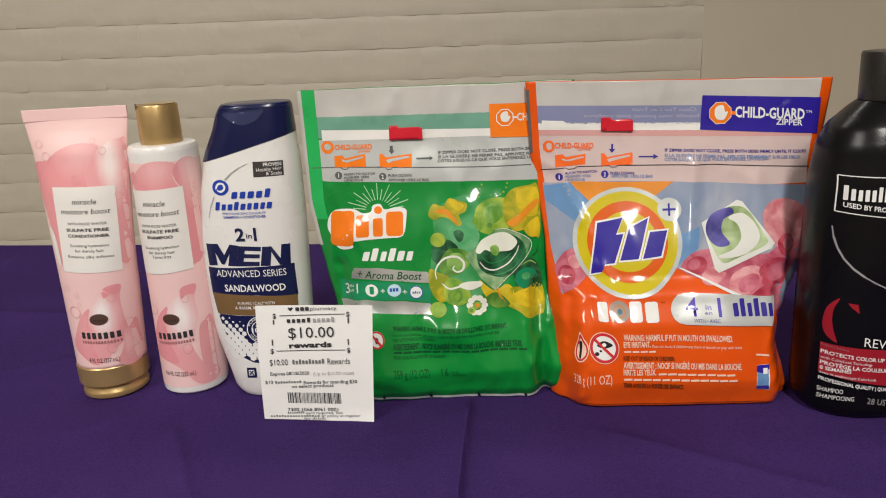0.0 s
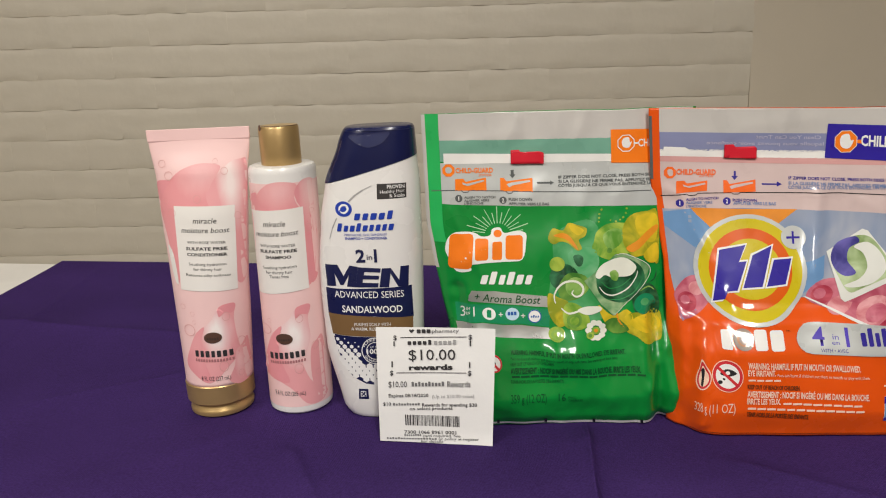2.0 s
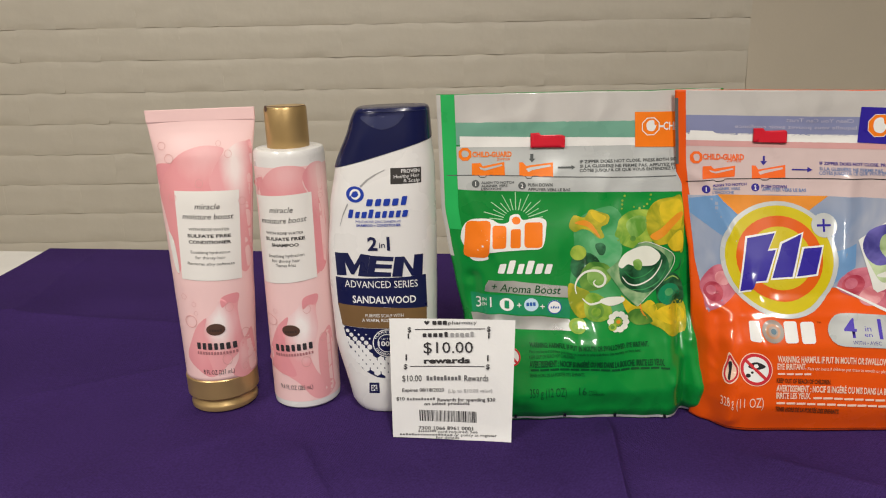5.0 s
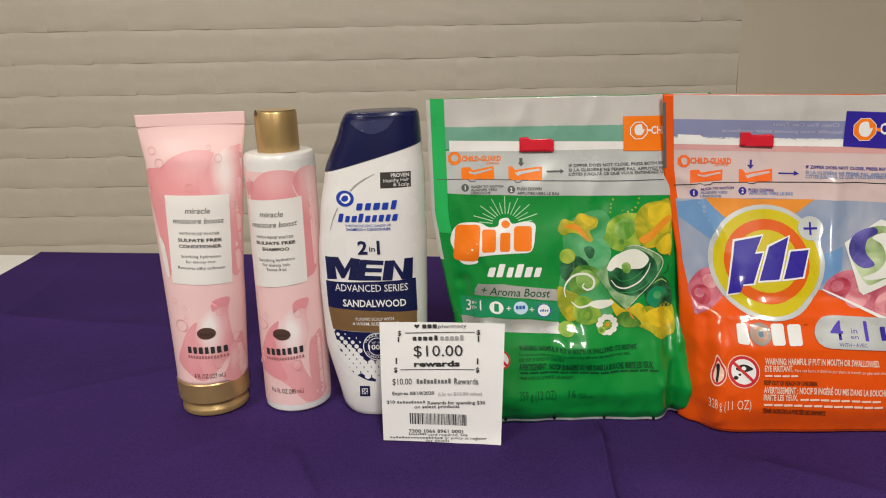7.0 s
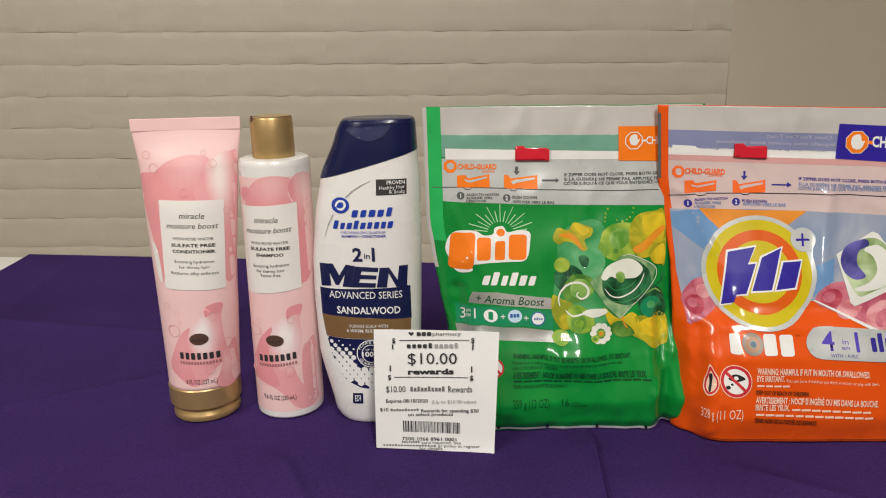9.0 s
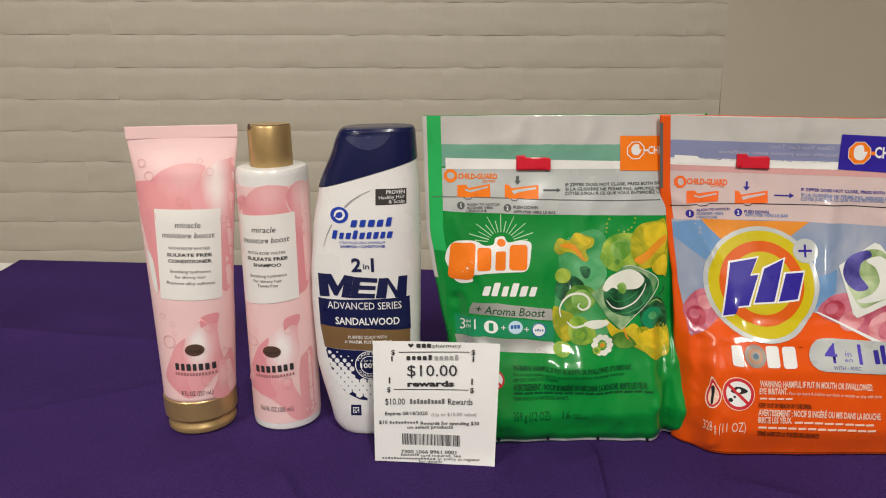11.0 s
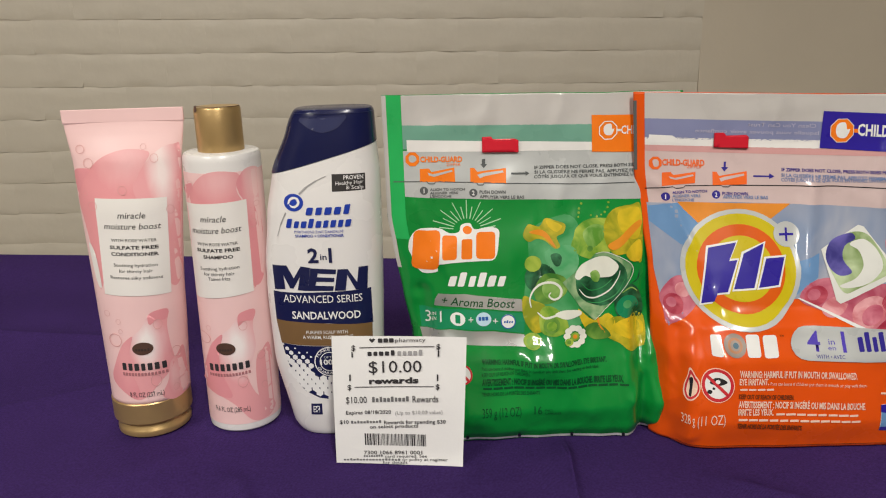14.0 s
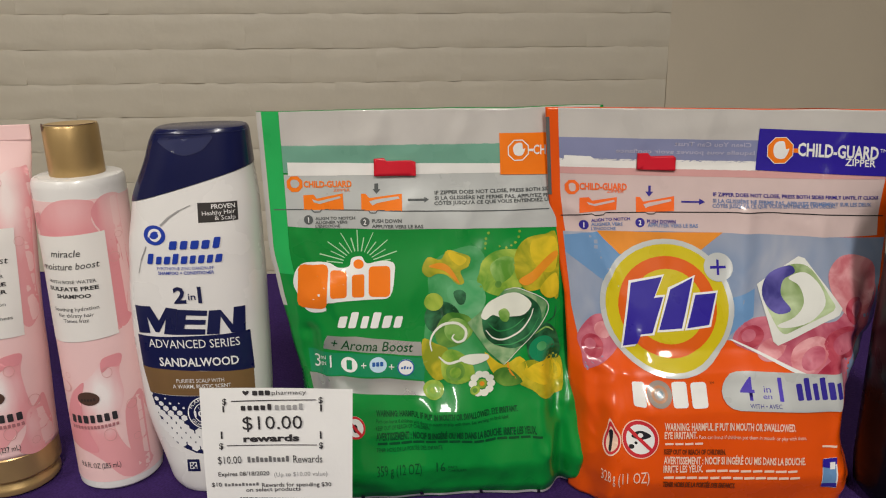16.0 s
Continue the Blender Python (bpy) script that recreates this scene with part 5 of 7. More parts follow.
shape(oval, f_oval, [(-0.1557, 0.0257), (-0.1484, 0.0258), (-0.1485, 0.0172), (-0.1563, 0.0170)], K_NAVY, name="square_print", layer=2)
shape(oval, f_oval, [(-0.1544, 0.0238), (-0.1501, 0.0240), (-0.1502, 0.0193), (-0.1546, 0.0191)], K_WHITE, name="square_print", layer=3)
shape(oval, f_oval, [(-0.1539, 0.0233), (-0.1526, 0.0234), (-0.1527, 0.0219), (-0.1540, 0.0219)], K_NAVY, name="square_print", layer=4)
shape(oval, f_oval, [(-0.1519, 0.0234), (-0.1506, 0.0234), (-0.1507, 0.0220), (-0.1520, 0.0220)], K_NAVY, name="square_print", layer=4)
shape(oval, f_oval, [(-0.1540, 0.0211), (-0.1527, 0.0212), (-0.1528, 0.0198), (-0.1541, 0.0197)], K_NAVY, name="square_print", layer=4)
shape(oval, f_oval, [(-0.1527, 0.0221), (-0.1513, 0.0222), (-0.1514, 0.0207), (-0.1527, 0.0207)], K_NAVY, name="square_print", layer=4)
shape(oval, f_oval, [(-0.1517, 0.0209), (-0.1504, 0.0209), (-0.1505, 0.0195), (-0.1518, 0.0194)], K_NAVY, name="square_print", layer=4)
# flat crescent paints the highlight in the thumb recess; no hollow is cut
shape(oval, f_oval, [(-0.1496, 0.2168), (-0.1350, 0.2174), (-0.1209, 0.2184), (-0.1229, 0.2141), (-0.1275, 0.2104), (-0.1352, 0.2084), (-0.1416, 0.2100), (-0.1468, 0.2131)], K_NAVYLITE, name="thumb_recess_highlight", layer=5, soft=True)
shape(oval, f_oval, [(-0.1494, 0.2175), (-0.1494, 0.2167), (-0.1209, 0.2181), (-0.1209, 0.2189)], K_NAVY, name="lid_seam", layer=6)
shape(oval, f_oval, [(-0.1557, 0.2201), (-0.1557, 0.2197), (-0.1043, 0.2195), (-0.1043, 0.2199)], K_NAVYLITE, name="lid_seam", layer=5)

# black bottle
shape(black, f_black, [(0.2474, 0.1655), (0.2474, 0.1649), (0.2741, 0.1641), (0.2741, 0.1647)], K_WHITE, name="print_rule", layer=3)
shape(black, f_black, [(0.2469, 0.1428), (0.2469, 0.1422), (0.2763, 0.1391), (0.2763, 0.1397)], K_WHITE, name="print_rule", layer=3)
shape(black, f_black, [(0.2477, 0.1652), (0.2471, 0.1652), (0.2466, 0.1425), (0.2472, 0.1425)], K_WHITE, name="print_rule", layer=3)
blocks(black, f_black, 8, 0.2492, 0.2764, 0.1548, 0.1539, 0.00930, K_WHITE, slant=0, name="name_mark", layer=4)
words(black, f_black, 'USED BY PROFESSIONALS', 0.2501, 0.2917, 0.1473, 0.1421, 0.00310, K_WHITE, bold=0.02)
shape(black, f_black, [(0.2467, 0.1327), (0.2461, 0.1327), (0.2469, 0.1262), (0.2475, 0.1262)], K_SILVERINK, name="print_rule", layer=3)
shape(black, f_black, [(0.2477, 0.1263), (0.2467, 0.1261), (0.2487, 0.1189), (0.2497, 0.1191)], K_SILVERINK, name="print_rule", layer=3)
shape(black, f_black, [(0.2497, 0.1192), (0.2487, 0.1188), (0.2519, 0.1121), (0.2529, 0.1125)], K_SILVERINK, name="print_rule", layer=3)
shape(black, f_black, [(0.2528, 0.1127), (0.2520, 0.1119), (0.2571, 0.1058), (0.2579, 0.1066)], K_SILVERINK, name="print_rule", layer=3)
shape(black, f_black, [(0.2579, 0.1067), (0.2571, 0.1057), (0.2635, 0.1007), (0.2643, 0.1017)], K_SILVERINK, name="print_rule", layer=3)
shape(black, f_black, [(0.2641, 0.1016), (0.2637, 0.1008), (0.2705, 0.0967), (0.2709, 0.0975)], K_SILVERINK, name="print_rule", layer=3)
shape(black, f_black, [(0.2709, 0.0975), (0.2705, 0.0967), (0.2793, 0.0922), (0.2797, 0.0930)], K_SILVERINK, name="print_rule", layer=3)
shape(black, f_black, [(0.2526, 0.0859), (0.2473, 0.0791), (0.2458, 0.0675), (0.2477, 0.0592), (0.2530, 0.0549), (0.2512, 0.0622), (0.2499, 0.0700), (0.2502, 0.0782)], K_RED, name="initial_mark", layer=2, soft=True)
shape(black, f_black, [(0.2566, 0.0831), (0.2620, 0.0826), (0.2633, 0.0763), (0.2591, 0.0798)], K_RED, name="initial_mark", layer=2)
words(black, f_black, 'REV', 0.2676, 0.2808, 0.0572, 0.0554, 0.00610, K_WHITE)
panel_e = shape(black, f_black, [(0.2458, 0.0535), (0.2859, 0.0512), (0.2889, 0.0251), (0.2459, 0.0320)], K_RED, name="colour_panel", layer=1)
words(panel_e, f_black, 'PROTECTS COLOR UP TO', 0.2461, 0.2867, 0.0473, 0.0438, 0.00260, K_WHITE, bold=0.02)
words(panel_e, f_black, 'with ColorLock Technology', 0.2462, 0.2737, 0.0432, 0.0413, 0.00180, K_WHITE)
words(panel_e, f_black, 'PROTÈGE LA COULEUR', 0.2463, 0.2842, 0.0395, 0.0370, 0.00260, K_WHITE, bold=0.02)
words(panel_e, f_black, '8 SEMAINES', 0.2463, 0.2621, 0.0355, 0.0358, 0.00260, K_WHITE, bold=0.02)
words(panel_e, f_black, 'avec la technologie ColorLock', 0.2463, 0.2770, 0.0323, 0.0305, 0.00180, K_WHITE)
words(black, f_black, 'PROFESSIONAL QUALITY | QUALITÉ', 0.2461, 0.2892, 0.0280, 0.0229, 0.00260, K_WHITE, bold=0.02)
words(black, f_black, 'SHAMPOO', 0.2459, 0.2588, 0.0201, 0.0206, 0.00320, K_WHITE)
words(black, f_black, 'SHAMPOOING', 0.2462, 0.2653, 0.0149, 0.0161, 0.00330, K_WHITE)
words(black, f_black, '28 US FL OZ', 0.2732, 0.2999, 0.0153, 0.0115, 0.00440, K_GREYINK)
words(black, f_black, 'System | Système', 0.2459, 0.2593, 0.0524, 0.0506, 0.00160, K_ROSEINK)

# green pouch
band(green, GREEN, 0.062, 0.99, 0.2316, 0.2265, 0.2090, 0.2035, F_CLEAR, "header_film", layer=1)
band(green, GREEN, 0.062, 0.99, 0.2093, 0.2038, 0.1939, 0.1887, F_TEAL, "header_stripe", layer=1)
band(green, GREEN, 0.075, 0.99, 0.1998, 0.1913, 0.1922, 0.1871, F_ZIP, "zipper_track", layer=2)
band(green, GREEN, 0.062, 0.99, 0.1929, 0.1872, 0.1632, 0.1545, F_SILVER, "instruction_panel", layer=1)
shape(green, f_green, [(-0.0352, 0.2002), (-0.0294, 0.2003), (-0.0282, 0.1986), (-0.0144, 0.1985), (-0.0116, 0.1974), (-0.0116, 0.1897), (-0.0354, 0.1905)], F_RED, name="zipper_slider", layer=7)
shape(green, f_green, [(-0.0291, 0.1970), (-0.0269, 0.1948), (-0.0228, 0.1945), (-0.0214, 0.1964), (-0.0128, 0.1965), (-0.0128, 0.1952), (-0.0208, 0.1950), (-0.0221, 0.1935), (-0.0278, 0.1937)], F_PINKW, name="slider_slot", layer=8)
tag_g = shape(green, f_green, [(0.0373, 0.2113), (0.0761, 0.2102), (0.0767, 0.1859), (0.0374, 0.1878)], F_ORANGE, name="orange_tag", layer=5)
disc(tag_g, f_green, 0.0483, 0.2011, 0.00675, 0.00650, F_WHITE, name="stop_octagon", layer=6, inner=0.9)
shape(tag_g, f_green, [(0.0454, 0.2032), (0.0474, 0.2051), (0.0504, 0.2050), (0.0511, 0.2017), (0.0525, 0.2020), (0.0505, 0.1981), (0.0468, 0.1983), (0.0454, 0.2003)], F_WHITE, name="stop_symbol", layer=6, soft=True)
shape(tag_g, f_green, [(0.0545, 0.2016), (0.0545, 0.2002), (0.0572, 0.2001), (0.0572, 0.2015)], F_WHITE, name="print_rule", layer=6)
words(tag_g, f_green, 'CHI', 0.0572, 0.0661, 0.2011, 0.2008, 0.00530, F_WHITE, bold=0.02, layer=6)
disc(green, f_green, -0.0806, 0.1874, 0.00480, 0.00480, F_ORANGE, name="stop_octagon", layer=3)
shape(green, f_green, [(-0.0829, 0.1887), (-0.0812, 0.1900), (-0.0789, 0.1893), (-0.0779, 0.1873), (-0.0796, 0.1854), (-0.0823, 0.1858)], F_SILVER, name="stop_symbol", layer=4, soft=True)
words(green, f_green, 'CHILD-GUARD', -0.0756, -0.0484, 0.1873, 0.1866, 0.00350, F_ORANGE, bold=0.035)
words(green, f_green, 'ZIPPER', -0.0589, -0.0495, 0.1834, 0.1832, 0.00160, F_ORANGE)
shape(green, f_green, [(-0.0761, 0.1810), (-0.0702, 0.1813), (-0.0686, 0.1790), (-0.0537, 0.1815), (-0.0535, 0.1725), (-0.0762, 0.1729)], F_ORANGE, name="step_picture", layer=3)
shape(green, f_green, [(-0.0711, 0.1787), (-0.0678, 0.1776), (-0.0554, 0.1800), (-0.0549, 0.1790), (-0.0670, 0.1760), (-0.0703, 0.1770)], F_SILVER, name="step_picture", layer=4)
shape(green, f_green, [(-0.0434, 0.1808), (-0.0409, 0.1807), (-0.0388, 0.1782), (-0.0201, 0.1799), (-0.0204, 0.1704), (-0.0436, 0.1716)], F_ORANGE, name="step_picture", layer=3)
shape(green, f_green, [(-0.0389, 0.1763), (-0.0355, 0.1773), (-0.0222, 0.1785), (-0.0217, 0.1773), (-0.0347, 0.1752), (-0.0372, 0.1741)], F_SILVER, name="step_picture", layer=4)
shape(green, f_green, [(-0.0334, 0.1861), (-0.0356, 0.1861), (-0.0357, 0.1826), (-0.0335, 0.1826)], F_GREY, name="print_rule", layer=3)
shape(green, f_green, [(-0.0169, 0.1770), (-0.0169, 0.1758), (-0.0071, 0.1754), (-0.0071, 0.1766)], F_GREY, name="print_rule", layer=3)
shape(green, f_green, [(-0.0367, 0.1830), (-0.0322, 0.1828), (-0.0346, 0.1803)], F_GREY, name="arrow_head", layer=3)
shape(green, f_green, [(-0.0074, 0.1775), (-0.0047, 0.1760), (-0.0074, 0.1744)], F_GREY, name="arrow_head", layer=3)
words(green, f_green, 'IF ZIPPER DOES NOT CLOSE, PRESS BOTH SIDES FIRMLY', -0.0013, 0.0820, 0.1794, 0.1780, 0.00200, F_GREY, bold=0.02)
words(green, f_green, 'SI LA GLISSIÈRE NE FERME PAS, APPUYEZ FERMEMENT', -0.0014, 0.0820, 0.1765, 0.1743, 0.00200, F_GREY, bold=0.02)
words(green, f_green, "CÔTÉS JUSQU'À CE QUE VOUS ENTENDIEZ UN DÉCLIC", -0.0018, 0.0802, 0.1736, 0.1719, 0.00190, F_GREY, bold=0.02)
shape(green, f_green, [(-0.0937, 0.1732), (-0.0937, 0.1726), (-0.0721, 0.1728), (-0.0721, 0.1734)], F_GREY, name="print_rule", layer=3)
shape(green, f_green, [(-0.0719, 0.1733), (-0.0723, 0.1729), (-0.0707, 0.1714), (-0.0703, 0.1718)], F_GREY, name="print_rule", layer=3)
shape(green, f_green, [(-0.0705, 0.1719), (-0.0705, 0.1713), (-0.0671, 0.1713), (-0.0671, 0.1719)], F_GREY, name="print_rule", layer=3)
shape(green, f_green, [(-0.0673, 0.1718), (-0.0669, 0.1714), (-0.0658, 0.1727), (-0.0662, 0.1731)], F_GREY, name="print_rule", layer=3)
shape(green, f_green, [(-0.0660, 0.1732), (-0.0660, 0.1726), (-0.0398, 0.1713), (-0.0398, 0.1719)], F_GREY, name="print_rule", layer=3)
shape(green, f_green, [(-0.0396, 0.1718), (-0.0400, 0.1714), (-0.0387, 0.1698), (-0.0383, 0.1702)], F_GREY, name="print_rule", layer=3)
shape(green, f_green, [(-0.0385, 0.1703), (-0.0385, 0.1697), (-0.0355, 0.1696), (-0.0355, 0.1702)], F_GREY, name="print_rule", layer=3)
shape(green, f_green, [(-0.0357, 0.1701), (-0.0353, 0.1697), (-0.0343, 0.1710), (-0.0347, 0.1714)], F_GREY, name="print_rule", layer=3)
shape(green, f_green, [(-0.0345, 0.1715), (-0.0345, 0.1709), (-0.0016, 0.1690), (-0.0016, 0.1696)], F_GREY, name="print_rule", layer=3)
shape(green, f_green, [(-0.0016, 0.1696), (-0.0016, 0.1690), (0.0319, 0.1673), (0.0319, 0.1679)], F_GREY, name="print_rule", layer=3)
shape(green, f_green, [(0.0319, 0.1679), (0.0319, 0.1673), (0.0661, 0.1665), (0.0661, 0.1671)], F_GREY, name="print_rule", layer=3)
disc(green, f_green, -0.0739, 0.1672, 0.00265, 0.00265, F_GREY, name="step_number", layer=3)
words(green, f_green, '1', -0.0747, -0.0730, 0.1672, 0.1672, 0.00290, F_WHITE, bold=0.02)
disc(green, f_green, -0.0419, 0.1651, 0.00265, 0.00260, F_GREY, name="step_number", layer=3)
words(green, f_green, '2', -0.0428, -0.0411, 0.1651, 0.1650, 0.00290, F_WHITE, bold=0.02)
words(green, f_green, 'ALIGN TO NOTCH', -0.0700, -0.0474, 0.1680, 0.1676, 0.00160, F_GREY, bold=0.02)
words(green, f_green, 'ALIGNER VERS', -0.0701, -0.0519, 0.1657, 0.1655, 0.00160, F_GREY, bold=0.02)
words(green, f_green, "L'ENCOCHE", -0.0701, -0.0562, 0.1636, 0.1634, 0.00160, F_GREY, bold=0.02)
words(green, f_green, 'PUSH DOWN', -0.0379, -0.0210, 0.1656, 0.1651, 0.00210, F_GREY, bold=0.02)
words(green, f_green, 'APPUYER VERS LE BAS', -0.0380, -0.0087, 0.1627, 0.1611, 0.00190, F_GREY, bold=0.02)
shape(green, f_green, [(-0.0557, 0.1421), (-0.0557, 0.1427), (-0.0650, 0.1437), (-0.0650, 0.1431)], F_RAY, name="ray", layer=3)
shape(green, f_green, [(-0.0553, 0.1435), (-0.0551, 0.1441), (-0.0686, 0.1481), (-0.0688, 0.1475)], F_RAY, name="ray", layer=3)
shape(green, f_green, [(-0.0545, 0.1450), (-0.0543, 0.1454), (-0.0622, 0.1494), (-0.0624, 0.1490)], F_RAY, name="ray", layer=3)
shape(green, f_green, [(-0.0534, 0.1462), (-0.0530, 0.1466), (-0.0635, 0.1547), (-0.0639, 0.1543)], F_RAY, name="ray", layer=3)
shape(green, f_green, [(-0.0520, 0.1472), (-0.0516, 0.1476), (-0.0570, 0.1539), (-0.0574, 0.1535)], F_RAY, name="ray", layer=3)
shape(green, f_green, [(-0.0504, 0.1480), (-0.0500, 0.1482), (-0.0558, 0.1592), (-0.0562, 0.1590)], F_RAY, name="ray", layer=3)
shape(green, f_green, [(-0.0488, 0.1484), (-0.0482, 0.1486), (-0.0501, 0.1563), (-0.0507, 0.1561)], F_RAY, name="ray", layer=3)
shape(green, f_green, [(-0.0470, 0.1487), (-0.0464, 0.1487), (-0.0464, 0.1607), (-0.0470, 0.1607)], F_RAY, name="ray", layer=3)
shape(green, f_green, [(-0.0451, 0.1487), (-0.0445, 0.1485), (-0.0427, 0.1561), (-0.0433, 0.1563)], F_RAY, name="ray", layer=3)
shape(green, f_green, [(-0.0433, 0.1482), (-0.0429, 0.1480), (-0.0373, 0.1590), (-0.0377, 0.1592)], F_RAY, name="ray", layer=3)
shape(green, f_green, [(-0.0417, 0.1476), (-0.0413, 0.1472), (-0.0359, 0.1536), (-0.0363, 0.1540)], F_RAY, name="ray", layer=3)
shape(green, f_green, [(-0.0403, 0.1467), (-0.0399, 0.1463), (-0.0294, 0.1544), (-0.0298, 0.1548)], F_RAY, name="ray", layer=3)
shape(green, f_green, [(-0.0391, 0.1455), (-0.0389, 0.1451), (-0.0309, 0.1492), (-0.0311, 0.1496)], F_RAY, name="ray", layer=3)
shape(green, f_green, [(-0.0382, 0.1443), (-0.0380, 0.1437), (-0.0245, 0.1478), (-0.0247, 0.1484)], F_RAY, name="ray", layer=3)
shape(green, f_green, [(-0.0377, 0.1428), (-0.0377, 0.1422), (-0.0283, 0.1435), (-0.0283, 0.1441)], F_RAY, name="ray", layer=3)
shape(green, f_green, [(-0.0855, 0.1299), (-0.0830, 0.1383), (-0.0765, 0.1431), (-0.0647, 0.1428), (-0.0585, 0.1398), (-0.0522, 0.1406), (-0.0505, 0.1448), (-0.0449, 0.1458), (-0.0419, 0.1420), (-0.0332, 0.1433), (-0.0266, 0.1416), (-0.0264, 0.1356), (-0.0295, 0.1237), (-0.0402, 0.1219), (-0.0653, 0.1201), (-0.0669, 0.1151), (-0.0755, 0.1134), (-0.0802, 0.1164), (-0.0833, 0.1236)], F_WHITE, name="emblem_ground", layer=3, soft=True)
blocks(green, f_green, 1, -0.0843, -0.0638, 0.1281, 0.1297, 0.02578, F_ORANGE, slant=0.1, name="name_mark", layer=4)
blocks(green, f_green, 1, -0.0643, -0.0532, 0.1306, 0.1308, 0.01530, F_ORANGE, slant=0.05, name="name_mark", layer=4)
blocks(green, f_green, 1, -0.0516, -0.0434, 0.1298, 0.1296, 0.01300, F_ORANGE, slant=0.05, name="name_mark", layer=4)
blocks(green, f_green, 1, -0.0424, -0.0280, 0.1320, 0.1318, 0.01690, F_ORANGE, slant=0.05, name="name_mark", layer=4)
disc(green, f_green, -0.0467, 0.1417, 0.00295, 0.00255, F_ORANGE, name="name_mark", layer=4)
blocks(green, f_green, 6, -0.0607, -0.0223, 0.1105, 0.1098, 0.00906, F_WHITE, slant=0.3, name="name_mark", layer=4)
shape(green, f_green, [(-0.0671, 0.1004), (-0.0499, 0.1009), (-0.0312, 0.0985), (-0.0131, 0.0969), (-0.0106, 0.0889), (-0.0313, 0.0908), (-0.0532, 0.0924), (-0.0700, 0.0920), (-0.0693, 0.0964)], F_RIBBON, name="ribbon", layer=2)
words(green, f_green, '+ Aroma Boost', -0.0656, -0.0171, 0.0964, 0.0943, 0.00530, F_GREENINK, shear=0.25, bold=0.005)
shape(green, f_green, [(-0.0798, 0.0889), (-0.0532, 0.0913), (-0.0283, 0.0896), (-0.0109, 0.0877), (-0.0121, 0.0754), (-0.0317, 0.0776), (-0.0598, 0.0779), (-0.0788, 0.0748)], F_JADE, name="ribbon", layer=2)
words(green, f_green, '3', -0.0759, -0.0723, 0.0824, 0.0837, 0.00744, F_WHITE)
words(green, f_green, 'IN', -0.0716, -0.0689, 0.0858, 0.0867, 0.00218, F_WHITE)
words(green, f_green, 'EN', -0.0717, -0.0689, 0.0823, 0.0834, 0.00208, F_WHITE)
words(green, f_green, '1', -0.0677, -0.0642, 0.0847, 0.0853, 0.00691, F_WHITE)
disc(green, f_green, -0.0550, 0.0844, 0.00483, 0.00443, F_WHITE, name="ingredient_disc", layer=3)
blocks(green, f_green, 1, -0.0568, -0.0531, 0.0843, 0.0846, 0.00551, F_JADE, slant=0, name="name_mark", layer=4)
words(green, f_green, '+', -0.0481, -0.0450, 0.0844, 0.0846, 0.00452, F_WHITE)
disc(green, f_green, -0.0382, 0.0847, 0.00498, 0.00442, F_SKY, name="ingredient_disc", layer=3)
blocks(green, f_green, 3, -0.0418, -0.0350, 0.0851, 0.0852, 0.00246, F_BLUE, slant=0, name="name_mark", layer=4)
words(green, f_green, '+', -0.0322, -0.0289, 0.0835, 0.0834, 0.00462, F_WHITE)
disc(green, f_green, -0.0223, 0.0831, 0.00493, 0.00472, F_WHITE, name="ingredient_disc", layer=3)
disc(green, f_green, -0.0223, 0.0831, 0.00493, 0.00472, F_BLUE, name="ingredient_disc", layer=4, inner=0.86)
blocks(green, f_green, 4, -0.0253, -0.0189, 0.0832, 0.0830, 0.00177, F_BLUE, slant=0.2, name="name_mark", layer=4)
shape(green, f_green, [(-0.0798, 0.0744), (-0.0598, 0.0773), (-0.0317, 0.0767), (-0.0121, 0.0747), (-0.0103, 0.0675), (-0.0319, 0.0677), (-0.0538, 0.0683), (-0.0774, 0.0645)], F_RIBBON, name="ribbon", layer=2)
shape(green, f_green, [(-0.0051, 0.1401), (0.0174, 0.1490), (0.0267, 0.1406), (0.0219, 0.1227), (0.0346, 0.0958), (0.0238, 0.0780), (0.0017, 0.0771), (-0.0110, 0.0919), (-0.0075, 0.1198)], F_MINT, name="flower_print", layer=1, soft=True)
shape(green, f_green, [(0.0036, 0.1263), (0.0210, 0.1296), (0.0254, 0.1177), (0.0152, 0.1067), (0.0080, 0.1118)], F_PALEMINT, name="flower_print", layer=2, soft=True)
shape(green, f_green, [(0.0225, 0.1341), (0.0247, 0.1403), (0.0319, 0.1448), (0.0417, 0.1456), (0.0504, 0.1433), (0.0530, 0.1334), (0.0470, 0.1235), (0.0355, 0.1205), (0.0261, 0.1233), (0.0209, 0.1285)], F_LIME, name="flower_print", layer=2, soft=True)
shape(green, f_green, [(0.0289, 0.1371), (0.0367, 0.1418), (0.0438, 0.1397), (0.0423, 0.1316), (0.0333, 0.1277)], F_LEAFLITE, name="flower_print", layer=3, soft=True)
disc(green, f_green, 0.0332, 0.1272, 0.00199, 0.00184, F_LEAF, name="leaf_print", layer=4)
shape(green, f_green, [(-0.0106, 0.1370), (-0.0068, 0.1438), (0.0004, 0.1420), (0.0046, 0.1470), (0.0111, 0.1455), (0.0175, 0.1429), (0.0162, 0.1376), (0.0116, 0.1351), (0.0136, 0.1292), (0.0096, 0.1281), (0.0041, 0.1329), (-0.0016, 0.1345), (-0.0068, 0.1330)], F_YELLOW, name="flower_print", layer=3, soft=True)
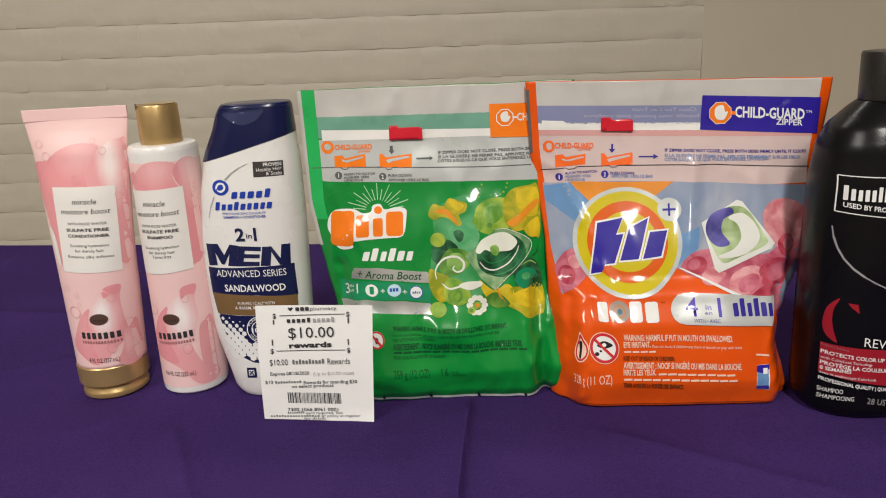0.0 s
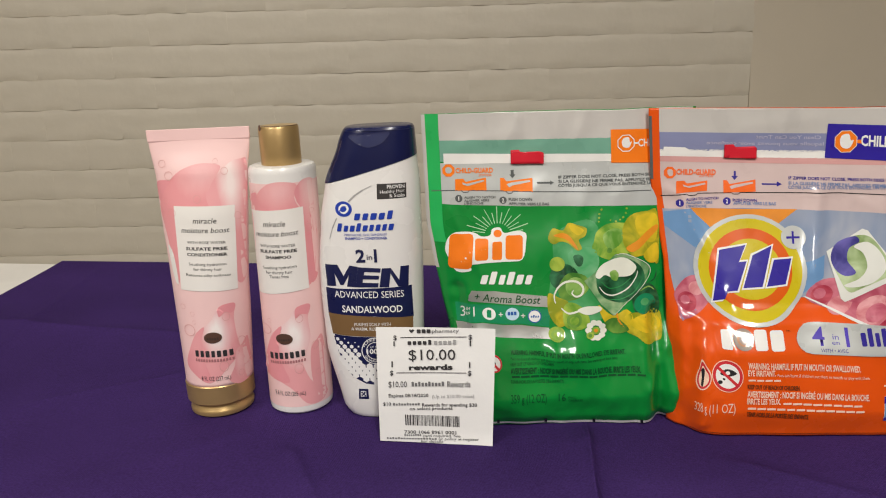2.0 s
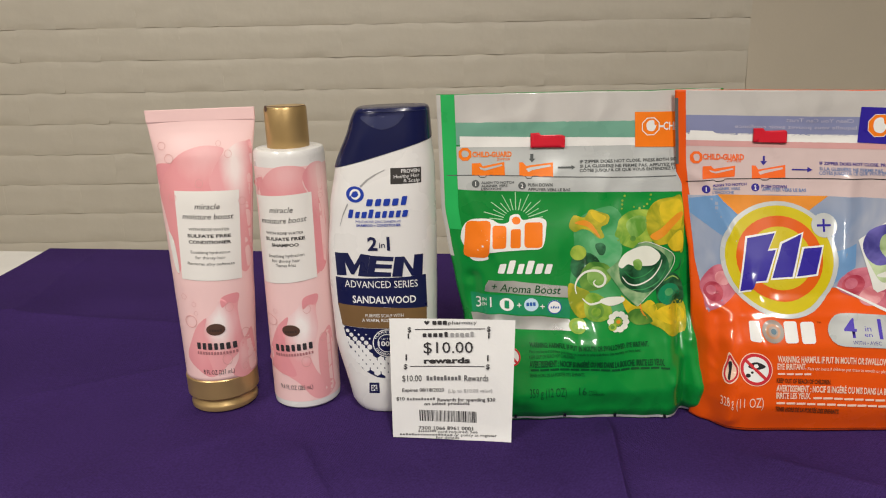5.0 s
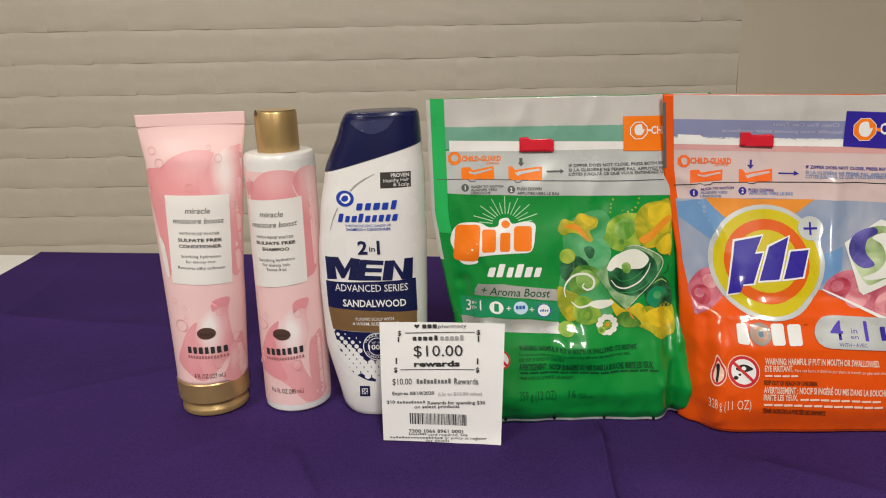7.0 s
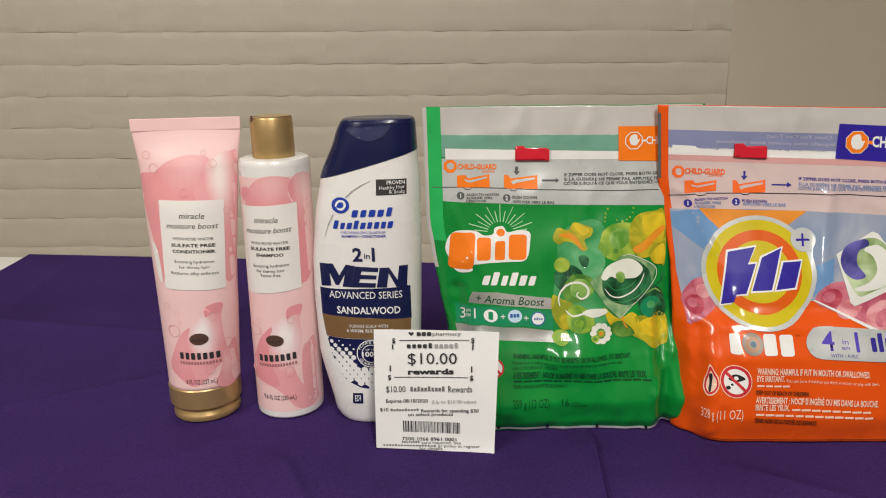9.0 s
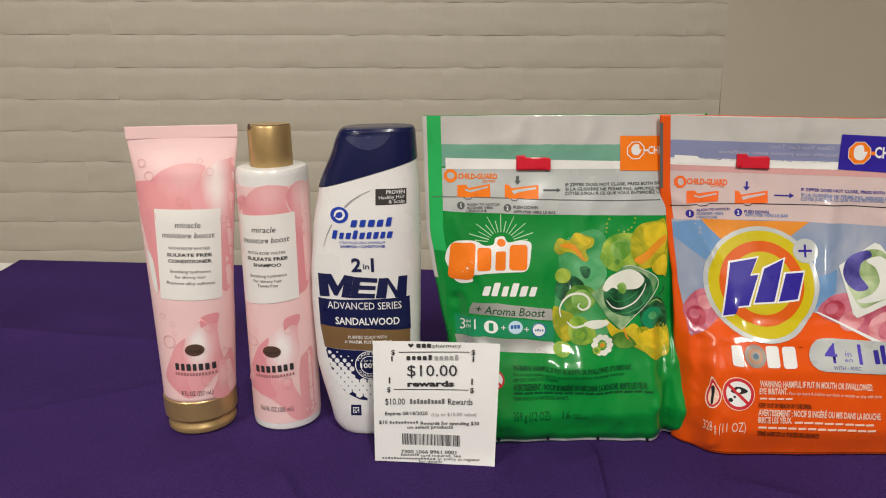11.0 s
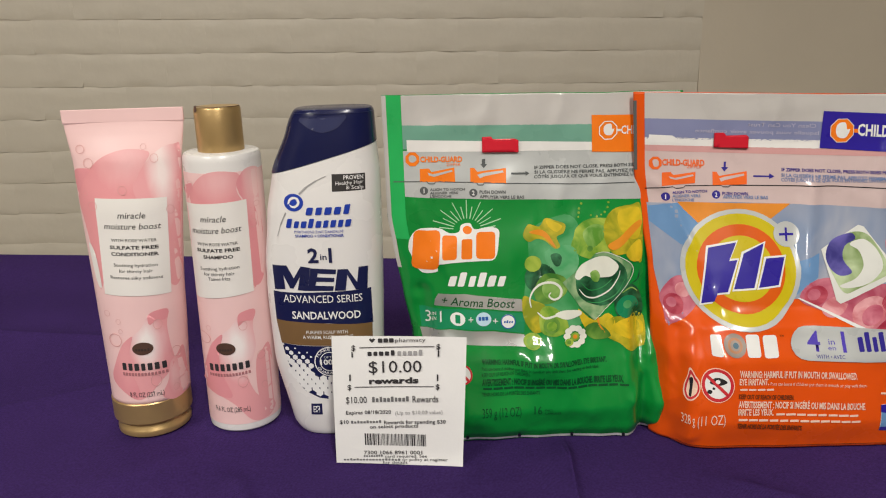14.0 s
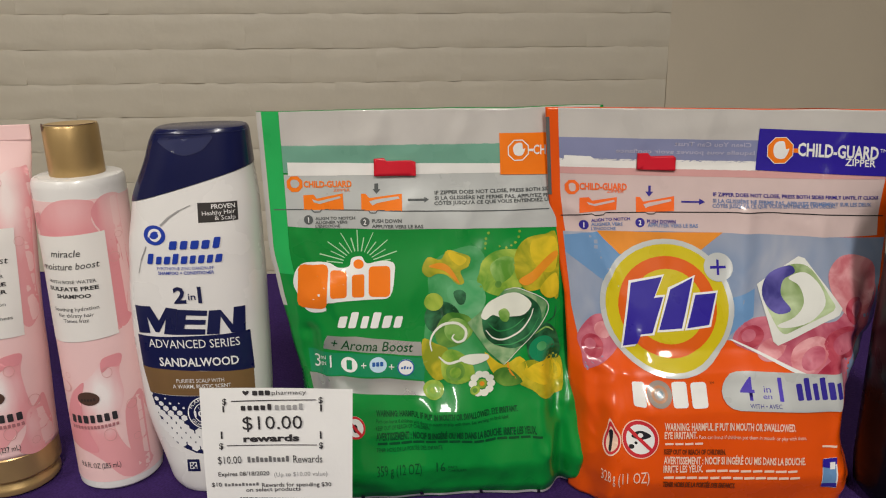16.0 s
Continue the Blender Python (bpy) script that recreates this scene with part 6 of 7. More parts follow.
shape(green, f_green, [(-0.0066, 0.1388), (-0.0002, 0.1403), (0.0054, 0.1377), (0.0107, 0.1293), (0.0092, 0.1294), (0.0024, 0.1357)], F_AMBER, name="flower_print", layer=4, soft=True)
shape(green, f_green, [(0.0050, 0.1458), (0.0110, 0.1446), (0.0155, 0.1417), (0.0118, 0.1383), (0.0071, 0.1412)], F_GOLDY, name="flower_print", layer=4, soft=True)
shape(green, f_green, [(0.0456, 0.1454), (0.0525, 0.1508), (0.0629, 0.1523), (0.0703, 0.1507), (0.0701, 0.1150), (0.0622, 0.1217), (0.0518, 0.1211), (0.0458, 0.1269), (0.0432, 0.1364)], F_YELLOW, name="flower_print", layer=3, soft=True)
shape(green, f_green, [(0.0543, 0.1479), (0.0628, 0.1504), (0.0696, 0.1489), (0.0690, 0.1324), (0.0616, 0.1310), (0.0545, 0.1388)], F_GOLDY, name="flower_print", layer=4, soft=True)
shape(green, f_green, [(0.0459, 0.1278), (0.0540, 0.1326), (0.0655, 0.1408), (0.0699, 0.1422), (0.0697, 0.1385), (0.0598, 0.1304), (0.0508, 0.1246)], F_AMBER, name="flower_print", layer=5, soft=True)
shape(green, f_green, [(0.0584, 0.1221), (0.0649, 0.1282), (0.0697, 0.1287), (0.0697, 0.1171), (0.0629, 0.1160)], F_GOLDY, name="flower_print", layer=5, soft=True)
shape(green, f_green, [(0.0069, 0.1238), (0.0109, 0.1253), (0.0142, 0.1228), (0.0129, 0.1178), (0.0095, 0.1176)], F_DARKLEAF, name="leaf_print", layer=4, soft=True)
disc(green, f_green, -0.0046, 0.1187, 0.00551, 0.00525, F_LIME, name="leaf_print", layer=3)
disc(green, f_green, -0.0000, 0.1094, 0.01040, 0.00945, F_DARKLEAF, name="leaf_print", layer=2)
shape(green, f_green, [(-0.0045, 0.1019), (0.0032, 0.1120), (0.0152, 0.1103), (0.0175, 0.1018), (0.0098, 0.0941), (-0.0012, 0.0936)], F_LEAF, name="leaf_print", layer=3, soft=True)
disc(green, f_green, 0.0082, 0.1023, 0.00730, 0.00700, F_LEAFLITE, name="leaf_print", layer=4)
stroke(green, f_green, [(-0.0069, 0.0916), (-0.0076, 0.0968), (-0.0049, 0.1020), (0.0006, 0.1058), (0.0084, 0.1063), (0.0131, 0.1025), (0.0124, 0.0974), (0.0084, 0.0956), (0.0053, 0.0979), (0.0066, 0.1001)], 0.00160, F_CREAM, name="scroll_print", layer=6)
shape(green, f_green, [(-0.0119, 0.0984), (-0.0047, 0.0957), (0.0033, 0.0910), (0.0028, 0.0794), (-0.0052, 0.0753), (-0.0120, 0.0850)], F_YELLOW, name="flower_print", layer=4, soft=True)
stroke(green, f_green, [(-0.0031, 0.0886), (0.0020, 0.0846), (0.0094, 0.0855), (0.0180, 0.0864)], 0.00140, F_CREAM, name="scroll_print", layer=7)
shape(green, f_green, [(0.0087, 0.0860), (0.0144, 0.0885), (0.0242, 0.0889), (0.0255, 0.0860), (0.0166, 0.0827)], F_CREAM, name="scroll_print", layer=7, soft=True)
shape(green, f_green, [(-0.0014, 0.0885), (0.0048, 0.0919), (0.0143, 0.0861), (0.0173, 0.0766), (0.0092, 0.0727), (-0.0008, 0.0759)], F_LIME, name="leaf_print", layer=5, soft=True)
disc(green, f_green, 0.0062, 0.0797, 0.00560, 0.00509, F_LEAF, name="leaf_print", layer=6)
disc(green, f_green, 0.0062, 0.0792, 0.00341, 0.00302, F_LIME, name="leaf_print", layer=7)
shape(green, f_green, [(0.0237, 0.0898), (0.0337, 0.0818), (0.0443, 0.0854), (0.0500, 0.0765), (0.0389, 0.0712), (0.0287, 0.0762)], F_GOLDY, name="flower_print", layer=4, soft=True)
stroke(green, f_green, [(0.0369, 0.0866), (0.0375, 0.0791), (0.0420, 0.0729)], 0.00120, F_AMBER, name="flower_print", layer=5)
shape(green, f_green, [(0.0380, 0.0771), (0.0468, 0.0824), (0.0626, 0.0808), (0.0708, 0.0786), (0.0701, 0.0605), (0.0587, 0.0603), (0.0513, 0.0659), (0.0434, 0.0699)], F_YELLOW, name="flower_print", layer=4, soft=True)
shape(green, f_green, [(0.0461, 0.0763), (0.0581, 0.0805), (0.0700, 0.0744), (0.0680, 0.0657), (0.0549, 0.0693)], F_GOLDY, name="flower_print", layer=5, soft=True)
shape(green, f_green, [(0.0277, 0.0758), (0.0361, 0.0802), (0.0454, 0.0712), (0.0343, 0.0688)], F_LEAF, name="leaf_print", layer=5, soft=True)
shape(green, f_green, [(0.0504, 0.0986), (0.0616, 0.1016), (0.0686, 0.0939), (0.0695, 0.0784), (0.0579, 0.0777), (0.0497, 0.0846)], F_DARKLEAF, name="leaf_print", layer=4, soft=True)
disc(green, f_green, 0.0584, 0.0876, 0.00827, 0.00717, F_JADE, name="leaf_print", layer=5)
disc(green, f_green, 0.0582, 0.0891, 0.00313, 0.00259, F_MINT, name="leaf_print", layer=6)
stroke(green, f_green, [(0.0616, 0.1016), (0.0668, 0.1043), (0.0685, 0.1103)], 0.00090, F_DARKLEAF, name="leaf_print", layer=5)
stroke(green, f_green, [(0.0547, 0.0967), (0.0615, 0.0992), (0.0662, 0.0963)], 0.00090, F_LEAFLITE, name="leaf_print", layer=6)
disc(green, f_green, -0.0069, 0.0708, 0.00599, 0.00483, F_LIME, name="leaf_print", layer=5)
disc(green, f_green, -0.0069, 0.0704, 0.00407, 0.00317, F_LEAF, name="leaf_print", layer=6)
disc(green, f_green, -0.0069, 0.0704, 0.00216, 0.00158, F_LIME, name="leaf_print", layer=7)
disc(green, f_green, 0.0269, 0.0713, 0.00249, 0.00198, F_CREAM, name="daisy_petal", layer=7)
disc(green, f_green, 0.0256, 0.0684, 0.00252, 0.00189, F_CREAM, name="daisy_petal", layer=7)
disc(green, f_green, 0.0226, 0.0669, 0.00253, 0.00180, F_CREAM, name="daisy_petal", layer=7)
disc(green, f_green, 0.0191, 0.0673, 0.00250, 0.00174, F_CREAM, name="daisy_petal", layer=7)
disc(green, f_green, 0.0167, 0.0693, 0.00245, 0.00178, F_CREAM, name="daisy_petal", layer=7)
disc(green, f_green, 0.0160, 0.0722, 0.00245, 0.00189, F_CREAM, name="daisy_petal", layer=7)
disc(green, f_green, 0.0173, 0.0752, 0.00245, 0.00203, F_CREAM, name="daisy_petal", layer=7)
disc(green, f_green, 0.0201, 0.0771, 0.00246, 0.00209, F_CREAM, name="daisy_petal", layer=7)
disc(green, f_green, 0.0235, 0.0768, 0.00247, 0.00211, F_CREAM, name="daisy_petal", layer=7)
disc(green, f_green, 0.0261, 0.0745, 0.00248, 0.00207, F_CREAM, name="daisy_petal", layer=7)
disc(green, f_green, 0.0214, 0.0718, 0.00298, 0.00257, F_LIME, name="daisy_heart", layer=8)
disc(green, f_green, 0.0214, 0.0718, 0.00149, 0.00128, F_AMBER, name="daisy_heart", layer=9)
disc(green, f_green, 0.0171, 0.0689, 0.00295, 0.00216, F_LIME, name="leaf_print", layer=10)
disc(green, f_green, 0.0171, 0.0689, 0.00148, 0.00118, F_LEAF, name="leaf_print", layer=11)
shape(green, f_green, [(0.0142, 0.1067), (0.0371, 0.1244), (0.0457, 0.1241), (0.0631, 0.1138), (0.0593, 0.1015), (0.0346, 0.0817), (0.0256, 0.0903)], F_PODFILM, name="capsule_print", layer=8)
shape(green, f_green, [(0.0229, 0.1044), (0.0242, 0.1132), (0.0329, 0.1200), (0.0457, 0.1208), (0.0566, 0.1137), (0.0588, 0.1041), (0.0525, 0.0954), (0.0421, 0.0902), (0.0317, 0.0926), (0.0251, 0.0976)], F_DARKLEAF, name="capsule_print", layer=9, soft=True)
shape(green, f_green, [(0.0223, 0.1106), (0.0269, 0.1176), (0.0365, 0.1216), (0.0457, 0.1208), (0.0529, 0.1141), (0.0481, 0.1085), (0.0397, 0.1084), (0.0340, 0.1086), (0.0290, 0.1105), (0.0249, 0.1081)], F_CREAM, name="capsule_print", layer=10, soft=True)
shape(green, f_green, [(0.0327, 0.1120), (0.0368, 0.1135), (0.0393, 0.1099), (0.0376, 0.1058), (0.0340, 0.1072)], F_LEAFLITE, name="capsule_print", layer=11, soft=True)
stroke(green, f_green, [(0.0248, 0.1023), (0.0291, 0.0973), (0.0361, 0.0956), (0.0451, 0.0993), (0.0517, 0.1061), (0.0539, 0.1111)], 0.00100, F_CREAM, name="capsule_print", layer=10)
stroke(green, f_green, [(0.0263, 0.1061), (0.0322, 0.1008), (0.0405, 0.1017), (0.0480, 0.1065)], 0.00070, F_MINT, name="capsule_print", layer=10)
stroke(green, f_green, [(0.0293, 0.0938), (0.0396, 0.0924), (0.0504, 0.0971), (0.0571, 0.1053)], 0.00060, F_MINT, name="capsule_print", layer=10)
stroke(green, f_green, [(0.0366, 0.1239), (0.0457, 0.1236), (0.0625, 0.1139), (0.0587, 0.1021), (0.0346, 0.0822)], 0.00050, F_CREAM, name="capsule_print", layer=11)
disc(green, f_green, 0.0275, 0.1521, 0.00080, 0.00075, F_LIME, name="dot_print", layer=3)
disc(green, f_green, 0.0271, 0.1496, 0.00080, 0.00075, F_LIME, name="dot_print", layer=3)
disc(green, f_green, 0.0266, 0.1470, 0.00065, 0.00060, F_LIME, name="dot_print", layer=3)
disc(green, f_green, 0.0478, 0.1548, 0.00085, 0.00075, F_LIME, name="dot_print", layer=3)
disc(green, f_green, 0.0471, 0.1518, 0.00080, 0.00070, F_LIME, name="dot_print", layer=3)
disc(green, f_green, 0.0448, 0.1490, 0.00085, 0.00070, F_LIME, name="dot_print", layer=3)
disc(green, f_green, 0.0423, 0.1476, 0.00065, 0.00055, F_LIME, name="dot_print", layer=3)
disc(green, f_green, 0.0392, 0.1465, 0.00075, 0.00075, F_LIME, name="dot_print", layer=3)
disc(green, f_green, 0.0353, 0.1475, 0.00060, 0.00060, F_LIME, name="dot_print", layer=3)
disc(green, f_green, 0.0292, 0.1551, 0.00080, 0.00080, F_LIME, name="dot_print", layer=3)
words(green, f_green, 'WARNING: HARMFUL IF PUT IN MOUTH OR SWALLOWED. EYE IRRITANT.', -0.0406, 0.0420, 0.0586, 0.0563, 0.00317, F_GREENINK, bold=0.03)
words(green, f_green, 'Pacs can burst if children put them in mouth or play with them. See warning on back label.', -0.0408, 0.0363, 0.0544, 0.0525, 0.00194, F_GREENINK)
words(green, f_green, 'KEEP OUT OF REACH OF CHILDREN.', -0.0410, -0.0101, 0.0506, 0.0513, 0.00230, F_GREENINK)
words(green, f_green, 'AVERTISSEMENT : NOCIF SI INGÉRÉ OU MIS DANS LA BOUCHE. IRRITE LES YEUX.', -0.0411, 0.0523, 0.0462, 0.0440, 0.00433, F_GREENINK, bold=0.03)
blocks(green, f_green, 44, -0.0411, 0.0562, 0.0420, 0.0400, 0.00174, F_GREENINK, slant=0, name="small_print", layer=4)
words(green, f_green, 'TENIR HORS DE LA PORTÉE DES ENFANTS.', -0.0413, -0.0030, 0.0383, 0.0375, 0.00240, F_GREENINK)
words(green, f_green, '359 g (12 OZ)', -0.0415, -0.0158, 0.0261, 0.0256, 0.00633, F_GREENINK)
words(green, f_green, '16', -0.0071, -0.0020, 0.0257, 0.0256, 0.00572, F_GREENINK)
words(green, f_green, 'PACS', -0.0002, 0.0050, 0.0257, 0.0256, 0.00136, F_GREENINK)
words(green, f_green, 'CAPSULES', -0.0002, 0.0104, 0.0233, 0.0231, 0.00177, F_GREENINK)
disc(green, f_green, -0.0529, 0.0506, 0.00581, 0.00605, F_WHITE, name="warning_disc", layer=2)
disc(green, f_green, -0.0529, 0.0506, 0.00581, 0.00605, F_REDINK, name="warning_disc", layer=3, inner=0.8)
shape(green, f_green, [(-0.0559, 0.0547), (-0.0571, 0.0535), (-0.0499, 0.0460), (-0.0487, 0.0472)], F_REDINK, name="print_rule", layer=4)
disc(green, f_green, -0.0529, 0.0503, 0.00133, 0.00225, F_BLACK, name="warning_symbol", layer=3)
band(green, GREEN, 0.02, 0.985, 0.0044, 0.0028, 0.0024, 0.0002, F_WHITE, "bottom_seal", layer=3)
shape(green, f_green, [(-0.0519, 0.0067), (-0.0500, 0.0069), (-0.0499, 0.0027), (-0.0518, 0.0027)], F_BLACK, name="register_tick", layer=5)
shape(green, f_green, [(-0.0173, 0.0067), (-0.0153, 0.0065), (-0.0148, 0.0022), (-0.0168, 0.0024)], F_BLACK, name="register_tick", layer=5)
shape(green, f_green, [(0.0183, 0.0053), (0.0202, 0.0051), (0.0208, 0.0012), (0.0189, 0.0014)], F_BLACK, name="register_tick", layer=5)
shape(green, f_green, [(0.0528, 0.0042), (0.0546, 0.0043), (0.0554, 0.0005), (0.0534, 0.0006)], F_BLACK, name="register_tick", layer=5)
band(green, GREEN, 0.014, 0.0615, 0.2290, 0.2290, 0.1350, 0.1350, F_SEAM, "side_seam", layer=2, n=6)
band(green, GREEN, 0.0, 0.014, 0.2290, 0.2290, 0.1150, 0.1150, F_CLEAR, "edge_film", layer=2, n=4)

# orange pouch
band(flame, FLAME, 0.034, 0.965, 0.2310, 0.2224, 0.2081, 0.1965, F_CLEAR, "header_film", layer=1)
band(flame, FLAME, 0.034, 0.965, 0.2085, 0.1998, 0.1955, 0.1873, F_PERI, "header_stripe", layer=2)
band(flame, FLAME, 0.034, 0.965, 0.1965, 0.1880, 0.1914, 0.1823, F_ZIP, "zipper_track", layer=2)
band(flame, FLAME, 0.034, 0.965, 0.1914, 0.1827, 0.1875, 0.1784, F_ROSEFILM, "zipper_track", layer=2)
band(flame, FLAME, 0.034, 0.965, 0.1879, 0.1788, 0.1526, 0.1459, F_BLUSH, "instruction_panel", layer=1)
words(flame, f_flame, 'Clean You Can Trust', 0.1375, 0.1822, 0.2030, 0.2008, 0.00249, F_LAV, bold=0.01, mirror=True)
words(flame, f_flame, 'laquelle vous pouvez avoir confiance', 0.1039, 0.1842, 0.2000, 0.1962, 0.00229, F_LAV, bold=0.01, mirror=True)
shape(flame, f_flame, [(0.0744, 0.1980), (0.0894, 0.1970), (0.0932, 0.1945), (0.1009, 0.1943), (0.1009, 0.1912), (0.0742, 0.1922)], F_ZIP, name="zipper_end", layer=3)
shape(flame, f_flame, [(0.1160, 0.1982), (0.1218, 0.1983), (0.1236, 0.1963), (0.1365, 0.1964), (0.1380, 0.1952), (0.1379, 0.1877), (0.1158, 0.1891)], F_RED, name="zipper_slider", layer=7)
# slot drawn flat, its shade painted in darker red
shape(flame, f_flame, [(0.1217, 0.1948), (0.1268, 0.1934), (0.1365, 0.1957), (0.1366, 0.1945), (0.1268, 0.1919), (0.1224, 0.1933)], F_DARKRED, name="slider_slot", layer=8)
tag_f = shape(flame, f_flame, [(0.1865, 0.2102), (0.2682, 0.2047), (0.2667, 0.1799), (0.1850, 0.1866)], F_BLUETAG, name="blue_tag", layer=5)
disc(tag_f, f_flame, 0.1989, 0.1974, 0.00815, 0.00818, F_ORANGE, name="stop_octagon", layer=6)
disc(tag_f, f_flame, 0.1989, 0.1974, 0.00815, 0.00818, F_WHITE, name="stop_octagon", layer=7, inner=0.95)
shape(tag_f, f_flame, [(0.1953, 0.2004), (0.1975, 0.2025), (0.2009, 0.2023), (0.2021, 0.1982), (0.2040, 0.1981), (0.2015, 0.1929), (0.1969, 0.1931), (0.1950, 0.1963)], F_WHITE, name="stop_symbol", layer=7, soft=True)
shape(tag_f, f_flame, [(0.2064, 0.1984), (0.2062, 0.1960), (0.2096, 0.1957), (0.2098, 0.1981)], F_ORANGE, name="print_rule", layer=6)
words(tag_f, f_flame, 'CHILD-GUARD', 0.2090, 0.2573, 0.1979, 0.1938, 0.00728, F_WHITE, bold=0.03, layer=6)
words(tag_f, f_flame, 'ZIPPER', 0.2374, 0.2560, 0.1896, 0.1878, 0.00397, F_WHITE, bold=0.015, layer=6)
words(tag_f, f_flame, 'TM', 0.2580, 0.2622, 0.1953, 0.1950, 0.00190, F_WHITE, layer=6)
disc(flame, f_flame, 0.0788, 0.1794, 0.00444, 0.00446, F_FLAMEINK, name="stop_octagon", layer=3)
shape(flame, f_flame, [(0.0770, 0.1808), (0.0789, 0.1819), (0.0808, 0.1807), (0.0807, 0.1775), (0.0780, 0.1772)], F_BLUSH, name="stop_symbol", layer=4, soft=True)
words(flame, f_flame, 'CHILD-GUARD', 0.0831, 0.1103, 0.1800, 0.1791, 0.00383, F_FLAMEINK, bold=0.035)
words(flame, f_flame, 'ZIPPER', 0.0988, 0.1084, 0.1769, 0.1765, 0.00185, F_FLAMEINK)
shape(flame, f_flame, [(0.0831, 0.1732), (0.0885, 0.1735), (0.0903, 0.1715), (0.1044, 0.1734), (0.1039, 0.1662), (0.0828, 0.1646)], F_FLAMEINK, name="step_picture", layer=3)
shape(flame, f_flame, [(0.0874, 0.1708), (0.0912, 0.1696), (0.1027, 0.1719), (0.1031, 0.1708), (0.0920, 0.1684), (0.0883, 0.1693)], F_BLUSH, name="step_picture", layer=4)
shape(flame, f_flame, [(0.1152, 0.1734), (0.1177, 0.1732), (0.1194, 0.1706), (0.1372, 0.1733), (0.1370, 0.1650), (0.1151, 0.1648)], F_FLAMEINK, name="step_picture", layer=3)
shape(flame, f_flame, [(0.1193, 0.1691), (0.1227, 0.1701), (0.1352, 0.1718), (0.1355, 0.1706), (0.1228, 0.1679), (0.1205, 0.1670)], F_BLUSH, name="step_picture", layer=4)
shape(flame, f_flame, [(0.1241, 0.1795), (0.1227, 0.1795), (0.1224, 0.1754), (0.1238, 0.1754)], F_NAVY, name="print_rule", layer=3)
shape(flame, f_flame, [(0.1208, 0.1762), (0.1254, 0.1760), (0.1228, 0.1733)], F_NAVY, name="arrow_head", layer=3)
shape(flame, f_flame, [(0.1414, 0.1706), (0.1413, 0.1696), (0.1524, 0.1692), (0.1525, 0.1701)], F_NAVY, name="print_rule", layer=3)
shape(flame, f_flame, [(0.1518, 0.1716), (0.1551, 0.1695), (0.1515, 0.1680)], F_NAVY, name="arrow_head", layer=3)
words(flame, f_flame, 'IF ZIPPER DOES NOT CLOSE, PRESS BOTH SIDES FIRMLY UNTIL IT CLICKS', 0.1599, 0.2593, 0.1738, 0.1680, 0.00203, F_NAVY, bold=0.02)
words(flame, f_flame, 'SI LA GLISSIÈRE NE FERME PAS, APPUYEZ FERMEMENT SUR LES DEUX', 0.1596, 0.2549, 0.1703, 0.1642, 0.00212, F_STEELINK, bold=0.02)
words(flame, f_flame, "CÔTÉS JUSQU'À CE QUE VOUS ENTENDIEZ UN DÉCLIC.", 0.1593, 0.2325, 0.1674, 0.1646, 0.00212, F_STEELINK, bold=0.02)
shape(flame, f_flame, [(0.0726, 0.1631), (0.0726, 0.1625), (0.0899, 0.1637), (0.0900, 0.1643)], F_BLACK, name="print_rule", layer=3)
shape(flame, f_flame, [(0.0901, 0.1642), (0.0899, 0.1638), (0.0918, 0.1627), (0.0920, 0.1631)], F_BLACK, name="print_rule", layer=3)
shape(flame, f_flame, [(0.0919, 0.1632), (0.0919, 0.1626), (0.0965, 0.1630), (0.0966, 0.1636)], F_BLACK, name="print_rule", layer=3)
shape(flame, f_flame, [(0.0964, 0.1635), (0.0967, 0.1631), (0.0981, 0.1644), (0.0978, 0.1648)], F_BLACK, name="print_rule", layer=3)
shape(flame, f_flame, [(0.0980, 0.1649), (0.0979, 0.1643), (0.1204, 0.1644), (0.1204, 0.1649)], F_BLACK, name="print_rule", layer=3)
shape(flame, f_flame, [(0.1205, 0.1648), (0.1203, 0.1645), (0.1217, 0.1635), (0.1219, 0.1639)], F_BLACK, name="print_rule", layer=3)
shape(flame, f_flame, [(0.1218, 0.1640), (0.1218, 0.1634), (0.1251, 0.1633), (0.1251, 0.1639)], F_BLACK, name="print_rule", layer=3)
shape(flame, f_flame, [(0.1249, 0.1638), (0.1253, 0.1634), (0.1267, 0.1645), (0.1263, 0.1649)], F_BLACK, name="print_rule", layer=3)
shape(flame, f_flame, [(0.1265, 0.1650), (0.1265, 0.1644), (0.1948, 0.1622), (0.1948, 0.1628)], F_BLACK, name="print_rule", layer=3)
shape(flame, f_flame, [(0.1948, 0.1628), (0.1948, 0.1622), (0.2638, 0.1566), (0.2638, 0.1572)], F_BLACK, name="print_rule", layer=3)
disc(flame, f_flame, 0.0853, 0.1577, 0.00262, 0.00271, F_NAVY, name="step_number", layer=3)
words(flame, f_flame, '1', 0.0845, 0.0861, 0.1577, 0.1577, 0.00290, F_WHITE, bold=0.02)
disc(flame, f_flame, 0.1173, 0.1588, 0.00265, 0.00269, F_NAVY, name="step_number", layer=3)
words(flame, f_flame, '2', 0.1166, 0.1180, 0.1588, 0.1588, 0.00279, F_WHITE, bold=0.02)
words(flame, f_flame, 'ALIGN TO NOTCH', 0.0893, 0.1116, 0.1604, 0.1611, 0.00170, F_NAVY, bold=0.02)
words(flame, f_flame, 'ALIGNER VERS', 0.0892, 0.1074, 0.1583, 0.1580, 0.00180, F_STEELINK, bold=0.02)
words(flame, f_flame, "L'ENCOCHE", 0.0892, 0.1034, 0.1557, 0.1555, 0.00170, F_STEELINK, bold=0.02)
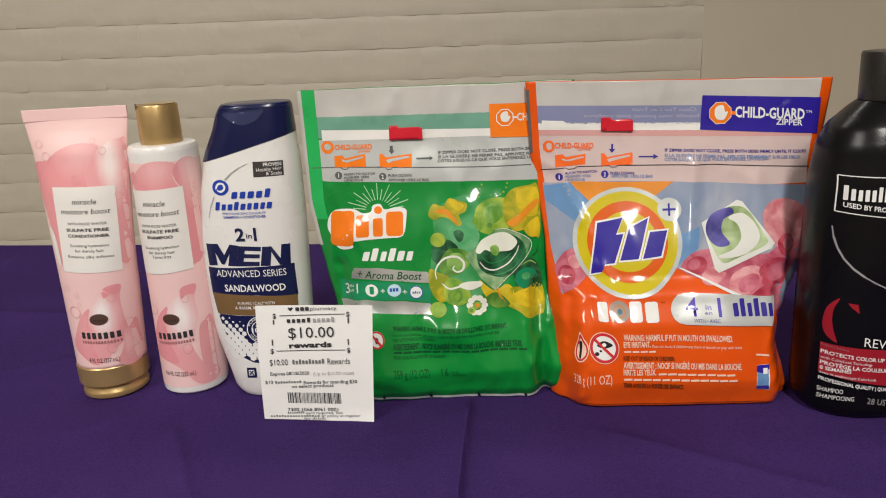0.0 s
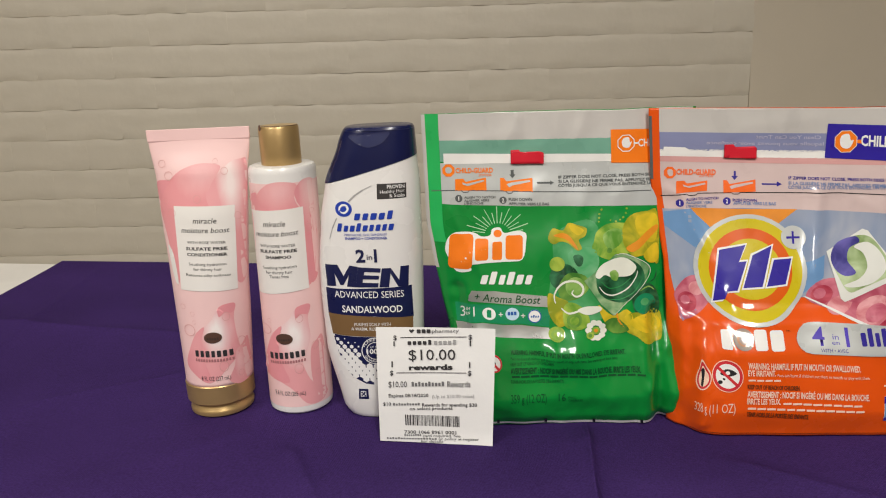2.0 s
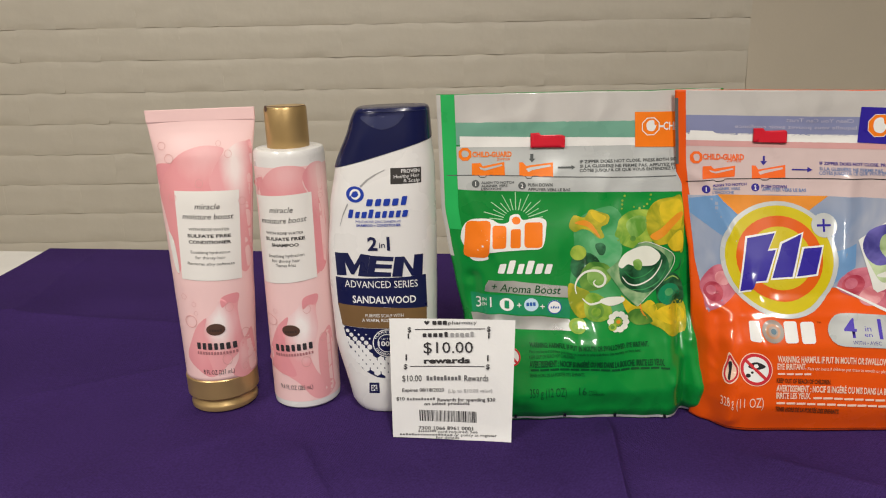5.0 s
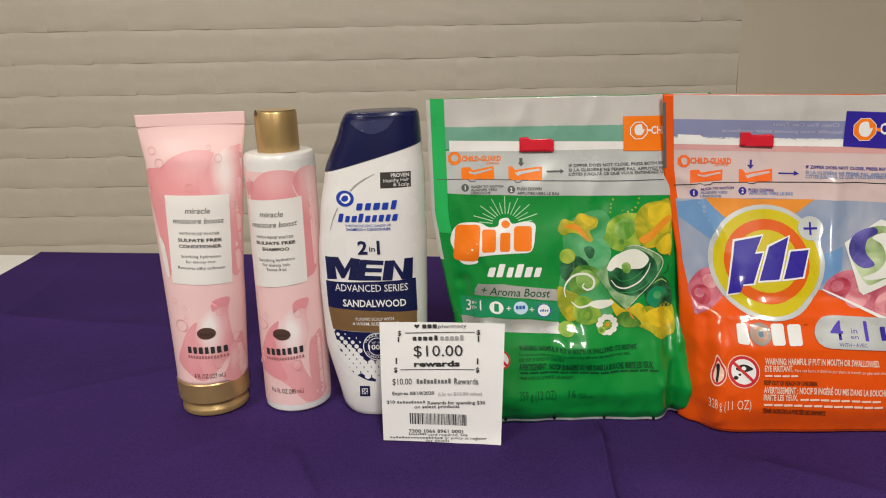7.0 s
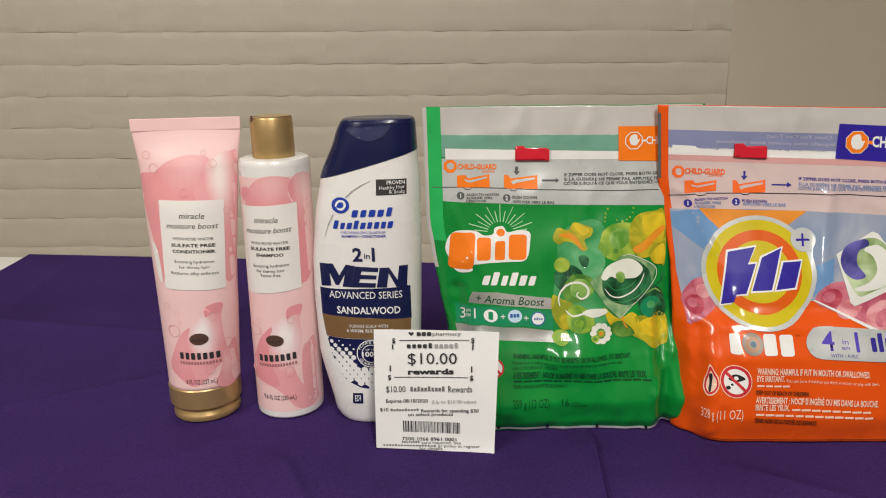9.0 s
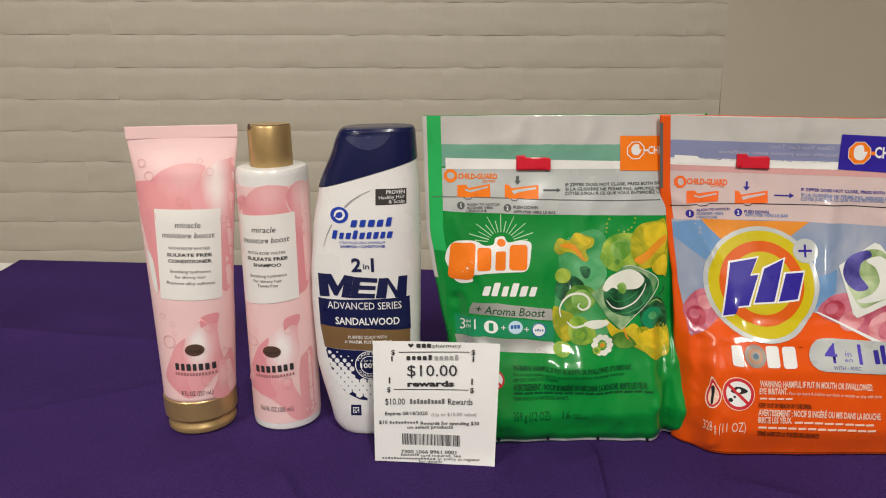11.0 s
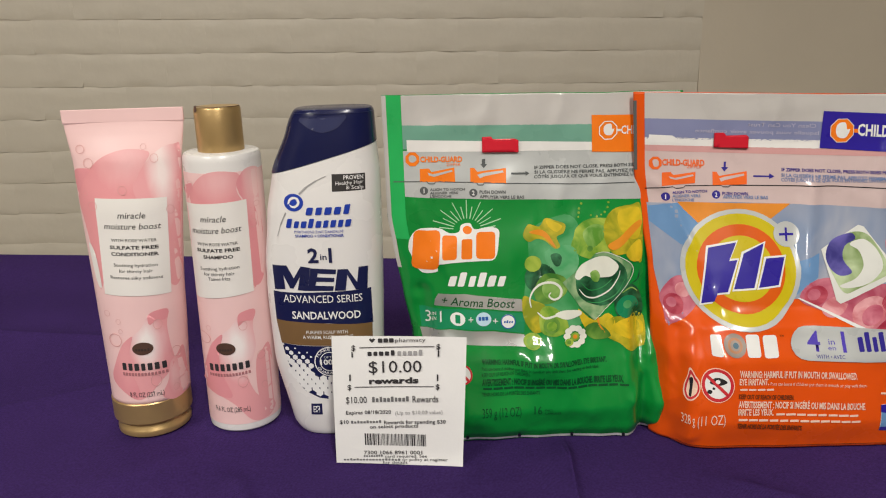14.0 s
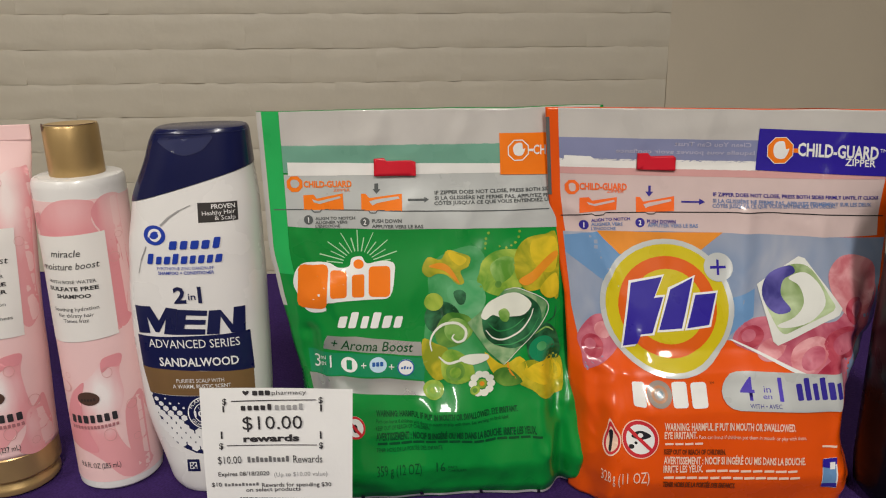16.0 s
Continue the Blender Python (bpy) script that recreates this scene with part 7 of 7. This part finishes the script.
words(flame, f_flame, 'PUSH DOWN', 0.1212, 0.1377, 0.1595, 0.1589, 0.00209, F_NAVY, bold=0.02)
words(flame, f_flame, 'APPUYER VERS LE BAS', 0.1215, 0.1506, 0.1574, 0.1563, 0.00209, F_STEELINK, bold=0.02)
shape(flame, f_flame, [(0.0738, 0.1536), (0.1276, 0.1539), (0.1865, 0.1509), (0.2650, 0.1442), (0.2599, 0.1159), (0.2678, 0.0819), (0.2386, 0.0654), (0.2102, 0.0749), (0.1851, 0.0855), (0.1643, 0.0945), (0.1244, 0.0978), (0.0972, 0.0908), (0.0827, 0.0774), (0.0808, 0.0880), (0.0769, 0.1111)], F_SKYFILM, name="picture_ground", layer=2)
shape(flame, f_flame, [(0.0745, 0.1516), (0.0925, 0.1540), (0.1115, 0.1344), (0.0986, 0.1238), (0.0748, 0.1419)], F_SKYBLUE, name="picture_ray", layer=3)
shape(flame, f_flame, [(0.1563, 0.1137), (0.1803, 0.1219), (0.1778, 0.1074), (0.1632, 0.0968)], F_SKYBLUE, name="picture_ray", layer=3)
shape(flame, f_flame, [(0.0925, 0.1544), (0.1649, 0.1522), (0.1496, 0.1417), (0.1311, 0.1477), (0.1213, 0.1464), (0.1033, 0.1406)], F_AMBERFILM, name="picture_ray", layer=3)
shape(flame, f_flame, [(0.0792, 0.0955), (0.0863, 0.1060), (0.0933, 0.1084), (0.0996, 0.1030), (0.1011, 0.0914), (0.0831, 0.0783), (0.0807, 0.0872)], F_ROSE, name="rose_print", layer=3, soft=True)
disc(flame, f_flame, 0.0868, 0.0908, 0.00587, 0.00623, F_ROSEDARK, name="rose_print", layer=4)
disc(flame, f_flame, 0.0929, 0.0999, 0.00460, 0.00466, F_ROSELITE, name="rose_print", layer=4)
disc(flame, f_flame, 0.0857, 0.0915, 0.00309, 0.00311, F_ROSE, name="rose_print", layer=5)
shape(flame, f_flame, [(0.1654, 0.0937), (0.1722, 0.1040), (0.1872, 0.1070), (0.2145, 0.1019), (0.2308, 0.1046), (0.2542, 0.1242), (0.2570, 0.1007), (0.2347, 0.0775), (0.2366, 0.0624), (0.1987, 0.0785), (0.1815, 0.0862)], F_ROSE, name="rose_print", layer=3, soft=True)
shape(flame, f_flame, [(0.2246, 0.1275), (0.2332, 0.1360), (0.2461, 0.1360), (0.2572, 0.1280), (0.2539, 0.1050), (0.2396, 0.1015), (0.2277, 0.1124)], F_ROSELITE, name="rose_print", layer=4, soft=True)
disc(flame, f_flame, 0.1756, 0.0964, 0.00774, 0.00589, F_ROSEDARK, name="rose_print", layer=4, turn=0.4)
disc(flame, f_flame, 0.1742, 0.0972, 0.00427, 0.00332, F_ROSE, name="rose_print", layer=5, turn=0.4)
disc(flame, f_flame, 0.1871, 0.0900, 0.00932, 0.00526, F_ROSELITE, name="rose_print", layer=4, turn=0.4)
disc(flame, f_flame, 0.2088, 0.0860, 0.01347, 0.00761, F_ROSELITE, name="rose_print", layer=4, turn=0.4)
disc(flame, f_flame, 0.2102, 0.0843, 0.00877, 0.00438, F_ROSE, name="rose_print", layer=5, turn=0.4)
disc(flame, f_flame, 0.2305, 0.0892, 0.01238, 0.00942, F_ROSEDARK, name="rose_print", layer=4, turn=0.4)
disc(flame, f_flame, 0.2324, 0.0898, 0.00865, 0.00554, F_ROSE, name="rose_print", layer=5, turn=0.4)
disc(flame, f_flame, 0.2414, 0.1059, 0.00730, 0.00760, F_ROSEDARK, name="rose_print", layer=5, turn=0.4)
disc(flame, f_flame, 0.2427, 0.1064, 0.00438, 0.00478, F_ROSE, name="rose_print", layer=6, turn=0.4)
disc(flame, f_flame, 0.2186, 0.0771, 0.01194, 0.00403, F_ROSEDARK, name="rose_print", layer=5, turn=0.4)
disc(flame, f_flame, 0.1982, 0.0954, 0.00628, 0.00370, F_ROSE, name="rose_print", layer=5, turn=0.4)
shape(flame, f_flame, [(0.1631, 0.0953), (0.1654, 0.0952), (0.2083, 0.0757), (0.2054, 0.0745)], F_WHITE, name="picture_edge", layer=6)
shape(flame, f_flame, [(0.1816, 0.1242), (0.2075, 0.1382), (0.2113, 0.1369), (0.2316, 0.1085), (0.2291, 0.1055), (0.1906, 0.0913), (0.1880, 0.0936)], F_POD, name="capsule_print", layer=7)
shape(flame, f_flame, [(0.1848, 0.1188), (0.1917, 0.1297), (0.2048, 0.1342), (0.2148, 0.1307), (0.2238, 0.1157), (0.2250, 0.1082), (0.2024, 0.0997), (0.1936, 0.0979), (0.1880, 0.1070)], F_PODGREEN, name="capsule_print", layer=8, soft=True)
shape(flame, f_flame, [(0.1841, 0.1211), (0.1894, 0.1298), (0.2015, 0.1336), (0.2044, 0.1298), (0.1970, 0.1258), (0.1949, 0.1178), (0.1999, 0.1101), (0.1920, 0.1083), (0.1859, 0.1129)], F_PODBLUE, name="capsule_print", layer=9, soft=True)
shape(flame, f_flame, [(0.2003, 0.1270), (0.2103, 0.1295), (0.2189, 0.1218), (0.2205, 0.1113), (0.2105, 0.1030), (0.1970, 0.1007), (0.1908, 0.1024), (0.2020, 0.1064), (0.2080, 0.1135), (0.2062, 0.1224)], F_POD, name="capsule_print", layer=9, soft=True)
words(flame, f_flame, '12', 0.2464, 0.2544, 0.1241, 0.1237, 0.00721, F_ROSELITE, bold=0.01, layer=6)
disc(flame, f_flame, 0.1297, 0.1136, 0.03751, 0.03619, F_SILVER, name="roundel", layer=6)
disc(flame, f_flame, 0.1297, 0.1136, 0.03456, 0.03337, F_YELLOWT, name="roundel", layer=7)
disc(flame, f_flame, 0.1297, 0.1136, 0.02776, 0.02682, F_ORANGET, name="roundel", layer=8)
disc(flame, f_flame, 0.1297, 0.1136, 0.02056, 0.01994, F_YELLOWT, name="roundel", layer=9)
disc(flame, f_flame, 0.1603, 0.1338, 0.00833, 0.00776, F_SILVER, name="plus_disc", layer=10)
shape(flame, f_flame, [(0.1555, 0.1345), (0.1556, 0.1330), (0.1647, 0.1330), (0.1646, 0.1344)], F_BLUETAG, name="print_rule", layer=11)
shape(flame, f_flame, [(0.1609, 0.1377), (0.1595, 0.1379), (0.1592, 0.1297), (0.1606, 0.1294)], F_BLUETAG, name="print_rule", layer=11)
shape(flame, f_flame, [(0.1086, 0.1274), (0.1287, 0.1308), (0.1093, 0.0927), (0.1018, 0.0909)], F_WHITE, name="name_mark_edge", layer=11)
shape(flame, f_flame, [(0.1097, 0.1262), (0.1274, 0.1296), (0.1104, 0.0941), (0.1029, 0.0922)], F_BLUETAG, name="name_mark", layer=12)
shape(flame, f_flame, [(0.1191, 0.1193), (0.1284, 0.1200), (0.1205, 0.0985), (0.1113, 0.0980)], F_WHITE, name="name_mark_edge", layer=11)
shape(flame, f_flame, [(0.1202, 0.1181), (0.1271, 0.1189), (0.1195, 0.0996), (0.1126, 0.0991)], F_BLUETAG, name="name_mark", layer=12)
shape(flame, f_flame, [(0.1303, 0.1238), (0.1463, 0.1300), (0.1372, 0.1011), (0.1222, 0.1000)], F_WHITE, name="name_mark_edge", layer=11)
shape(flame, f_flame, [(0.1314, 0.1228), (0.1449, 0.1288), (0.1361, 0.1022), (0.1234, 0.1013)], F_BLUETAG, name="name_mark", layer=12)
shape(flame, f_flame, [(0.1444, 0.1206), (0.1588, 0.1215), (0.1528, 0.1025), (0.1377, 0.1011)], F_WHITE, name="name_mark_edge", layer=11)
shape(flame, f_flame, [(0.1455, 0.1196), (0.1575, 0.1203), (0.1518, 0.1037), (0.1390, 0.1023)], F_BLUETAG, name="name_mark", layer=12)
blocks(flame, f_flame, 1, 0.1045, 0.1121, 0.0692, 0.0699, 0.01234, F_WHITE, slant=0, name="name_mark", layer=4)
disc(flame, f_flame, 0.1193, 0.0698, 0.00678, 0.00682, F_TAUPE, name="name_mark", layer=5)
disc(flame, f_flame, 0.1193, 0.0698, 0.00452, 0.00440, F_COPPER, name="name_mark", layer=6)
disc(flame, f_flame, 0.1193, 0.0698, 0.00296, 0.00301, F_TAUPE, name="name_mark", layer=7)
disc(flame, f_flame, 0.1196, 0.0698, 0.00171, 0.00174, F_DEEPTEAL, name="name_mark", layer=8)
blocks(flame, f_flame, 1, 0.1257, 0.1354, 0.0695, 0.0696, 0.01296, F_WHITE, slant=0, name="name_mark", layer=4)
blocks(flame, f_flame, 1, 0.1362, 0.1467, 0.0690, 0.0690, 0.01291, F_WHITE, slant=0, name="name_mark", layer=4)
words(flame, f_flame, 'TM', 0.1480, 0.1506, 0.0748, 0.0748, 0.00120, F_BROWNINK)
pill_f = shape(flame, f_flame, [(0.1544, 0.0705), (0.1554, 0.0738), (0.1574, 0.0769), (0.1601, 0.0793), (0.1639, 0.0802), (0.1702, 0.0804), (0.1955, 0.0789), (0.2281, 0.0746), (0.2228, 0.0568), (0.1928, 0.0594), (0.1639, 0.0607), (0.1595, 0.0618), (0.1564, 0.0642), (0.1547, 0.0673)], F_SILVER, name="pill", layer=7)
words(pill_f, f_flame, '4', 0.1629, 0.1742, 0.0719, 0.0716, 0.01153, F_VIOLET, bold=0.006, layer=8)
words(pill_f, f_flame, 'in', 0.1777, 0.1816, 0.0713, 0.0712, 0.00319, F_VIOLET, layer=8)
words(pill_f, f_flame, 'en', 0.1769, 0.1818, 0.0679, 0.0677, 0.00256, F_VIOLET, layer=8)
words(pill_f, f_flame, '1', 0.1851, 0.1891, 0.0712, 0.0711, 0.01138, F_VIOLET, bold=0.02, layer=8)
blocks(pill_f, f_flame, 6, 0.1956, 0.2252, 0.0708, 0.0686, 0.01097, F_NAVY, slant=0, name="name_mark", layer=8)
words(pill_f, f_flame, 'WITH • AVEC', 0.1692, 0.1867, 0.0631, 0.0626, 0.00220, F_NAVY, layer=8)
words(flame, f_flame, 'WARNING: HARMFUL IF PUT IN MOUTH OR SWALLOWED.', 0.1210, 0.1950, 0.0531, 0.0500, 0.00430, F_PEACH, bold=0.03)
words(flame, f_flame, 'EYE IRRITANT.', 0.1209, 0.1395, 0.0480, 0.0476, 0.00400, F_PEACH, bold=0.03)
words(flame, f_flame, 'Pacs can burst if children put them in mouth or play with them.', 0.1406, 0.2016, 0.0462, 0.0435, 0.00210, F_PEACH)
blocks(flame, f_flame, 12, 0.1208, 0.1433, 0.0429, 0.0423, 0.00150, F_PEACH, slant=0, name="small_print", layer=4)
words(flame, f_flame, 'KEEP OUT OF REACH OF CHILDREN.', 0.1207, 0.1558, 0.0385, 0.0369, 0.00300, F_BROWNINK, bold=0.03)
words(flame, f_flame, 'AVERTISSEMENT : NOCIF SI INGÉRÉ OU MIS DANS LA BOUCHE.', 0.1206, 0.2013, 0.0334, 0.0300, 0.00430, F_PEACH, bold=0.03)
words(flame, f_flame, 'IRRITE LES YEUX.', 0.1205, 0.1429, 0.0282, 0.0277, 0.00410, F_PEACH, bold=0.03)
blocks(flame, f_flame, 24, 0.1440, 0.1973, 0.0263, 0.0240, 0.00170, F_PEACH, slant=0, name="small_print", layer=4)
blocks(flame, f_flame, 36, 0.1204, 0.1988, 0.0230, 0.0199, 0.00180, F_PEACH, slant=0, name="small_print", layer=4)
words(flame, f_flame, 'TENIR HORS DE LA PORTÉE DES ENFANTS.', 0.1204, 0.1620, 0.0188, 0.0162, 0.00360, F_BROWNINK, bold=0.03)
disc(flame, f_flame, 0.1079, 0.0451, 0.01005, 0.01110, F_PEACH, name="warning_disc", layer=3)
disc(flame, f_flame, 0.1079, 0.0451, 0.00955, 0.01055, F_REDINK, name="warning_disc", layer=4, inner=0.8)
disc(flame, f_flame, 0.1079, 0.0451, 0.00760, 0.00845, F_WHITE, name="warning_disc", layer=4)
shape(flame, f_flame, [(0.1023, 0.0516), (0.1009, 0.0502), (0.1137, 0.0379), (0.1151, 0.0393)], F_REDINK, name="print_rule", layer=6)
shape(flame, f_flame, [(0.1031, 0.0467), (0.1061, 0.0496), (0.1097, 0.0499), (0.1136, 0.0475), (0.1097, 0.0453), (0.1059, 0.0452)], F_BLACK, name="warning_symbol", layer=5, soft=True)
disc(flame, f_flame, 0.1079, 0.0475, 0.00140, 0.00130, F_WHITE, name="warning_symbol", layer=6)
disc(flame, f_flame, 0.1030, 0.0409, 0.00155, 0.00130, F_BLACK, name="warning_symbol", layer=5)
disc(flame, f_flame, 0.1055, 0.0430, 0.00085, 0.00080, F_BLACK, name="warning_symbol", layer=5)
shape(flame, f_flame, [(0.0923, 0.0548), (0.0947, 0.0508), (0.0972, 0.0469), (0.0975, 0.0424), (0.0959, 0.0377), (0.0926, 0.0345), (0.0898, 0.0343), (0.0885, 0.0383), (0.0892, 0.0433), (0.0909, 0.0491)], F_PEACH, name="flame_mark", layer=3, soft=True)
shape(flame, f_flame, [(0.0924, 0.0535), (0.0945, 0.0497), (0.0965, 0.0461), (0.0969, 0.0423), (0.0954, 0.0382), (0.0926, 0.0354), (0.0901, 0.0353), (0.0891, 0.0387), (0.0896, 0.0432), (0.0910, 0.0485)], F_REDINK, name="flame_mark", layer=4, soft=True)
shape(flame, f_flame, [(0.0925, 0.0509), (0.0941, 0.0479), (0.0957, 0.0452), (0.0958, 0.0420), (0.0948, 0.0391), (0.0926, 0.0369), (0.0907, 0.0367), (0.0899, 0.0393), (0.0903, 0.0432), (0.0915, 0.0475)], F_PEACH, name="flame_mark", layer=5, soft=True)
shape(flame, f_flame, [(0.0915, 0.0479), (0.0929, 0.0494), (0.0934, 0.0461), (0.0922, 0.0375), (0.0909, 0.0374), (0.0917, 0.0431)], F_BLACK, name="warning_symbol", layer=6, soft=True)
words(flame, f_flame, '328 g', 0.0878, 0.0937, 0.0209, 0.0222, 0.00610, F_PEACH)
words(flame, f_flame, '(11 OZ)', 0.0954, 0.1127, 0.0214, 0.0232, 0.00650, F_PEACH)
shape(flame, f_flame, [(0.2119, 0.0301), (0.2204, 0.0304), (0.2206, 0.0121), (0.2121, 0.0124)], F_WHITE, name="carton_picture", layer=3)
shape(flame, f_flame, [(0.2122, 0.0254), (0.2197, 0.0260), (0.2197, 0.0155), (0.2123, 0.0147)], F_SKYBLUE, name="carton_picture", layer=4)
shape(flame, f_flame, [(0.2119, 0.0152), (0.2200, 0.0157), (0.2204, 0.0126), (0.2121, 0.0127)], F_NAVY, name="carton_picture", layer=5)
shape(flame, f_flame, [(0.2119, 0.0301), (0.2204, 0.0304), (0.2202, 0.0269), (0.2159, 0.0246), (0.2118, 0.0255)], F_BLUETAG, name="carton_picture", layer=5)
shape(flame, f_flame, [(0.2162, 0.0279), (0.2191, 0.0282), (0.2189, 0.0242), (0.2161, 0.0239)], F_WHITE, name="carton_picture", layer=6)
shape(flame, f_flame, [(0.2115, 0.0382), (0.2113, 0.0370), (0.2206, 0.0357), (0.2208, 0.0369)], F_PEACH, name="print_rule", layer=3)
shape(flame, f_flame, [(0.0865, 0.0022), (0.0865, 0.0018), (0.2227, 0.0018), (0.2227, 0.0022)], F_BROWNINK, name="bottom_seal", layer=3)
band(flame, FLAME, 0.0, 0.010, 0.2200, 0.2200, 0.1750, 0.1750, F_GREY, "edge_film", layer=2, n=4)

# coupon print
shape(slip, f_slip, [(-0.1124, 0.0830), (-0.1113, 0.0835), (-0.1106, 0.0829), (-0.1096, 0.0835), (-0.1084, 0.0830), (-0.1093, 0.0817), (-0.1106, 0.0807), (-0.1118, 0.0818)], K_INK, name="heart_mark", layer=1)
blocks(slip, f_slip, 3, -0.1071, -0.0966, 0.0823, 0.0826, 0.00259, K_INK, slant=0, name="name_mark", layer=4)
words(slip, f_slip, 'pharmacy', -0.0960, -0.0771, 0.0826, 0.0833, 0.00227, K_INK)
words(slip, f_slip, '$', -0.1247, -0.1202, 0.0775, 0.0777, 0.00336, K_INK, bold=0.02)
words(slip, f_slip, '$', -0.0716, -0.0671, 0.0790, 0.0792, 0.00336, K_INK, bold=0.02)
words(slip, f_slip, '$', -0.1285, -0.1239, 0.0521, 0.0523, 0.00342, K_INK, bold=0.02)
words(slip, f_slip, '$', -0.0729, -0.0685, 0.0534, 0.0536, 0.00342, K_INK, bold=0.02)
shape(slip, f_slip, [(-0.1187, 0.0779), (-0.1187, 0.0774), (-0.0717, 0.0789), (-0.0717, 0.0793)], K_INK, name="print_rule", layer=3)
shape(slip, f_slip, [(-0.1229, 0.0525), (-0.1230, 0.0520), (-0.0729, 0.0533), (-0.0730, 0.0537)], K_INK, name="print_rule", layer=3)
shape(slip, f_slip, [(-0.1229, 0.0749), (-0.1238, 0.0749), (-0.1239, 0.0715), (-0.1229, 0.0715)], K_INK, name="print_rule", layer=3)
shape(slip, f_slip, [(-0.0688, 0.0765), (-0.0698, 0.0765), (-0.0700, 0.0727), (-0.0690, 0.0727)], K_INK, name="print_rule", layer=3)
shape(slip, f_slip, [(-0.1249, 0.0605), (-0.1259, 0.0605), (-0.1261, 0.0563), (-0.1251, 0.0563)], K_INK, name="print_rule", layer=3)
shape(slip, f_slip, [(-0.0700, 0.0614), (-0.0709, 0.0614), (-0.0711, 0.0572), (-0.0701, 0.0572)], K_INK, name="print_rule", layer=3)
blocks(slip, f_slip, 5, -0.1142, -0.0960, 0.0742, 0.0747, 0.00337, K_INK, slant=0, name="name_mark", layer=4)
blocks(slip, f_slip, 5, -0.0954, -0.0788, 0.0747, 0.0753, 0.00337, K_GREYINK, slant=0, name="name_mark", layer=4)
words(slip, f_slip, '$10.00', -0.1134, -0.0802, 0.0653, 0.0664, 0.00744, K_INK)
words(slip, f_slip, 'rewards', -0.1136, -0.0825, 0.0564, 0.0576, 0.00374, K_INK, bold=0.04)
words(slip, f_slip, '$10.00', -0.1289, -0.1156, 0.0437, 0.0441, 0.00431, K_INK)
blocks(slip, f_slip, 10, -0.1126, -0.0887, 0.0442, 0.0451, 0.00343, K_MIDINK, slant=0, name="name_mark", layer=4)
words(slip, f_slip, 'Rewards', -0.0867, -0.0705, 0.0449, 0.0456, 0.00431, K_INK)
words(slip, f_slip, 'Expires 08/18/2020', -0.1293, -0.1006, 0.0353, 0.0362, 0.00244, K_INK, bold=0.01)
words(slip, f_slip, '(Up to $10.00 value)', -0.0980, -0.0682, 0.0354, 0.0370, 0.00244, K_GREYINK)
words(slip, f_slip, '$10', -0.1336, -0.1279, 0.0290, 0.0291, 0.00244, K_INK, bold=0.01)
blocks(slip, f_slip, 10, -0.1267, -0.1069, 0.0289, 0.0296, 0.00189, K_MIDINK, slant=0, name="name_mark", layer=4)
words(slip, f_slip, 'Rewards for spending $30', -0.1054, -0.0664, 0.0289, 0.0306, 0.00244, K_INK, bold=0.01)
words(slip, f_slip, 'on select products', -0.1147, -0.0838, 0.0258, 0.0272, 0.00233, K_INK, bold=0.01)
# barcode
barcode(slip, f_slip, -0.1183, -0.0793, 0.0128, 0.0210)
words(slip, f_slip, '7300 1066 8961 0001', -0.1193, -0.0819, 0.0078, 0.0087, 0.00252, K_INK, bold=0.01)
blocks(slip, f_slip, 8, -0.1198, -0.1071, 0.0054, 0.0059, 0.00153, K_MIDINK, slant=0, name="name_mark", layer=4)
words(slip, f_slip, 'card required. See', -0.1059, -0.0789, 0.0054, 0.0065, 0.00197, K_INK)
blocks(slip, f_slip, 18, -0.1329, -0.0959, 0.0028, 0.0034, 0.00141, K_MIDINK, slant=0, name="name_mark", layer=4)
words(slip, f_slip, 'or policy at register', -0.0948, -0.0660, 0.0036, 0.0047, 0.00185, K_INK)
words(slip, f_slip, 'for details', -0.1076, -0.0916, 0.0011, 0.0019, 0.00192, K_INK)
# ---- art ends ----

# ---- bricks ----
BRICKS = [brick_mesh(i) for i in range(8)]
rb = random.Random(4)
TILT_W = Matrix.Translation((0.19, 0, 0.2038 - FLOOR)) @ Matrix.Rotation(math.radians(1.25), 4, "Y") @ Matrix.Translation((-0.19, 0, -(0.2038 - FLOOR)))
rest = bmesh.new()
for k in range(-14, 24):
    z = 0.2038 - FLOOR + (k + 0.5) * COURSE
    if z < 0.04 or z > CEIL - FLOOR - 0.04:
        continue
    for i in range(-17, 2):
        if i == 1 and k % 2 == 0:
            continue
        x = 0.662 - BRICK / 2 + i * BRICK - (BRICK / 2 if k % 2 else 0)
        half = 1.0
        if i == 1:
            x, half = 0.662 - BRICK / 4, 0.5
        if x < -2.5:
            continue
        m = TILT_W @ Matrix.Translation((x, rb.uniform(-0.0003, 0.0003), z + rb.uniform(-0.0006, 0.0006))) @ Matrix.Rotation(rb.uniform(-0.005, 0.005), 4, "Y") @ Matrix.Diagonal((half, 1, 1, 1))
        me = BRICKS[rb.randrange(8)]
        if -6 <= k <= 7 and x > -1.9:
            ob = new("brick", me)
            ob.parent = wall
            ob.matrix_local = m
        else:
            tmp = me.copy()
            tmp.transform(m)
            rest.from_mesh(tmp)
            bpy.data.meshes.remove(tmp)
tagged(part("far_bricks", rest, M_BRICK, wall), kind="stuff")
